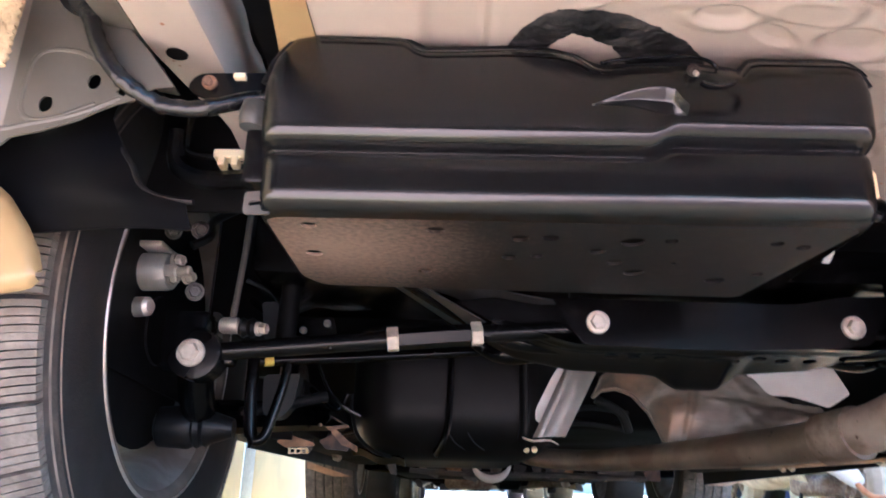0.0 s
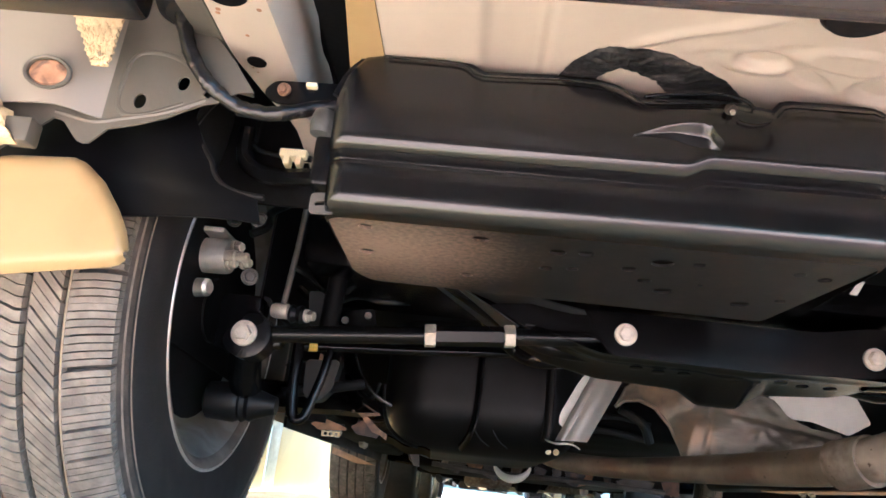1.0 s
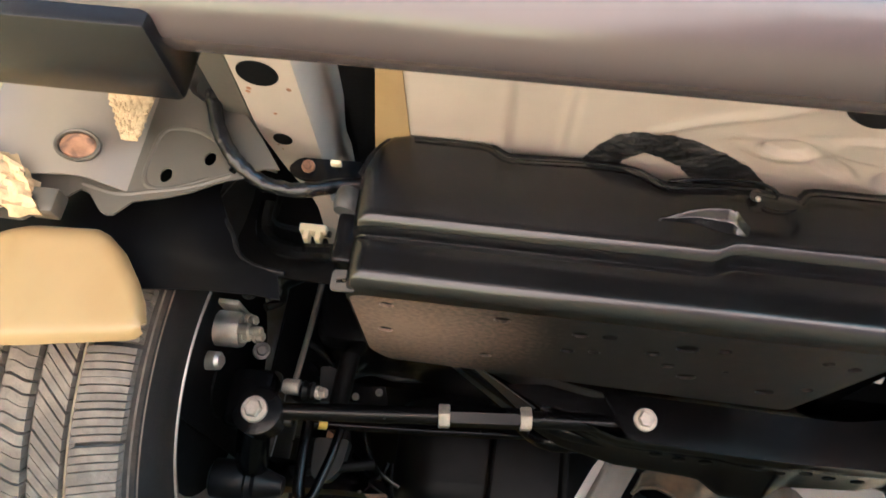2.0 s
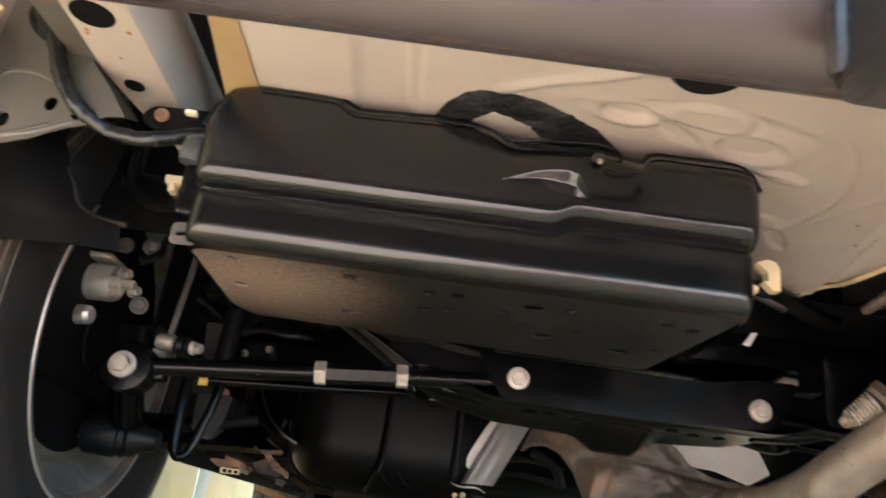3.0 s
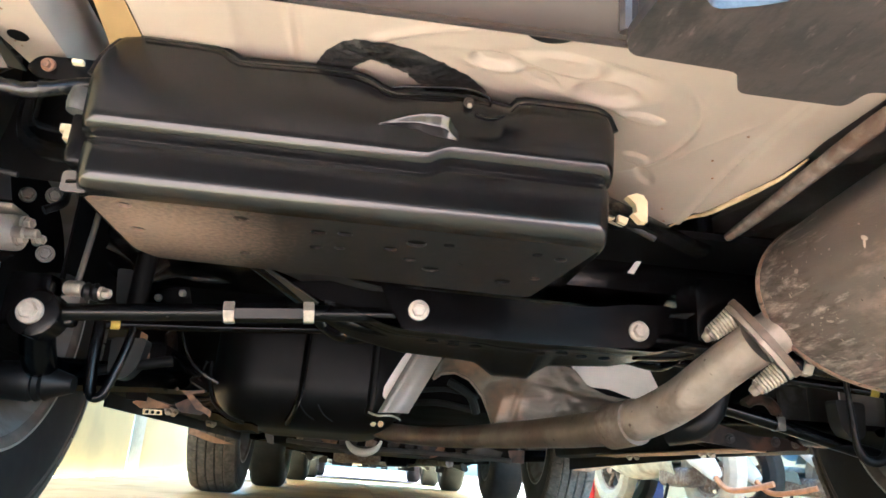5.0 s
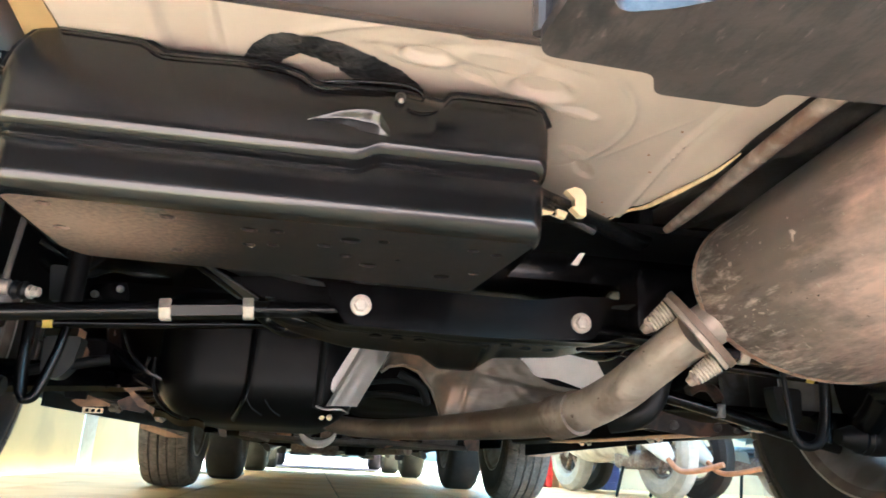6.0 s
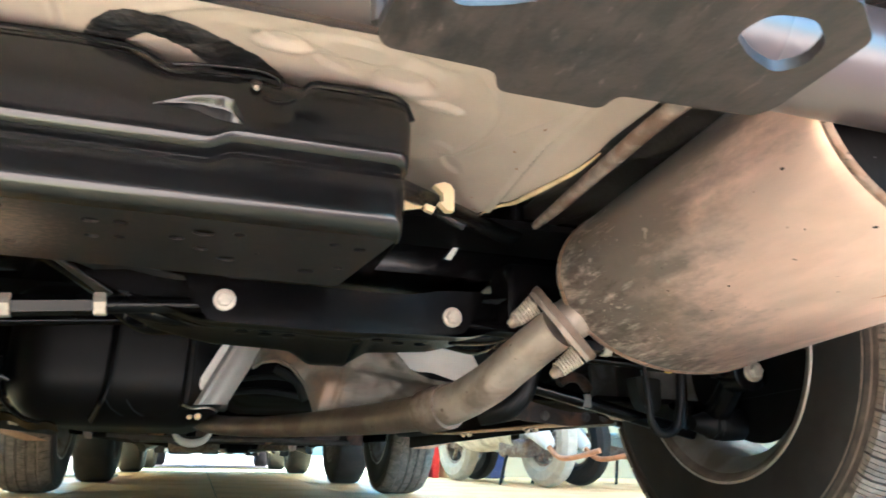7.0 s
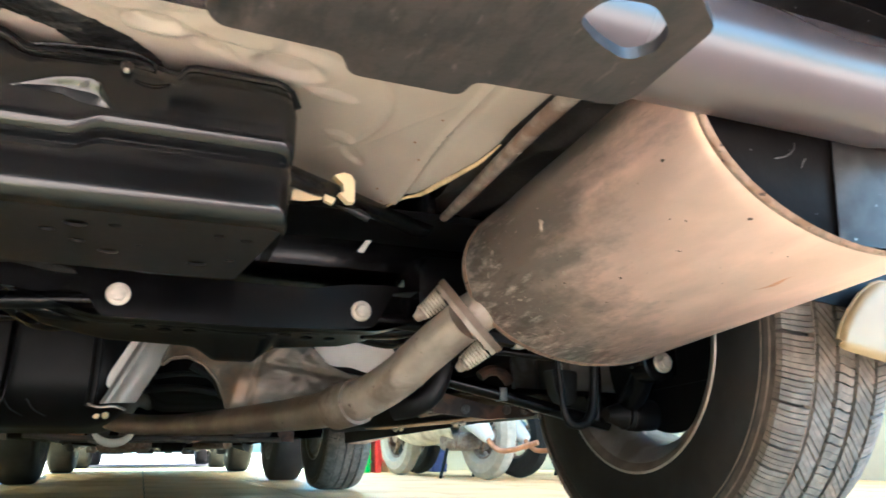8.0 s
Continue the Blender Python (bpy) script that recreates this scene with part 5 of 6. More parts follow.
part("shield_sheet", bm, SILVER, car, "bright aluminium shield panel")
for x in (-0.193, -0.178):
    hex_bolt("pipe_bolt", exhaust, (x, 0.445, 0.2385), (0, -1, -0.3), 0.0045, 0.006, 0.006, CLIP, "small pale bolt end above the pipe")
# crossing pipes and boxes seen through the arch
for pts, r in (([(-0.10, 0.66, 0.330), (-0.03, 0.64, 0.338), (0.05, 0.66, 0.330)], 0.006), ([(-0.12, 0.72, 0.305), (-0.04, 0.70, 0.312), (0.05, 0.70, 0.300)], 0.008), ([(-0.03, 0.60, 0.352), (0.02, 0.60, 0.325), (0.04, 0.62, 0.29)], 0.010)):
    bm = bmesh.new()
    tube(bm, pts, r, 10, smooth_steps=5)
    part("tunnel_pipe", bm, TEAL, car, "dull dark pipe crossing the tunnel")
bm = bmesh.new()
box(bm, (0.24, -0.06, 0.352), (0.52, 0.02, 0.46), 0.02)
part("right_bracket", bm, FRAME_BLACK, car, "black suspension bracket beside the crossmember")

bm = bmesh.new()
slab(bm, rounded([(0.1664, 0.470), (0.1767, 0.469), (0.1901, 0.4921), (0.1806, 0.4905)], 0.001), 0.002, at_y(0.012))
part("paper_tag", bm, SILVER, car, "small pale tag on the subframe beam")
# cast feet of the shock absorbers, and the lower arm with a rusted bracket on the exhaust side
for s in (-1, 1):
    bm = bmesh.new()
    slab(bm, rounded([(0.548, 0.315), (0.600, 0.312), (0.597, 0.262), (0.588, 0.252), (0.570, 0.253), (0.555, 0.272)], 0.008), 0.03, at_y(0.12) if s > 0 else at_y(0.12) @ Matrix.Diagonal((-1, 1, 1, 1)))
    part("shock_foot", bm, TEAL, car, "grey-green cast foot of the shock absorber")
bm = bmesh.new()
tube(bm, [(0.290, 0.105, 0.303), (0.4015, 0.10, 0.2783), (0.4718, 0.10, 0.2631), (0.5738, 0.10, 0.2392), (0.66, 0.09, 0.220)], 0.0115, 12)
arm = part("lower_arm", bm, FRAME_BLACK, car, "slim black lower suspension arm")
bm = bmesh.new()
tube(bm, [(0.506, 0.0, 0.330), (0.508, 0.0, 0.306), (0.513, 0.0, 0.250), (0.517, 0.0, 0.230), (0.526, 0.0, 0.2175), (0.541, 0.0, 0.2145), (0.557, 0.0, 0.221), (0.567, 0.0, 0.240), (0.573, 0.0, 0.270), (0.577, 0.0, 0.325)], 0.008, 14, smooth_steps=5, radii=[0.004, 0.0042, 0.005, 0.006, 0.0072, 0.0075, 0.0078, 0.0078, 0.0078, 0.0078])
part("hose_loop", bm, PLASTIC_BLACK, car, "black rubber loop hanging beside the lower arm")
bm = bmesh.new()
slab(bm, rounded([(0.577, 0.360), (0.632, 0.362), (0.636, 0.290), (0.582, 0.294)], 0.006), 0.012, at_y(0.31))
part("spring_perch", bm, PERCH, car, "grey-blue dusty perch plate behind the wheel")
bm = bmesh.new()
tube(bm, [(0.50, 0.29, 0.318), (0.521, 0.29, 0.330), (0.548, 0.29, 0.328), (0.57, 0.30, 0.31)], 0.011, 10, smooth_steps=4)
part("bracket_bush", bm, RUSTDARK, car, "dark rusty bush under the floor")
bm = bmesh.new()
tube(bm, [(0.245, 0.06, 0.236), (0.275, 0.03, 0.243), (0.300, 0.02, 0.268), (0.315, 0.02, 0.310)], 0.012, 12, smooth_steps=5, flat=1.5)
part("rubber_hanger", bm, PLASTIC_BLACK, car, "black rubber exhaust hanger")
bm = bmesh.new()
box(bm, (-0.007, -0.012, -0.011), (0.007, 0.012, 0.011), 0.002)
part("arm_clamp", bm, DULL, arm).location = (0.452, 0.1, 0.268)
bm = bmesh.new()
slab(bm, rounded([(0.42, 0.285), (0.52, 0.262), (0.63, 0.262), (0.625, 0.243), (0.52, 0.235), (0.40, 0.246)], 0.008), 0.006, at_y(0.30))
br = part("spring_bracket", bm, RUSTDARK, car, "rust-stained dark bracket under the floor")
for x in (0.47, 0.56, 0.60):
    hex_bolt("bracket_bolt", br, (x, 0.294, 0.254), (0, -1, -0.2), 0.006, 0.007, 0.009, DULL)

for s in (-1, 1):
    for o, y in (([(0.700, 0.395), (0.6625, 0.3942), (0.652, 0.3689), (0.690, 0.3600)], 0.06), ([(0.6156, 0.420), (0.5922, 0.4205), (0.5689, 0.3707), (0.6078, 0.3650)], 0.10)):
        bm = bmesh.new()
        slab(bm, rounded([(-x if s < 0 else x, z) for x, z in o], 0.006), 0.012, at_y(y + 0.012))
        part("spring_seat", bm, TEAL, car, "grey-green coated spring seat plate")
bm = bmesh.new()
slab(bm, rounded([(-0.6205, 0.2184), (-0.5851, 0.2198), (-0.5867, 0.2292), (-0.6213, 0.2288)], 0.001), 0.003, at_y(0.40), [rounded([(x, 0.2208), (x + 0.0065, 0.2212), (x + 0.0065, 0.2268), (x, 0.2264)], 0.0015, 2) for x in (-0.6165, -0.6062, -0.5960)])
part("slotted_bracket", bm, CLIP, car, "pale slotted bracket on the sill")
for o, y, m, label in (([(-0.6192, 0.2516), (-0.576, 0.2381), (-0.5751, 0.2329), (-0.6265, 0.2292), (-0.6445, 0.2393)], 0.404, TAN, "rusty tan plate under the floor"),
                       ([(-0.5537, 0.2648), (-0.5448, 0.2676), (-0.5078, 0.2367), (-0.511, 0.2313), (-0.5272, 0.2353)], 0.408, TAN, "rusty tan strut under the floor"),
                       ([(-0.5581, 0.2666), (-0.5174, 0.2718), (-0.5135, 0.2668), (-0.5499, 0.2609)], 0.400, TAN, "rusty tan crossbar under the floor"),
                       ([(-0.6534, 0.2699), (-0.6106, 0.2731), (-0.612, 0.241), (-0.6484, 0.2425)], 0.380, UNDER_BLACK, "black box on the sill"),
                       ([(-0.6033, 0.2716), (-0.5642, 0.2725), (-0.5634, 0.2673), (-0.5959, 0.2648)], 0.400, TAN, "rusty tan lug under the floor"),
                       ([(-0.5149, 0.2425), (-0.4981, 0.2343), (-0.4984, 0.2228), (-0.5133, 0.2322)], 0.402, TAN, "rusty tan tab beside the tank"),
                       ([(-0.5411, 0.2573), (-0.5119, 0.2364), (-0.5174, 0.2256), (-0.557, 0.229), (-0.5696, 0.2427)], 0.414, RUSTDARK, "dark rusted plate under the floor"),
                       ([(-0.6359, 0.3643), (-0.6225, 0.357), (-0.6243, 0.339), (-0.6137, 0.3242), (-0.6138, 0.3138), (-0.6486, 0.3079), (-0.6374, 0.3337)], 0.350, TAN, "rusty tan bracket above the arm")):
    bm = bmesh.new()
    slab(bm, rounded(o, 0.002, 3), 0.004, at_y(y))
    part("underbody_bracket", bm, m, car, label)
hex_bolt("floor_bolt", car, (-0.588, 0.398, 0.2815), (0.1, -0.8, -0.6), 0.0045, 0.006, 0.0065, ZINC, "bright bolt on the tan lug")
bm = bmesh.new()
tube(bm, [(-0.70, 0.10, 0.246), (-0.608, 0.10, 0.2642), (-0.5284, 0.10, 0.2814), (-0.510, 0.105, 0.286)], 0.0080, 12)
part("lower_arm", bm, UNDER_BLACK, car, "slim black lower suspension arm")
for o, y in (([(-0.760, 0.272), (-0.702, 0.2775), (-0.6575, 0.2493), (-0.73, 0.2444)], 0.70), ([(-0.6275, 0.278), (-0.60, 0.283), (-0.560, 0.2452), (-0.578, 0.243)], 0.70), ([(-0.64, 0.262), (-0.53, 0.292), (-0.528, 0.283), (-0.63, 0.254)], 0.74)):
    bm = bmesh.new()
    slab(bm, rounded(o, 0.004), 0.004, Matrix.Translation((0, 0, 0)) @ at_y(y))
    part("underbody_bracket", bm, RUSTDARK, car, "dark rust-stained bracket under the floor")

# small bracket with bolts and hoses on the left of the tank
bm = bmesh.new()
slab(bm, rounded([(-0.5814, 0.3833), (-0.5102, 0.385), (-0.5193, 0.4156), (-0.5701, 0.4082)], 0.006), 0.004, at_y(0.166))
hb = part("hose_bracket", bm, FRAME_BLACK, car, "black hose bracket")
for x, z in ((-0.5277, 0.4031), (-0.564, 0.3919)):
    hex_bolt("bracket_bolt", hb, (x, 0.160, z), (0.1, -1, -0.2), 0.0045, 0.010, 0.0060, DULL)
for pts, r in (([(-0.66, 0.16, 0.47), (-0.6227, 0.18, 0.455), (-0.5976, 0.2, 0.4318), (-0.5546, 0.2, 0.4452), (-0.5117, 0.2, 0.4399), (-0.45, 0.22, 0.45)], 0.007),
               ([(-0.64, 0.13, 0.43), (-0.60, 0.12, 0.405), (-0.57, 0.12, 0.42), (-0.54, 0.14, 0.46)], 0.0055),
               ([(-0.60, 0.45, 0.34), (-0.57, 0.44, 0.318), (-0.54, 0.43, 0.300), (-0.525, 0.42, 0.33)], 0.005),
               ([(-0.58, 0.42, 0.38), (-0.56, 0.42, 0.335), (-0.53, 0.42, 0.305), (-0.50, 0.43, 0.29)], 0.004)):
    bm = bmesh.new()
    tube(bm, pts, r, 10, smooth_steps=6)
    part("hose", bm, CABLE, car, "thin black hose beside the tank")

# bright clamp ring and brackets further ahead
bm = bmesh.new()
tube(bm, [(-0.195 + 0.058 * math.cos(a), 1.44, 0.250 + 0.050 * math.sin(a)) for a in [math.pi * (1.05 + 0.9 * k / 16) for k in range(17)]], 0.012, 12, radii=[0.004 + 0.009 * math.sin(math.pi * k / 16) for k in range(17)])
part("clamp_ring", bm, SILVER, car, "bright curved clamp under the pipe")
for x0, y0, z0, w, dpt, tilt in ((-0.645, 0.60, 0.380, 0.06, 0.09, 70), (-0.66, 0.58, 0.262, 0.10, 0.06, 12), (-0.60, 0.75, 0.270, 0.12, 0.05, -8), (-0.56, 0.52, 0.300, 0.05, 0.08, 25), (-0.53, 0.62, 0.262, 0.09, 0.03, -18), (0.52, 0.55, 0.262, 0.10, 0.06, -10), (0.60, 0.72, 0.268, 0.12, 0.05, 9)):
    bm = bmesh.new()
    slab(bm, rounded([(-w / 2, -dpt / 2), (w / 2, -dpt / 2), (w / 2, dpt / 2), (-w / 2, dpt / 2)], 0.01), 0.004, pose(x0, y0, z0, tilt, tilt, tilt), [circle(-w * 0.25, 0, 0.007, 10), circle(w * 0.1, 0, 0.006, 10)])
    part("underbody_bracket", bm, RUSTDARK, car, "dark rust-stained bracket under the floor")

# sills along both sides, front tray
for s in (-1, 1):
    bm = bmesh.new()
    box(bm, (s * 0.72 - 0.09, 0.42, 0.255), (s * 0.72 + 0.12, 2.12, 0.36), 0.02)
    sheet(bm, lambda u, v: (s * 0.70, 0.42 + 1.70 * u, (0.262 - 0.0072 * (s > 0)) * (1 - v) + v * (0.228 if s < 0 else 0.2540 - 0.0450 * u)), 10, 2, 0.006)
    sill = part("sill", bm, UNDER_BLACK, car, "black sill with pinch weld")
    if s > 0:
        bm = bmesh.new()
        box(bm, (0.612, 0.55, 0.2495), (0.690, 1.50, 0.2535), 0.0015)
        part("sill_strip", bm, BROWN, sill, "tan dusty strip under the sill")
    for y in (0.75, 0.80, 1.25, 1.31):
        hex_bolt("sill_bolt", sill, (s * 0.66, y, 0.251), (0, -0.6, -0.8), 0.008, 0.01, 0.011, ZINC)
    bm = bmesh.new()
    slab(bm, rounded([(0.715, 0.207), (0.79, 0.206), (0.90, 0.236), (0.90, 0.262)], 0.004), 0.012, at_y(2.13) if s > 0 else at_y(2.13) @ Matrix.Diagonal((-1, 1, 1, 1)))
    part("mud_flap", bm, BROWN, car, "small brown flap before the front wheel")
bm = bmesh.new()
box(bm, (-0.56, 1.75, 0.218), (0.40, 2.95, 0.34), 0.04, 3)
part("engine_undertray", bm, UNDER_BLACK, car, "dark engine undertray")
# pipes, lugs and small plates hanging under the engine
rnd = random.Random(31)
for k in range(14):
    x, w, h = -0.50 + 0.066 * k + rnd.uniform(-0.02, 0.02), rnd.uniform(0.012, 0.045), rnd.uniform(0.008, 0.026)
    bm = bmesh.new()
    slab(bm, rounded([(-w, 0.03), (w, 0.03), (w * rnd.uniform(0.4, 1.0), -h), (-w * rnd.uniform(0.4, 1.0), -h * rnd.uniform(0.5, 1.0))], 0.003, 3), 0.006, Matrix.Translation((x, 1.66 + rnd.uniform(-0.05, 0.06), 0.222)) @ at_y(0.0) @ Matrix.Rotation(rnd.uniform(-0.4, 0.4), 4, "Z"))
    part("engine_lug", bm, rnd.choice((HANGER, DULL, RUSTDARK, TAN)), car, "dusty metal lug under the engine")
bm = bmesh.new()
tube(bm, [(-0.46, 1.62, 0.226), (-0.25, 1.60, 0.216), (0.05, 1.61, 0.220), (0.34, 1.63, 0.214)], 0.009, 10, smooth_steps=5)
part("engine_pipe", bm, DULL, car, "dull pipe crossing under the engine")
bm = bmesh.new()
tube(bm, [(-0.70, 2.5, 0.27), (-0.35, 2.45, 0.25), (0.35, 2.45, 0.25), (0.70, 2.5, 0.27)], 0.028, 10, smooth_steps=4)
part("front_arm", bm, FRAME_BLACK, car, "front lower arms")

# ---- rear corner metalwork, left side ----
bm = bmesh.new()
o = [(-0.83, 0.40), (-0.800, 0.400), (-0.774, 0.421), (-0.757, 0.437), (-0.747, 0.434), (-0.738, 0.424), (-0.731, 0.4165), (-0.724, 0.4135), (-0.718, 0.4145), (-0.712, 0.421), (-0.704, 0.430), (-0.680, 0.436), (-0.652, 0.446), (-0.628, 0.460), (-0.609, 0.4655), (-0.5925, 0.4775), (-0.576, 0.4795), (-0.600, 0.511), (-0.629, 0.543), (-0.648, 0.580), (-0.672, 0.66), (-0.83, 0.66)]
slab(bm, o, 0.002, at_y(-0.398), [circle(-0.681, 0.461, 0.0065, 14, 0.9, 1.2), circle(-0.644, 0.483, 0.0062, 14, 0.9, 1.2), [(-0.624, 0.473), (-0.617, 0.469), (-0.613, 0.476), (-0.620, 0.480)]])
panel = part("rear_panel", bm, GREY_SHEET, car, "grey-beige inner rear quarter panel with holes", 30)
for pts in ([(-0.757, -0.3975, 0.444), (-0.72, -0.3975, 0.437), (-0.69, -0.3975, 0.443), (-0.655, -0.3975, 0.452), (-0.62, -0.3975, 0.468)],
            [(-0.700, -0.3975, 0.50), (-0.702, -0.3975, 0.462), (-0.693, -0.3975, 0.447), (-0.67, -0.3975, 0.449), (-0.64, -0.3975, 0.462)],
            [(-0.700, -0.3975, 0.50), (-0.69, -0.3975, 0.512), (-0.66, -0.3975, 0.511), (-0.625, -0.3975, 0.492)]):
    bm = bmesh.new()
    tube(bm, pts, 0.0036, 10, smooth_steps=5)
    part("panel_bead", bm, GREY_SHEET, panel)
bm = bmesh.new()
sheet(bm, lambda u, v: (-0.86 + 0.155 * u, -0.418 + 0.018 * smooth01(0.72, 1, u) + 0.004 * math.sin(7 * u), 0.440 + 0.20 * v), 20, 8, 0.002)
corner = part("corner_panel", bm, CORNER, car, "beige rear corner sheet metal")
bm = bmesh.new()
lathe(bm, [(0.0, 0.0215), (0.003, 0.0215), (0.0042, 0.0200), (0.0035, 0.0180), (0.0005, 0.0172), (-0.001, 0.0172)], (-0.756, -0.427, 0.4675), (0.1, -1, -0.2), 36, scale=(1, 0.72))
plug = part("drain_plug", bm, GREY_SHEET, corner, "round drain plug with a beige rim")
bm = bmesh.new()
lathe(bm, [(0.0, 0.0172), (0.0012, 0.0150), (0.0008, 0.006), (0.0004, 0.0005)], (-0.756, -0.427, 0.4675), (0.1, -1, -0.2), 36, scale=(1, 0.72))
part("plug_face", bm, PLUG, corner, "rust-stained brown plug face")
bm = bmesh.new()
sheet(bm, lambda u, v: (-0.762 + 0.062 * u + (0.044 - 0.049 * u) * v ** 1.15, -0.4245 - 0.0015 * noise.noise((u * 9, v * 9, 0)) - 0.0006 * math.sin(60 * u) * math.sin(70 * v), 0.560 - 0.0805 * v + 0.004 * noise.noise((u * 7, v * 5, 4)) * (1 - v)), 40, 46, 0.004)
part("foam_sealant", bm, FOAM, corner, "yellowish foam sealant smear")
bm = bmesh.new()
box(bm, (-0.785, -0.425, 0.400), (-0.759, -0.405, 0.424), 0.003)
part("bumper_bracket", bm, GREY_SHEET, car, "small grey metal bracket")
bm = bmesh.new()
sheet(bm, lambda u, v: (-0.86 + 0.09 * u * (1 - 0.3 * v), -0.43 + 0.01 * noise.noise((u * 6, v * 6, 2)), 0.40 + 0.065 * v * (1 - 0.4 * u)), 14, 10, 0.012)
part("corner_foam", bm, FOAM, corner, "lumpy dried sealant in the corner")
# body rail
for s in (-1, 1):
    bm = bmesh.new()

    def rail_pt(u, v):
        y = -0.95 + 0.83 * u
        half = lerp_list(y, [(-0.95, 0.036), (-0.46, 0.0335), (-0.38, 0.0335), (-0.32, 0.026), (-0.27, 0.013), (-0.12, 0.009)])
        cx = lerp_list(y, [(-0.95, 0.585), (-0.38, 0.5845), (-0.30, 0.576), (-0.24, 0.566), (-0.12, 0.556)])
        z = lerp_list(y, [(-0.95, 0.532), (-0.34, 0.530), (-0.24, 0.522), (-0.12, 0.48)])
        prof = [(-1, 0.09), (-1, 0.008), (-0.85, 0.0), (0.85, 0.0), (1, 0.008), (1, 0.09)]
        a, b = prof[v]
        return (s * (cx + a * half), y, z + b)

    vs = [[bm.verts.new(rail_pt(i / 40, j)) for j in range(6)] for i in range(41)]
    for i in range(40):
        for j in range(5):
            bm.faces.new((vs[i][j], vs[i + 1][j], vs[i + 1][j + 1], vs[i][j + 1]))
    rail = part("body_rail", bm, BEIGE, car, "beige painted rear body rail with drilled holes", 50)
    if s < 0:
        # Black discs stand in for the shade inside two holes.
        for x, y, r0, sx in ((-0.591, -0.371, 0.0098, 1.0), (-0.590, -0.475, 0.017, 1.1)):
            bm = bmesh.new()
            lathe(bm, [(0.001, r0 * 0.98), (0.0015, r0), (0.0, r0 * 1.04), (-0.0015, r0 * 0.98)], (x, y, 0.531), (0, 0, 1), 24, scale=(sx, 1))
            lathe(bm, [(-0.0012, r0 * 0.97), (-0.0013, 0.0001)], (x, y, 0.531), (0, 0, 1), 24, scale=(sx, 1))
            part("rail_hole", bm, UNDER_BLACK, rail, "black disc for the shade in a rail hole")
        for x, y in ((-0.588, -0.415), (-0.604, -0.452), (-0.566, -0.455), (-0.598, -0.36), (-0.595, -0.352), (-0.606, -0.447)):
            bm = bmesh.new()
            lathe(bm, [(0.001, 0.0026), (-0.0006, 0.0026), (-0.001, 0.001)], (x, y, 0.531), (0, 0, 1), 10)
            part("rail_pip", bm, RUSTY, rail)
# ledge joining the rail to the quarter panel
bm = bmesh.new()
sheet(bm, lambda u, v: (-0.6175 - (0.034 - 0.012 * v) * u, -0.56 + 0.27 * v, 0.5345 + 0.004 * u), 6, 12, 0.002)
part("rail_ledge", bm, GREY_SHEET, panel, "grey-beige ledge along the rail")
# black slabs that stand in for the shade in the gaps above
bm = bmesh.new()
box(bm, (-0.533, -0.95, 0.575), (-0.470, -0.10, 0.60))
part("inner_cavity", bm, UNDER_BLACK, car, "black slab for the shade between rail and pan")
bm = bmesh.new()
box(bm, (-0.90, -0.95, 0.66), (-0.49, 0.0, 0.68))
part("inner_cavity", bm, UNDER_BLACK, car, "black slab for the shade beside the floor pan")
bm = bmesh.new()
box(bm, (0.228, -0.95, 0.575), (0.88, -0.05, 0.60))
part("inner_cavity", bm, UNDER_BLACK, car, "black slab for the shade above the silencer")
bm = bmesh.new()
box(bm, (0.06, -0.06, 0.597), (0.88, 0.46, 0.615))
part("inner_cavity", bm, UNDER_BLACK, car, "black slab for the shade above the axle")


def sill_pt(u, v):
    x, y = 0.262 + 0.36 * u, -0.62 + 0.60 * v
    rib = max(0, math.sin((x * 1.0 + y * 0.35) * 62)) ** 3
    return (x, y, 0.5725 - 0.030 * v - 0.007 * rib - 0.010 * smooth01(0.40, 0.46, v) * (1 - smooth01(0.52, 0.58, v)))


bm = bmesh.new()
sheet(bm, sill_pt, 70, 50, 0.0015)
part("ribbed_panel", bm, SILL, car, "dusty dark grey ribbed panel above the silencer", 40)
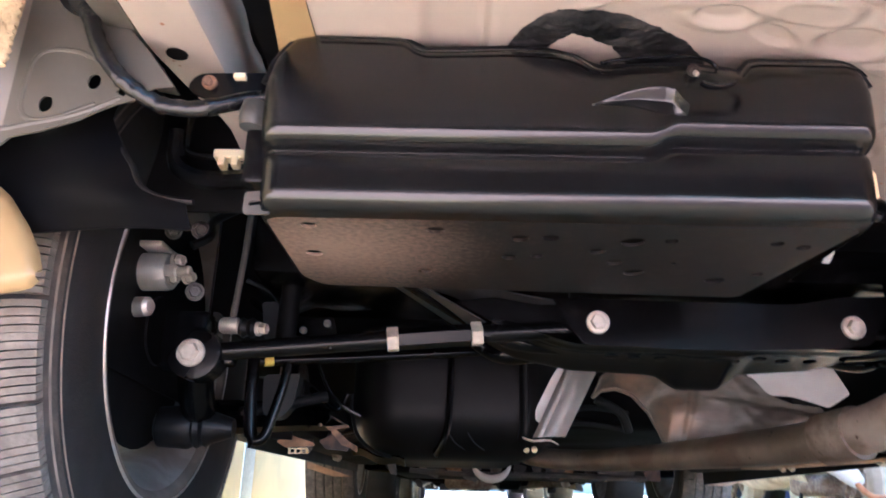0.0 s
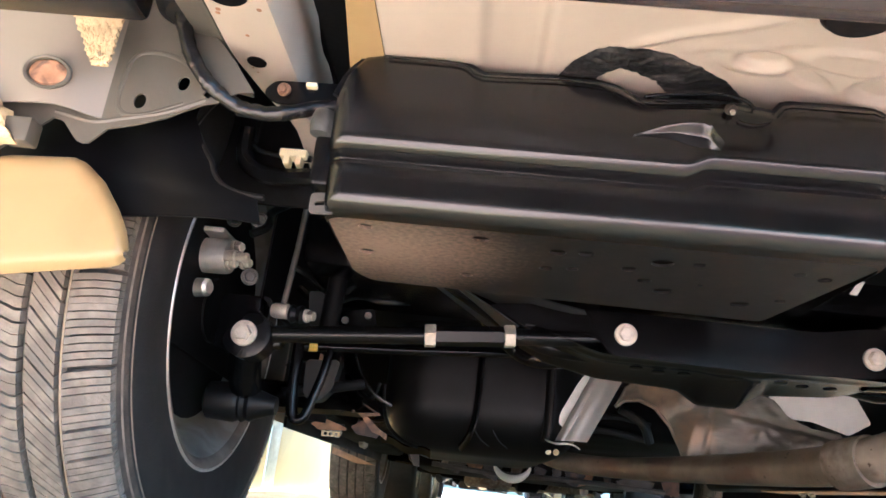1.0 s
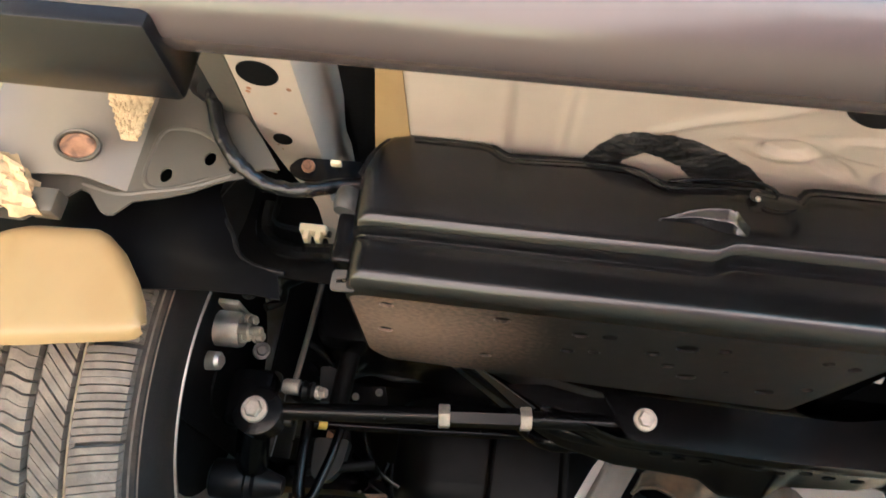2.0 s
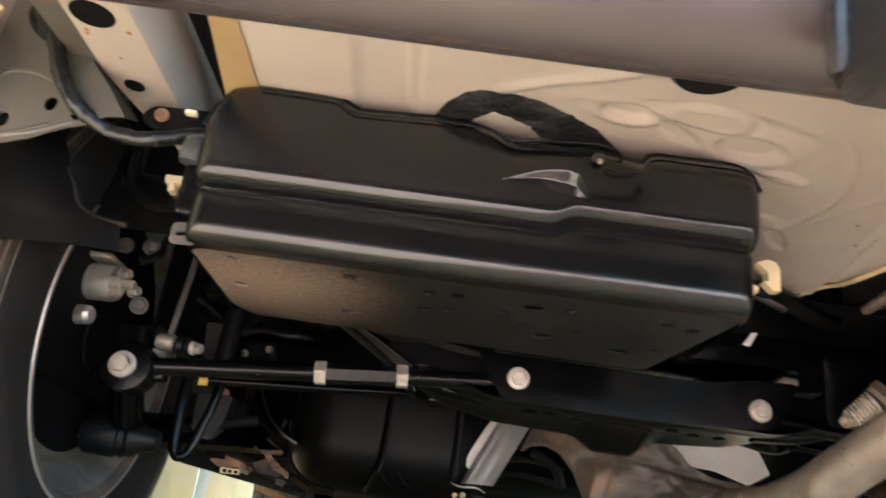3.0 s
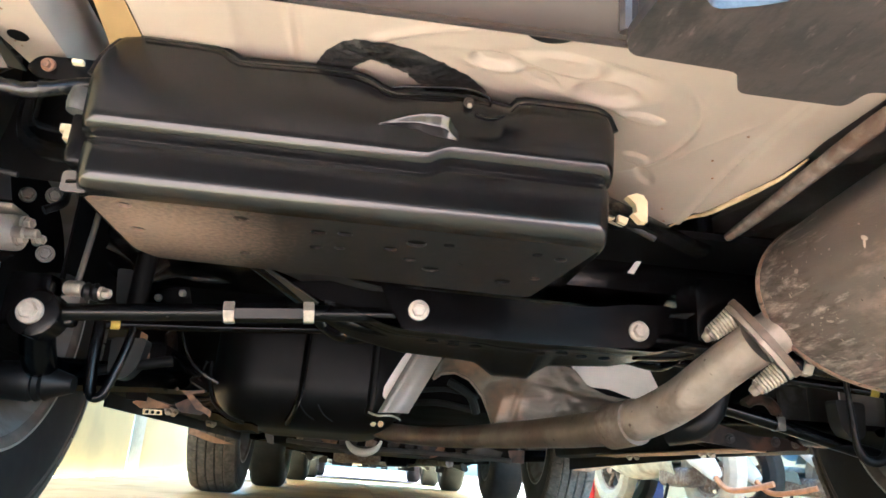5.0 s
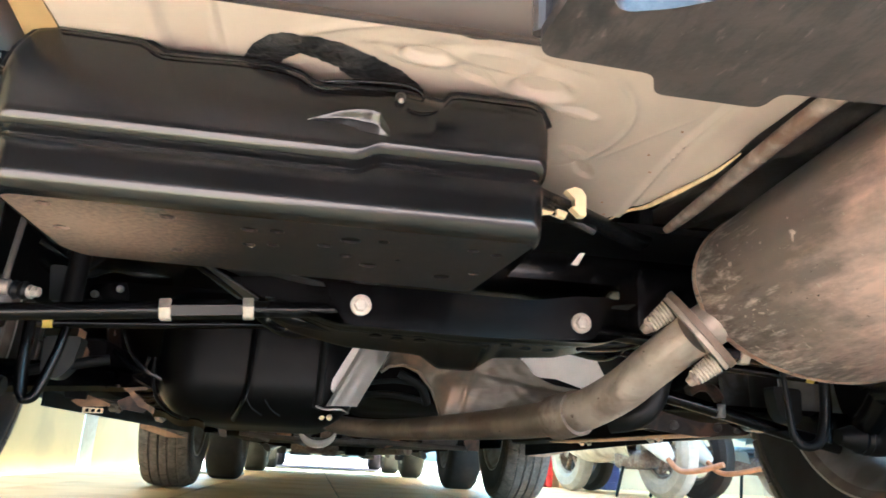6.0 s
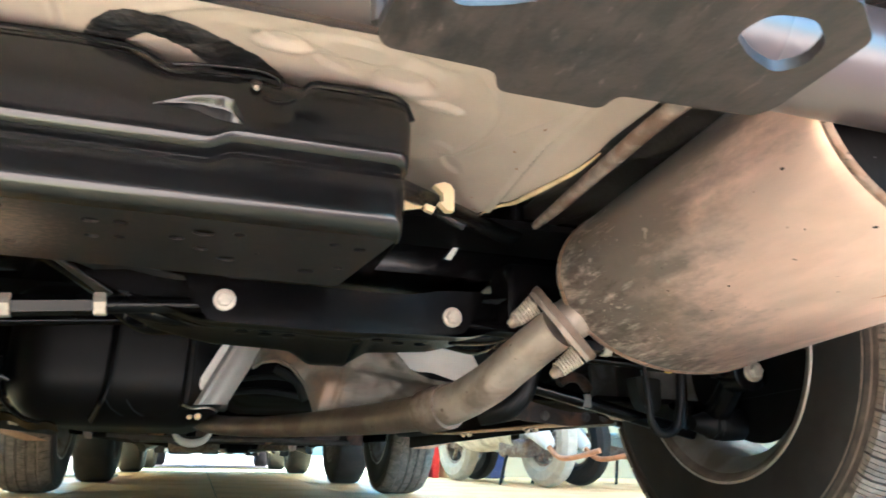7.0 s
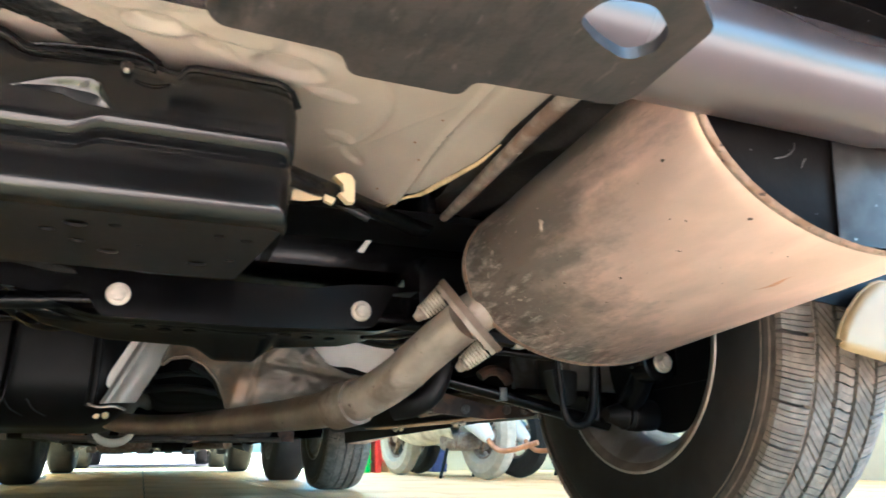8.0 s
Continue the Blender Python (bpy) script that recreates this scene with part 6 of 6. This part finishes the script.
# black fender liner behind the tyre
for s in (-1, 1):
    bm = bmesh.new()
    def liner_pt(u, v):
        a = radians(0.8 - 1.6 * smooth01(0.25, 0.6, u) * (1 - smooth01(0.6, 1.0, u)) + 76 * v)
        z = 0.355 + 0.383 * math.sin(a)
        inner = lerp_list(z, [(0.33, 0.545), (0.3868, 0.5634), (0.389, 0.5817), (0.3951, 0.5965), (0.4057, 0.6069), (0.4197, 0.6137), (0.4353, 0.6259), (0.47, 0.645), (0.72, 0.66)])
        x = inner + (0.89 - inner) * u
        return (s * x, 0.01 - (0.383 + 0.004 * math.sin(14 * u)) * math.cos(a) + 0.03 * (1 - smooth01(0.0, 0.16, u)) * smooth01(0.2, 0.6, v), z)

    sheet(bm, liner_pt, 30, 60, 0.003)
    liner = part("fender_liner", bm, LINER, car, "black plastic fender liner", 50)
    bm = bmesh.new()
    tube(bm, [(s * 0.640, -0.352, 0.455), (s * 0.6259, -0.366, 0.4353), (s * 0.6137, -0.37, 0.4197), (s * 0.6069, -0.372, 0.4057), (s * 0.5965, -0.373, 0.3951), (s * 0.5817, -0.374, 0.389), (s * 0.556, -0.374, 0.386)], 0.0026, 10, smooth_steps=5)
    part("liner_lip", bm, PLASTIC_BLACK, liner)
    # Black sheets added in place of the shade deep in the wheel arch.
    bm = bmesh.new()
    box(bm, (min(s, 0) * 0.676 + max(s, 0) * 0.640, 0.05, 0.385), (min(s, 0) * 0.672 + max(s, 0) * 0.644, 0.42, 0.66), 0.001)
    part("arch_panel", bm, UNDER_BLACK, car, "black sheet for the dark depth of the wheel arch")
    bm = bmesh.new()
    box(bm, (min(s * 0.55, s * 0.75), -0.166, 0.458), (max(s * 0.55, s * 0.75), -0.160, 0.66), 0.001)
    part("arch_closing", bm, UNDER_BLACK, car, "black backing sheet for the shade in the wheel arch")

# wiring harness along the corner
bm = bmesh.new()
hp = [(-0.668, -0.408, 0.62), (-0.662, -0.410, 0.566), (-0.651, -0.411, 0.537), (-0.641, -0.411, 0.513), (-0.631, -0.409, 0.497), (-0.618, -0.404, 0.482), (-0.603, -0.396, 0.472), (-0.587, -0.390, 0.467), (-0.565, -0.386, 0.466), (-0.545, -0.383, 0.471), (-0.520, -0.375, 0.483), (-0.488, -0.37, 0.490)]
tube(bm, hp, 0.0070, 12, smooth_steps=8)
for k in range(6, 80, 5):
    i = min(int(k / 8), len(hp) - 2)
    a, b = Vector(hp[i]), Vector(hp[i + 1])
    p = a.lerp(b, (k % 8) / 8)
    lathe(bm, [(-0.006, 0.0069), (-0.004, 0.0075 + 0.0006 * math.sin(k * 1.7)), (0.003, 0.0073), (0.0045, 0.0069)], p, b - a + Vector((0.001, 0.002, 0.001)), 12)
harness = part("wiring_harness", bm, CABLE, car, "black taped wiring harness")
bm = bmesh.new()
lathe(bm, [(0, 0.023), (0.008, 0.025), (0.014, 0.019), (0.022, 0.011)], (-0.660, -0.405, 0.568), (0.05, -0.5, -1), 28)
part("grommet", bm, PLASTIC_BLACK, harness, "black rubber grommet")
bm = bmesh.new()
slab(bm, rounded([(-0.585, 0.505), (-0.575, 0.520), (-0.50, 0.522), (-0.50, 0.497), (-0.57, 0.495)], 0.008), 0.004, at_y(-0.352))
mount = part("harness_mount", bm, FRAME_BLACK, harness, "black mounting bracket")
hex_bolt("mount_bolt", harness, (-0.563, -0.356, 0.510), (0, -1, -0.3), 0.0045, 0.007, 0.0068, RUSTY)
bm = bmesh.new()
box(bm, (-0.541, -0.362, 0.513), (-0.530, -0.352, 0.518), 0.001)
part("mount_clip", bm, CLIP, harness, "small ivory clip")
# steel neck and fittings at the guard's end
bm = bmesh.new()
lathe(bm, [(-0.011, 0.0105), (-0.004, 0.0125), (0.004, 0.0125), (0.011, 0.0115)], (-0.507, -0.395, 0.4555), (0.1, 0, 1), 20)
part("neck", bm, PERCH, guard, "bare metal neck at the end of the guard")
bm = bmesh.new()
box(bm, (-0.513, -0.395, 0.396), (-0.493, -0.36, 0.445), 0.004)
part("end_bracket", bm, FRAME_BLACK, guard)
bm = bmesh.new()
slab(bm, rounded([(-0.506, 0.366), (-0.484, 0.367), (-0.484, 0.387), (-0.506, 0.385)], 0.004), 0.003, at_y(-0.398), [rounded([(-0.502, 0.373), (-0.489, 0.375), (-0.489, 0.379), (-0.502, 0.377)], 0.0015)])
part("end_clip", bm, DULL, guard, "bare slotted steel clip")
# ivory pipe clips and small hoses
for s, (cx, cy, cz) in ((-1, (-0.582, -0.223, 0.496)), (1, (0.095, -0.234, 0.476))):
    bm = bmesh.new()
    if s < 0:
        tube(bm, [(-0.63, -0.22, 0.56), (-0.632, -0.22, 0.525), (-0.622, -0.222, 0.503), (-0.56, -0.224, 0.497)], 0.004, 8, smooth_steps=5)
        tube(bm, [(-0.65, -0.20, 0.54), (-0.645, -0.2, 0.50), (-0.61, -0.21, 0.478), (-0.55, -0.23, 0.472)], 0.011, 10, smooth_steps=5)
    else:
        tube(bm, [(-0.01, -0.295, 0.4665), (0.032, -0.26, 0.4690), (0.10, -0.205, 0.4735), (0.17, -0.146, 0.4780), (0.222, -0.103, 0.4815), (0.240, -0.088, 0.490), (0.247, -0.080, 0.515), (0.247, -0.076, 0.56)], 0.0115, 14, smooth_steps=6, radii=[0.0115, 0.0115, 0.0115, 0.0115, 0.0125, 0.0135, 0.0135, 0.0135])
        tube(bm, [(0.02, -0.22, 0.490), (0.072, -0.20, 0.4770), (0.098, -0.20, 0.4650), (0.124, -0.195, 0.4565)], 0.0065, 10, smooth_steps=5)
    hose = part("hose", bm, CABLE, car, "black rubber hoses")
    bm = bmesh.new()
    if s < 0:
        box(bm, (cx - 0.014, cy - 0.012, cz - 0.002), (cx + 0.018, cy + 0.006, cz + 0.008), 0.002)
        box(bm, (cx - 0.008, cy - 0.013, cz - 0.012), (cx - 0.001, cy + 0.004, cz), 0.0015)
        box(bm, (cx + 0.006, cy - 0.013, cz - 0.012), (cx + 0.013, cy + 0.004, cz), 0.0015)
    else:
        # open hook round the hose, flat strip and lug beside it
        slab(bm, [(0.0655, 0.4833), (0.0773, 0.4883), (0.0860, 0.4862), (0.0907, 0.4788), (0.0904, 0.4534), (0.0826, 0.4526), (0.0722, 0.4623), (0.0775, 0.4633), (0.0765, 0.4736), (0.0695, 0.4801)], 0.012, at_y(-0.245))
        slab(bm, rounded([(0.020, 0.4640), (0.0414, 0.4665), (0.0554, 0.4600), (0.0545, 0.4570), (0.0345, 0.4525), (0.020, 0.4520)], 0.001), 0.004, at_y(-0.240))
        slab(bm, rounded([(0.0560, 0.4597), (0.0686, 0.4561), (0.0658, 0.4486), (0.0560, 0.4518)], 0.001), 0.008, at_y(-0.246))
    part("pipe_clip", bm, CLIP, hose, "ivory plastic pipe clip", 15)

# ---- bumper corners ----
for s in (-1, 1):
    def bump_pt(u, v):
        # u from the blunt inner end outwards, v up; edges roll forward
        x = 0.662 + 0.24 * u ** 1.5
        top = lerp_list(x if s < 0 else 0.662 + 0.75 * (x - 0.662), [(0.662, 0.3180), (0.668, 0.335), (0.6788, 0.353), (0.6985, 0.3783), (0.7185, 0.3942), (0.7304, 0.3987), (0.796, 0.3955), (0.91, 0.390)])
        low = lerp_list(x, [(0.662, 0.3120), (0.666, 0.3070), (0.6714, 0.3049), (0.7051, 0.2989), (0.7629, 0.289), (0.91, 0.272)])
        edge = min(1, (top - low) * v / 0.010, (top - low) * (1 - v) / 0.016, (x - 0.660) / 0.010)
        y = -0.392 - 0.010 * math.sqrt(max(0, 1 - (1 - max(0, edge)) ** 2)) + 0.06 * smooth01(0.78, 0.91, x)
        return (s * x + (0.008 if s > 0 else 0), y, low + (top - low) * v - (0.012 if s > 0 else 0))
    bm = bmesh.new()
    sheet(bm, bump_pt, 60, 24, 0.003)
    bumper = part("bumper_corner", bm, BUMPER, car, "cream plastic lower bumper corner", 60)
    bm = bmesh.new()
    tube(bm, [bump_pt(i / 48, 1.0) for i in range(49)], 0.0022, 8)
    part("bumper_lip", bm, BUMPER, bumper)

# ---- tow bar ----
tow = group_under("tow_bar", car, "thick dark painted tow bar with welded plate")
bm = bmesh.new()
tube(bm, [(-0.72, -0.665, 0.4555), (-0.2, -0.665, 0.4555), (0.3, -0.665, 0.4555), (0.72, -0.665, 0.4555)], 0.0427, 64)
part("tow_tube", bm, BAR, tow, "round dark brown-grey steel tube", 40)
bm = bmesh.new()
ol = rounded([(-0.097, -0.692), (-0.032, -0.689), (-0.022, -0.668), (0.047, -0.668), (0.048, -0.687), (0.141, -0.692), (0.147, -0.705), (0.140, -0.782), (0.108, -0.806), (-0.066, -0.806), (-0.098, -0.782), (-0.104, -0.705)], 0.007)
h1 = rounded([(0.070, -0.763), (0.092, -0.748), (0.116, -0.739), (0.126, -0.752), (0.120, -0.772), (0.098, -0.788), (0.074, -0.784)], 0.008)
h2 = [(0.043 - x, y) for x, y in h1][::-1]
slab(bm, ol, 0.007, Matrix.Translation((0, 0, 0.381)), [h1, h2])
part("tow_plate", bm, BAR_PLATE, tow, "dark steel plate with two rounded holes", 30)
for x in (-0.098, 0.018):
    bm = bmesh.new()
    slab(bm, rounded([(-0.775, 0.387), (-0.69, 0.387), (-0.69, 0.43), (-0.715, 0.44), (-0.76, 0.43)], 0.006), 0.007, Matrix(((0, 0, 1, x), (1, 0, 0, 0), (0, 1, 0, 0), (0, 0, 0, 1))))
    part("tow_web", bm, BAR_PLATE, tow, "welded web between plate and tube")
bm = bmesh.new()
tube(bm, [(-0.100, -0.70, 0.39), (-0.101, -0.703, 0.405), (-0.101, -0.706, 0.43)], 0.006, 10, smooth_steps=4)
part("weld_bead", bm, BAR_PLATE, tow)
bm = bmesh.new()
lathe(bm, [(0.0, 0.029), (0.022, 0.029), (0.027, 0.025), (0.028, 0.001)], (-0.106, -0.564, 0.5125), (0, 0, -1), 40)
part("pan_plug", bm, PLASTIC_BLACK, floor_pan, "round black rubber buffer under the pan")
for s in (-1, 1):
    bm = bmesh.new()
    box(bm, (min(s * 0.568, s * 0.80), -0.68, 0.403), (max(s * 0.568, s * 0.80), -0.61, 0.50), 0.006)
    part("tow_bracket", bm, PAINT_BLACK, tow, "black bracket holding the tow bar")

# ---- other cars parked ahead ----
def parked_car(y0, paint, label, wb=2.45):
    c = tagged(new("parked_car"), label, "car", group="cars parked in a row")
    c.location = (0.0, y0, 0)
    bm = bmesh.new()
    sd = [(-0.55, 0.42), (-0.55, 0.95), (-0.40, 1.5), (0.1, 1.62), (1.3, 1.60), (2.0, 1.10), (wb + 0.6, 0.95), (wb + 0.7, 0.5), (wb + 0.65, 0.35), (wb + 0.4, 0.35), (wb + 0.3, 0.62), (wb - 0.3, 0.62), (wb - 0.4, 0.28), (0.4, 0.28), (0.3, 0.62), (-0.3, 0.62), (-0.4, 0.38)]
    slab(bm, rounded(sd, 0.06, 3), 1.7, Matrix(((0, 0, 1, -0.85), (1, 0, 0, 0), (0, 1, 0, 0), (0, 0, 0, 1))))
    part("body", bm, paint, c, "painted body", 30)
    bm = bmesh.new()
    box(bm, (-0.55, -0.3, 0.24), (0.55, wb + 0.3, 0.4), 0.04)
    part("chassis", bm, UNDER_BLACK, c, "dark underside")
    for y in (0.0, wb):
        bm = bmesh.new()
        tube(bm, [(-0.66, y, 0.27), (-0.4, y, 0.245), (-0.1, y, 0.235), (0.3, y, 0.24), (0.66, y, 0.27)], 0.036, 12, smooth_steps=3)
        lathe(bm, [(-0.10, 0.03), (-0.06, 0.085), (0.06, 0.085), (0.10, 0.03)], (0.06, y, 0.26), (1, 0, 0), 18)
        part("axle", bm, UNDER_BLACK, c, "dark axle beam")
        for s in (-1, 1):
            bm = bmesh.new()
            lathe(bm, [(0, 0.05), (0.012, 0.055), (0.02, 0.05)], (s * 0.50, y + 0.05, 0.215), (0, 0, 1), 16)
            tube(bm, [(s * 0.50, y - 0.04, 0.20), (s * 0.46, y + 0.28, 0.225), (s * 0.42, y + 0.62, 0.26)], 0.020, 8, flat=1.6)
            part("trailing_arm", bm, DULL, c, "dusty grey trailing arm and spring seat")
    bm = bmesh.new()
    tube(bm, [(0.34, -0.50, 0.215), (0.30, -0.30, 0.22), (0.12, 0.25, 0.205), (0.05, 0.8, 0.20), (0.05, 1.6, 0.205), (-0.12, wb, 0.22)], 0.026, 10, smooth_steps=4)
    part("exhaust_pipe", bm, HANGER, c, "dusty exhaust pipe")
    bm = bmesh.new()
    tube(bm, [(-0.34, -0.34, 0.235), (-0.32, -0.34, 0.235), (-0.08, -0.34, 0.235), (-0.06, -0.34, 0.235)], 0.05, 18, radii=[0.036, 0.050, 0.050, 0.036], flat=1.4)
    part("silencer", bm, HANGER, c, "dusty brown silencer")
    for x, y, z, w, h in ((-0.30, 0.9, 0.185, 0.16, 0.05), (0.22, 1.1, 0.19, 0.10, 0.07), (-0.08, 1.5, 0.18, 0.13, 0.04), (0.40, 0.5, 0.20, 0.06, 0.08), (-0.46, 1.3, 0.20, 0.07, 0.06)):
        bm = bmesh.new()
        slab(bm, rounded([(-w / 2, -h / 2), (w / 2, -h / 2), (w / 2 * 0.8, h / 2), (-w / 2 * 0.9, h / 2)], 0.012), 0.03, at_y(y) @ Matrix.Translation((x, z, 0)), [circle(0, 0, 0.012, 10)])
        part("bracket", bm, DULL, c, "dusty hanging bracket")
    for yy in (0, wb):
        for s in (-1, 1):
            wheel(s * 0.74, yy, s, c, False)
    return c


parked_car(3.85, WHITE_P, "pale car parked close ahead in the row")
parked_car(8.3, BLUE_P, "grey-blue car parked further ahead in the row")


# ---- motorcycles ----
def motorcycle(m, body, tyre_mat, trim, label, side=-1, rim_mat=None):
    b = tagged(new("motorcycle"), label, "motorcycle", group="motorcycles parked beside the cars")
    rim_mat = rim_mat or HANGER
    for y in (0.0, 1.25):
        w = group_under("wheel", b)
        w.location = (0, y, 0.292)
        bm = bmesh.new()
        lathe(bm, [(-0.035, 0.165), (-0.058, 0.195), (-0.058, 0.250), (-0.034, 0.284), (0, 0.292), (0.034, 0.284), (0.058, 0.250), (0.058, 0.195), (0.035, 0.165)], (0, 0, 0), (1, 0, 0), 48, close=True)
        part("tyre", bm, tyre_mat, w, "scooter tyre")
        bm = bmesh.new()
        lathe(bm, [(-0.035, 0.172), (-0.03, 0.15), (0.03, 0.15), (0.035, 0.172)], (0, 0, 0), (1, 0, 0), 40, close=True)
        for k in range(5):
            a = math.pi * 2 * k / 5
            tube(bm, [(0, 0.03 * math.cos(a), 0.03 * math.sin(a)), (0, 0.158 * math.cos(a + 0.25), 0.158 * math.sin(a + 0.25))], 0.016, 8)
        lathe(bm, [(-0.05, 0.045), (0.05, 0.045)], (0, 0, 0), (1, 0, 0), 20)
        part("rim", bm, rim_mat, w, "dusty grey cast spoked rim")
    for y, r in ((1.25, 0.33), (0.0, 0.34)):
        bm = bmesh.new()
        sheet(bm, lambda u, v: (0.07 * math.cos(math.pi * v), y + r * math.cos(radians(20 + 130 * u)), 0.27 + (r + 0.02 * math.sin(math.pi * v)) * math.sin(radians(20 + 130 * u))), 24, 8, 0.004)
        part("mudguard", bm, body, b, "painted mudguard")
    # step-through floor with raked belly
    bm = bmesh.new()
    sheet(bm, lambda u, v: ((0.13 + 0.03 * math.sin(math.pi * u)) * math.cos(math.pi * v), 0.24 + 1.25 * u, 0.33 + 0.06 * u + 0.03 * math.sin(9 * u) + 0.10 * smooth01(0.85, 1, u) - (0.125 - 0.03 * u) * math.sin(math.pi * v)), 36, 14, 0.006)
    part("belly", bm, body, b, "dusty body panel under the floorboard")
    bm = bmesh.new()
    box(bm, (-0.17, 0.28, 0.33), (0.17, 0.92, 0.37), 0.02, 3)
    part("floorboard", bm, body, b, "flat floorboard")
    bm = bmesh.new()
    sheet(bm, lambda u, v: ((0.17 - 0.05 * u) * math.cos(math.pi * 2 * v), 0.42 - 0.85 * u, 0.62 + 0.10 * u + (0.20 - 0.08 * u) * math.sin(math.pi * 2 * v)), 16, 24, 0.006)
    part("tail_fairing", bm, body, b, "painted tail panels")
    bm = bmesh.new()
    tube(bm, [(0, 0.88, 0.36), (0, 1.00, 0.50), (0, 1.04, 0.80), (0, 0.98, 1.0)], 0.06, 14, smooth_steps=4, flat=2.6)
    part("leg_shield", bm, body, b, "painted leg shield")
    bm = bmesh.new()
    box(bm, (-0.13, -0.38, 0.78), (0.13, 0.42, 0.86), 0.035, 3)
    part("seat", bm, PLASTIC_BLACK, b, "dark seat")
    # silencer with a pale teardrop cover beside the rear wheel
    bm = bmesh.new()
    tube(bm, [(side * 0.11, 0.26, 0.50), (side * 0.12, 0.12, 0.46), (side * 0.125, -0.06, 0.36), (side * 0.125, -0.22, 0.25)], 0.05, 16, smooth_steps=6, radii=[0.03, 0.068, 0.076, 0.035], flat=0.7)
    cover = part("exhaust_cover", bm, trim, b, "white teardrop cover beside the rear wheel")
    bm = bmesh.new()
    tube(bm, [(side * 0.13, -0.20, 0.255), (side * 0.12, -0.30, 0.185), (side * 0.09, -0.42, 0.185), (side * 0.03, -0.58, 0.225)], 0.016, 12, smooth_steps=5)
    part("exhaust_pipe", bm, COPPER, cover, "orange-brown pipe end")
    bm = bmesh.new()
    box(bm, (-0.11, 0.10, 0.18), (0.11, 0.46, 0.30), 0.04, 3)
    part("engine", bm, HANGER, b, "brown-grey engine block")
    bm = bmesh.new()
    tube(bm, [(0.06, 1.25, 0.292), (0.055, 1.14, 0.62), (0.03, 1.06, 0.95)], 0.02, 10)
    part("fork", bm, ALLOY, b, "steel fork leg")
    bm = bmesh.new()
    tube(bm, [(-0.32, 0.88, 1.02), (0, 1.0, 1.0), (0.32, 0.88, 1.02)], 0.015, 10, smooth_steps=4)
    part("handlebar", bm, ALLOY, b, "handlebar")
    bm = bmesh.new()
    tube(bm, [(side * 0.08, 0.36, 0.22), (side * 0.20, 0.26, 0.010)], 0.011, 8)
    part("side_stand", bm, PLASTIC_BLACK, b, "slim side stand")
    b.matrix_basis = m
    return b


motorcycle(pose(1.965, 3.36, 0, 0, 0, 8), DUSTY_WHITE, DUSTY_TYRE, WHITE_P, "dusty white scooter with pale tyres and a white exhaust cover")
motorcycle(pose(2.33, 3.62, 0, 0, 0, 14), SLATE, RUBBER, WHITE_P, "blue-grey scooter with black tyres behind the white one")
motorcycle(pose(2.98, 3.60, 0, 0, 0, 12), BLUE_P, DUSTY_TYRE, WHITE_P, "pale blue scooter parked beside the others")


def crate(lo, hi, material, label):
    bm = bmesh.new()
    lo, hi = Vector(lo), Vector(hi)
    c = (lo + hi) / 2
    box(bm, lo - c, hi - c, 0.012, 3)
    rimh = (hi - lo) / 2
    for z in (-0.6, 0.0, 0.6):
        box(bm, (-rimh.x - 0.004, -rimh.y - 0.004, rimh.z * z - 0.006), (rimh.x + 0.004, rimh.y + 0.004, rimh.z * z + 0.006), 0.003)
    ob = tagged(part("crate", bm, material), label, "crate", group="crates along the far side")
    ob.location = c
    return ob


crate((1.60, 5.2, 0), (1.73, 5.5, 0.45), GREEN_P, "green plastic crate on the floor")
crate((1.77, 5.2, 0), (1.83, 5.5, 0.50), RED_P, "red plastic crate on the floor")
crate((2.30, 5.2, 0), (2.44, 5.5, 0.30), DEEPBLUE, "blue plastic crate on the floor")
crate((1.90, 5.2, 0), (2.06, 5.5, 0.36), CLIP, "ivory plastic crate on the floor")


def traffic_cone(x, y):
    c = tagged(new("traffic_cone"), "red traffic cone with a white band on the tiled floor", "cone")
    c.location = (x, y, 0)
    bm = bmesh.new()
    box(bm, (-0.15, -0.15, 0.0), (0.15, 0.15, 0.02), 0.006)
    part("base", bm, WHITE_P, c, "pale square base")
    for z0, z1, r0, r1, m in ((0.02, 0.055, 0.125, 0.114, WHITE_P), (0.055, 0.165, 0.114, 0.080, RED_P), (0.165, 0.26, 0.080, 0.050, WHITE_P), (0.26, 0.40, 0.050, 0.018, RED_P)):
        bm = bmesh.new()
        lathe(bm, [(z0, r0), (z1, r1)], (0, 0, 0), (0, 0, 1), 28)
        part("cone_band", bm, m, c)
    return c


traffic_cone(-0.855, 4.72)

# ---- floor tiles, each a piece ----
T, J = 0.60, 0.006
bm = bmesh.new()
box(bm, (-(T - J) / 2, -(T - J) / 2, -0.012), ((T - J) / 2, (T - J) / 2, 0.0), 0.0015, 1)
tile_me = bpy.data.meshes.new("tile")
bm.to_mesh(tile_me)
bm.free()
tile_me.materials.append(TILE)
for i in range(-5, 8):
    for j in range(-1, 16):
        t = new("tile", tile_me)
        t.location = (0.22 + i * T, 0.1 + j * T, random.uniform(-0.0008, 0.0))
        t.parent = floor
# Ground out of view; its pinkish colour is chosen to tint the bounce light.
bm = bmesh.new()
for x0, y0, x1, y1 in ((-60, -60, -2.75, 60), (4.75, -60, 60, 60), (-2.75, -60, 4.75, -0.80), (-2.75, 9.35, 4.75, 60)):
    box(bm, (x0, y0, -0.012), (x1, y1, -0.001))
part("outer_paving", bm, PAVING, floor, "ground out of view, coloured pinkish-brown for its bounce light", 0)
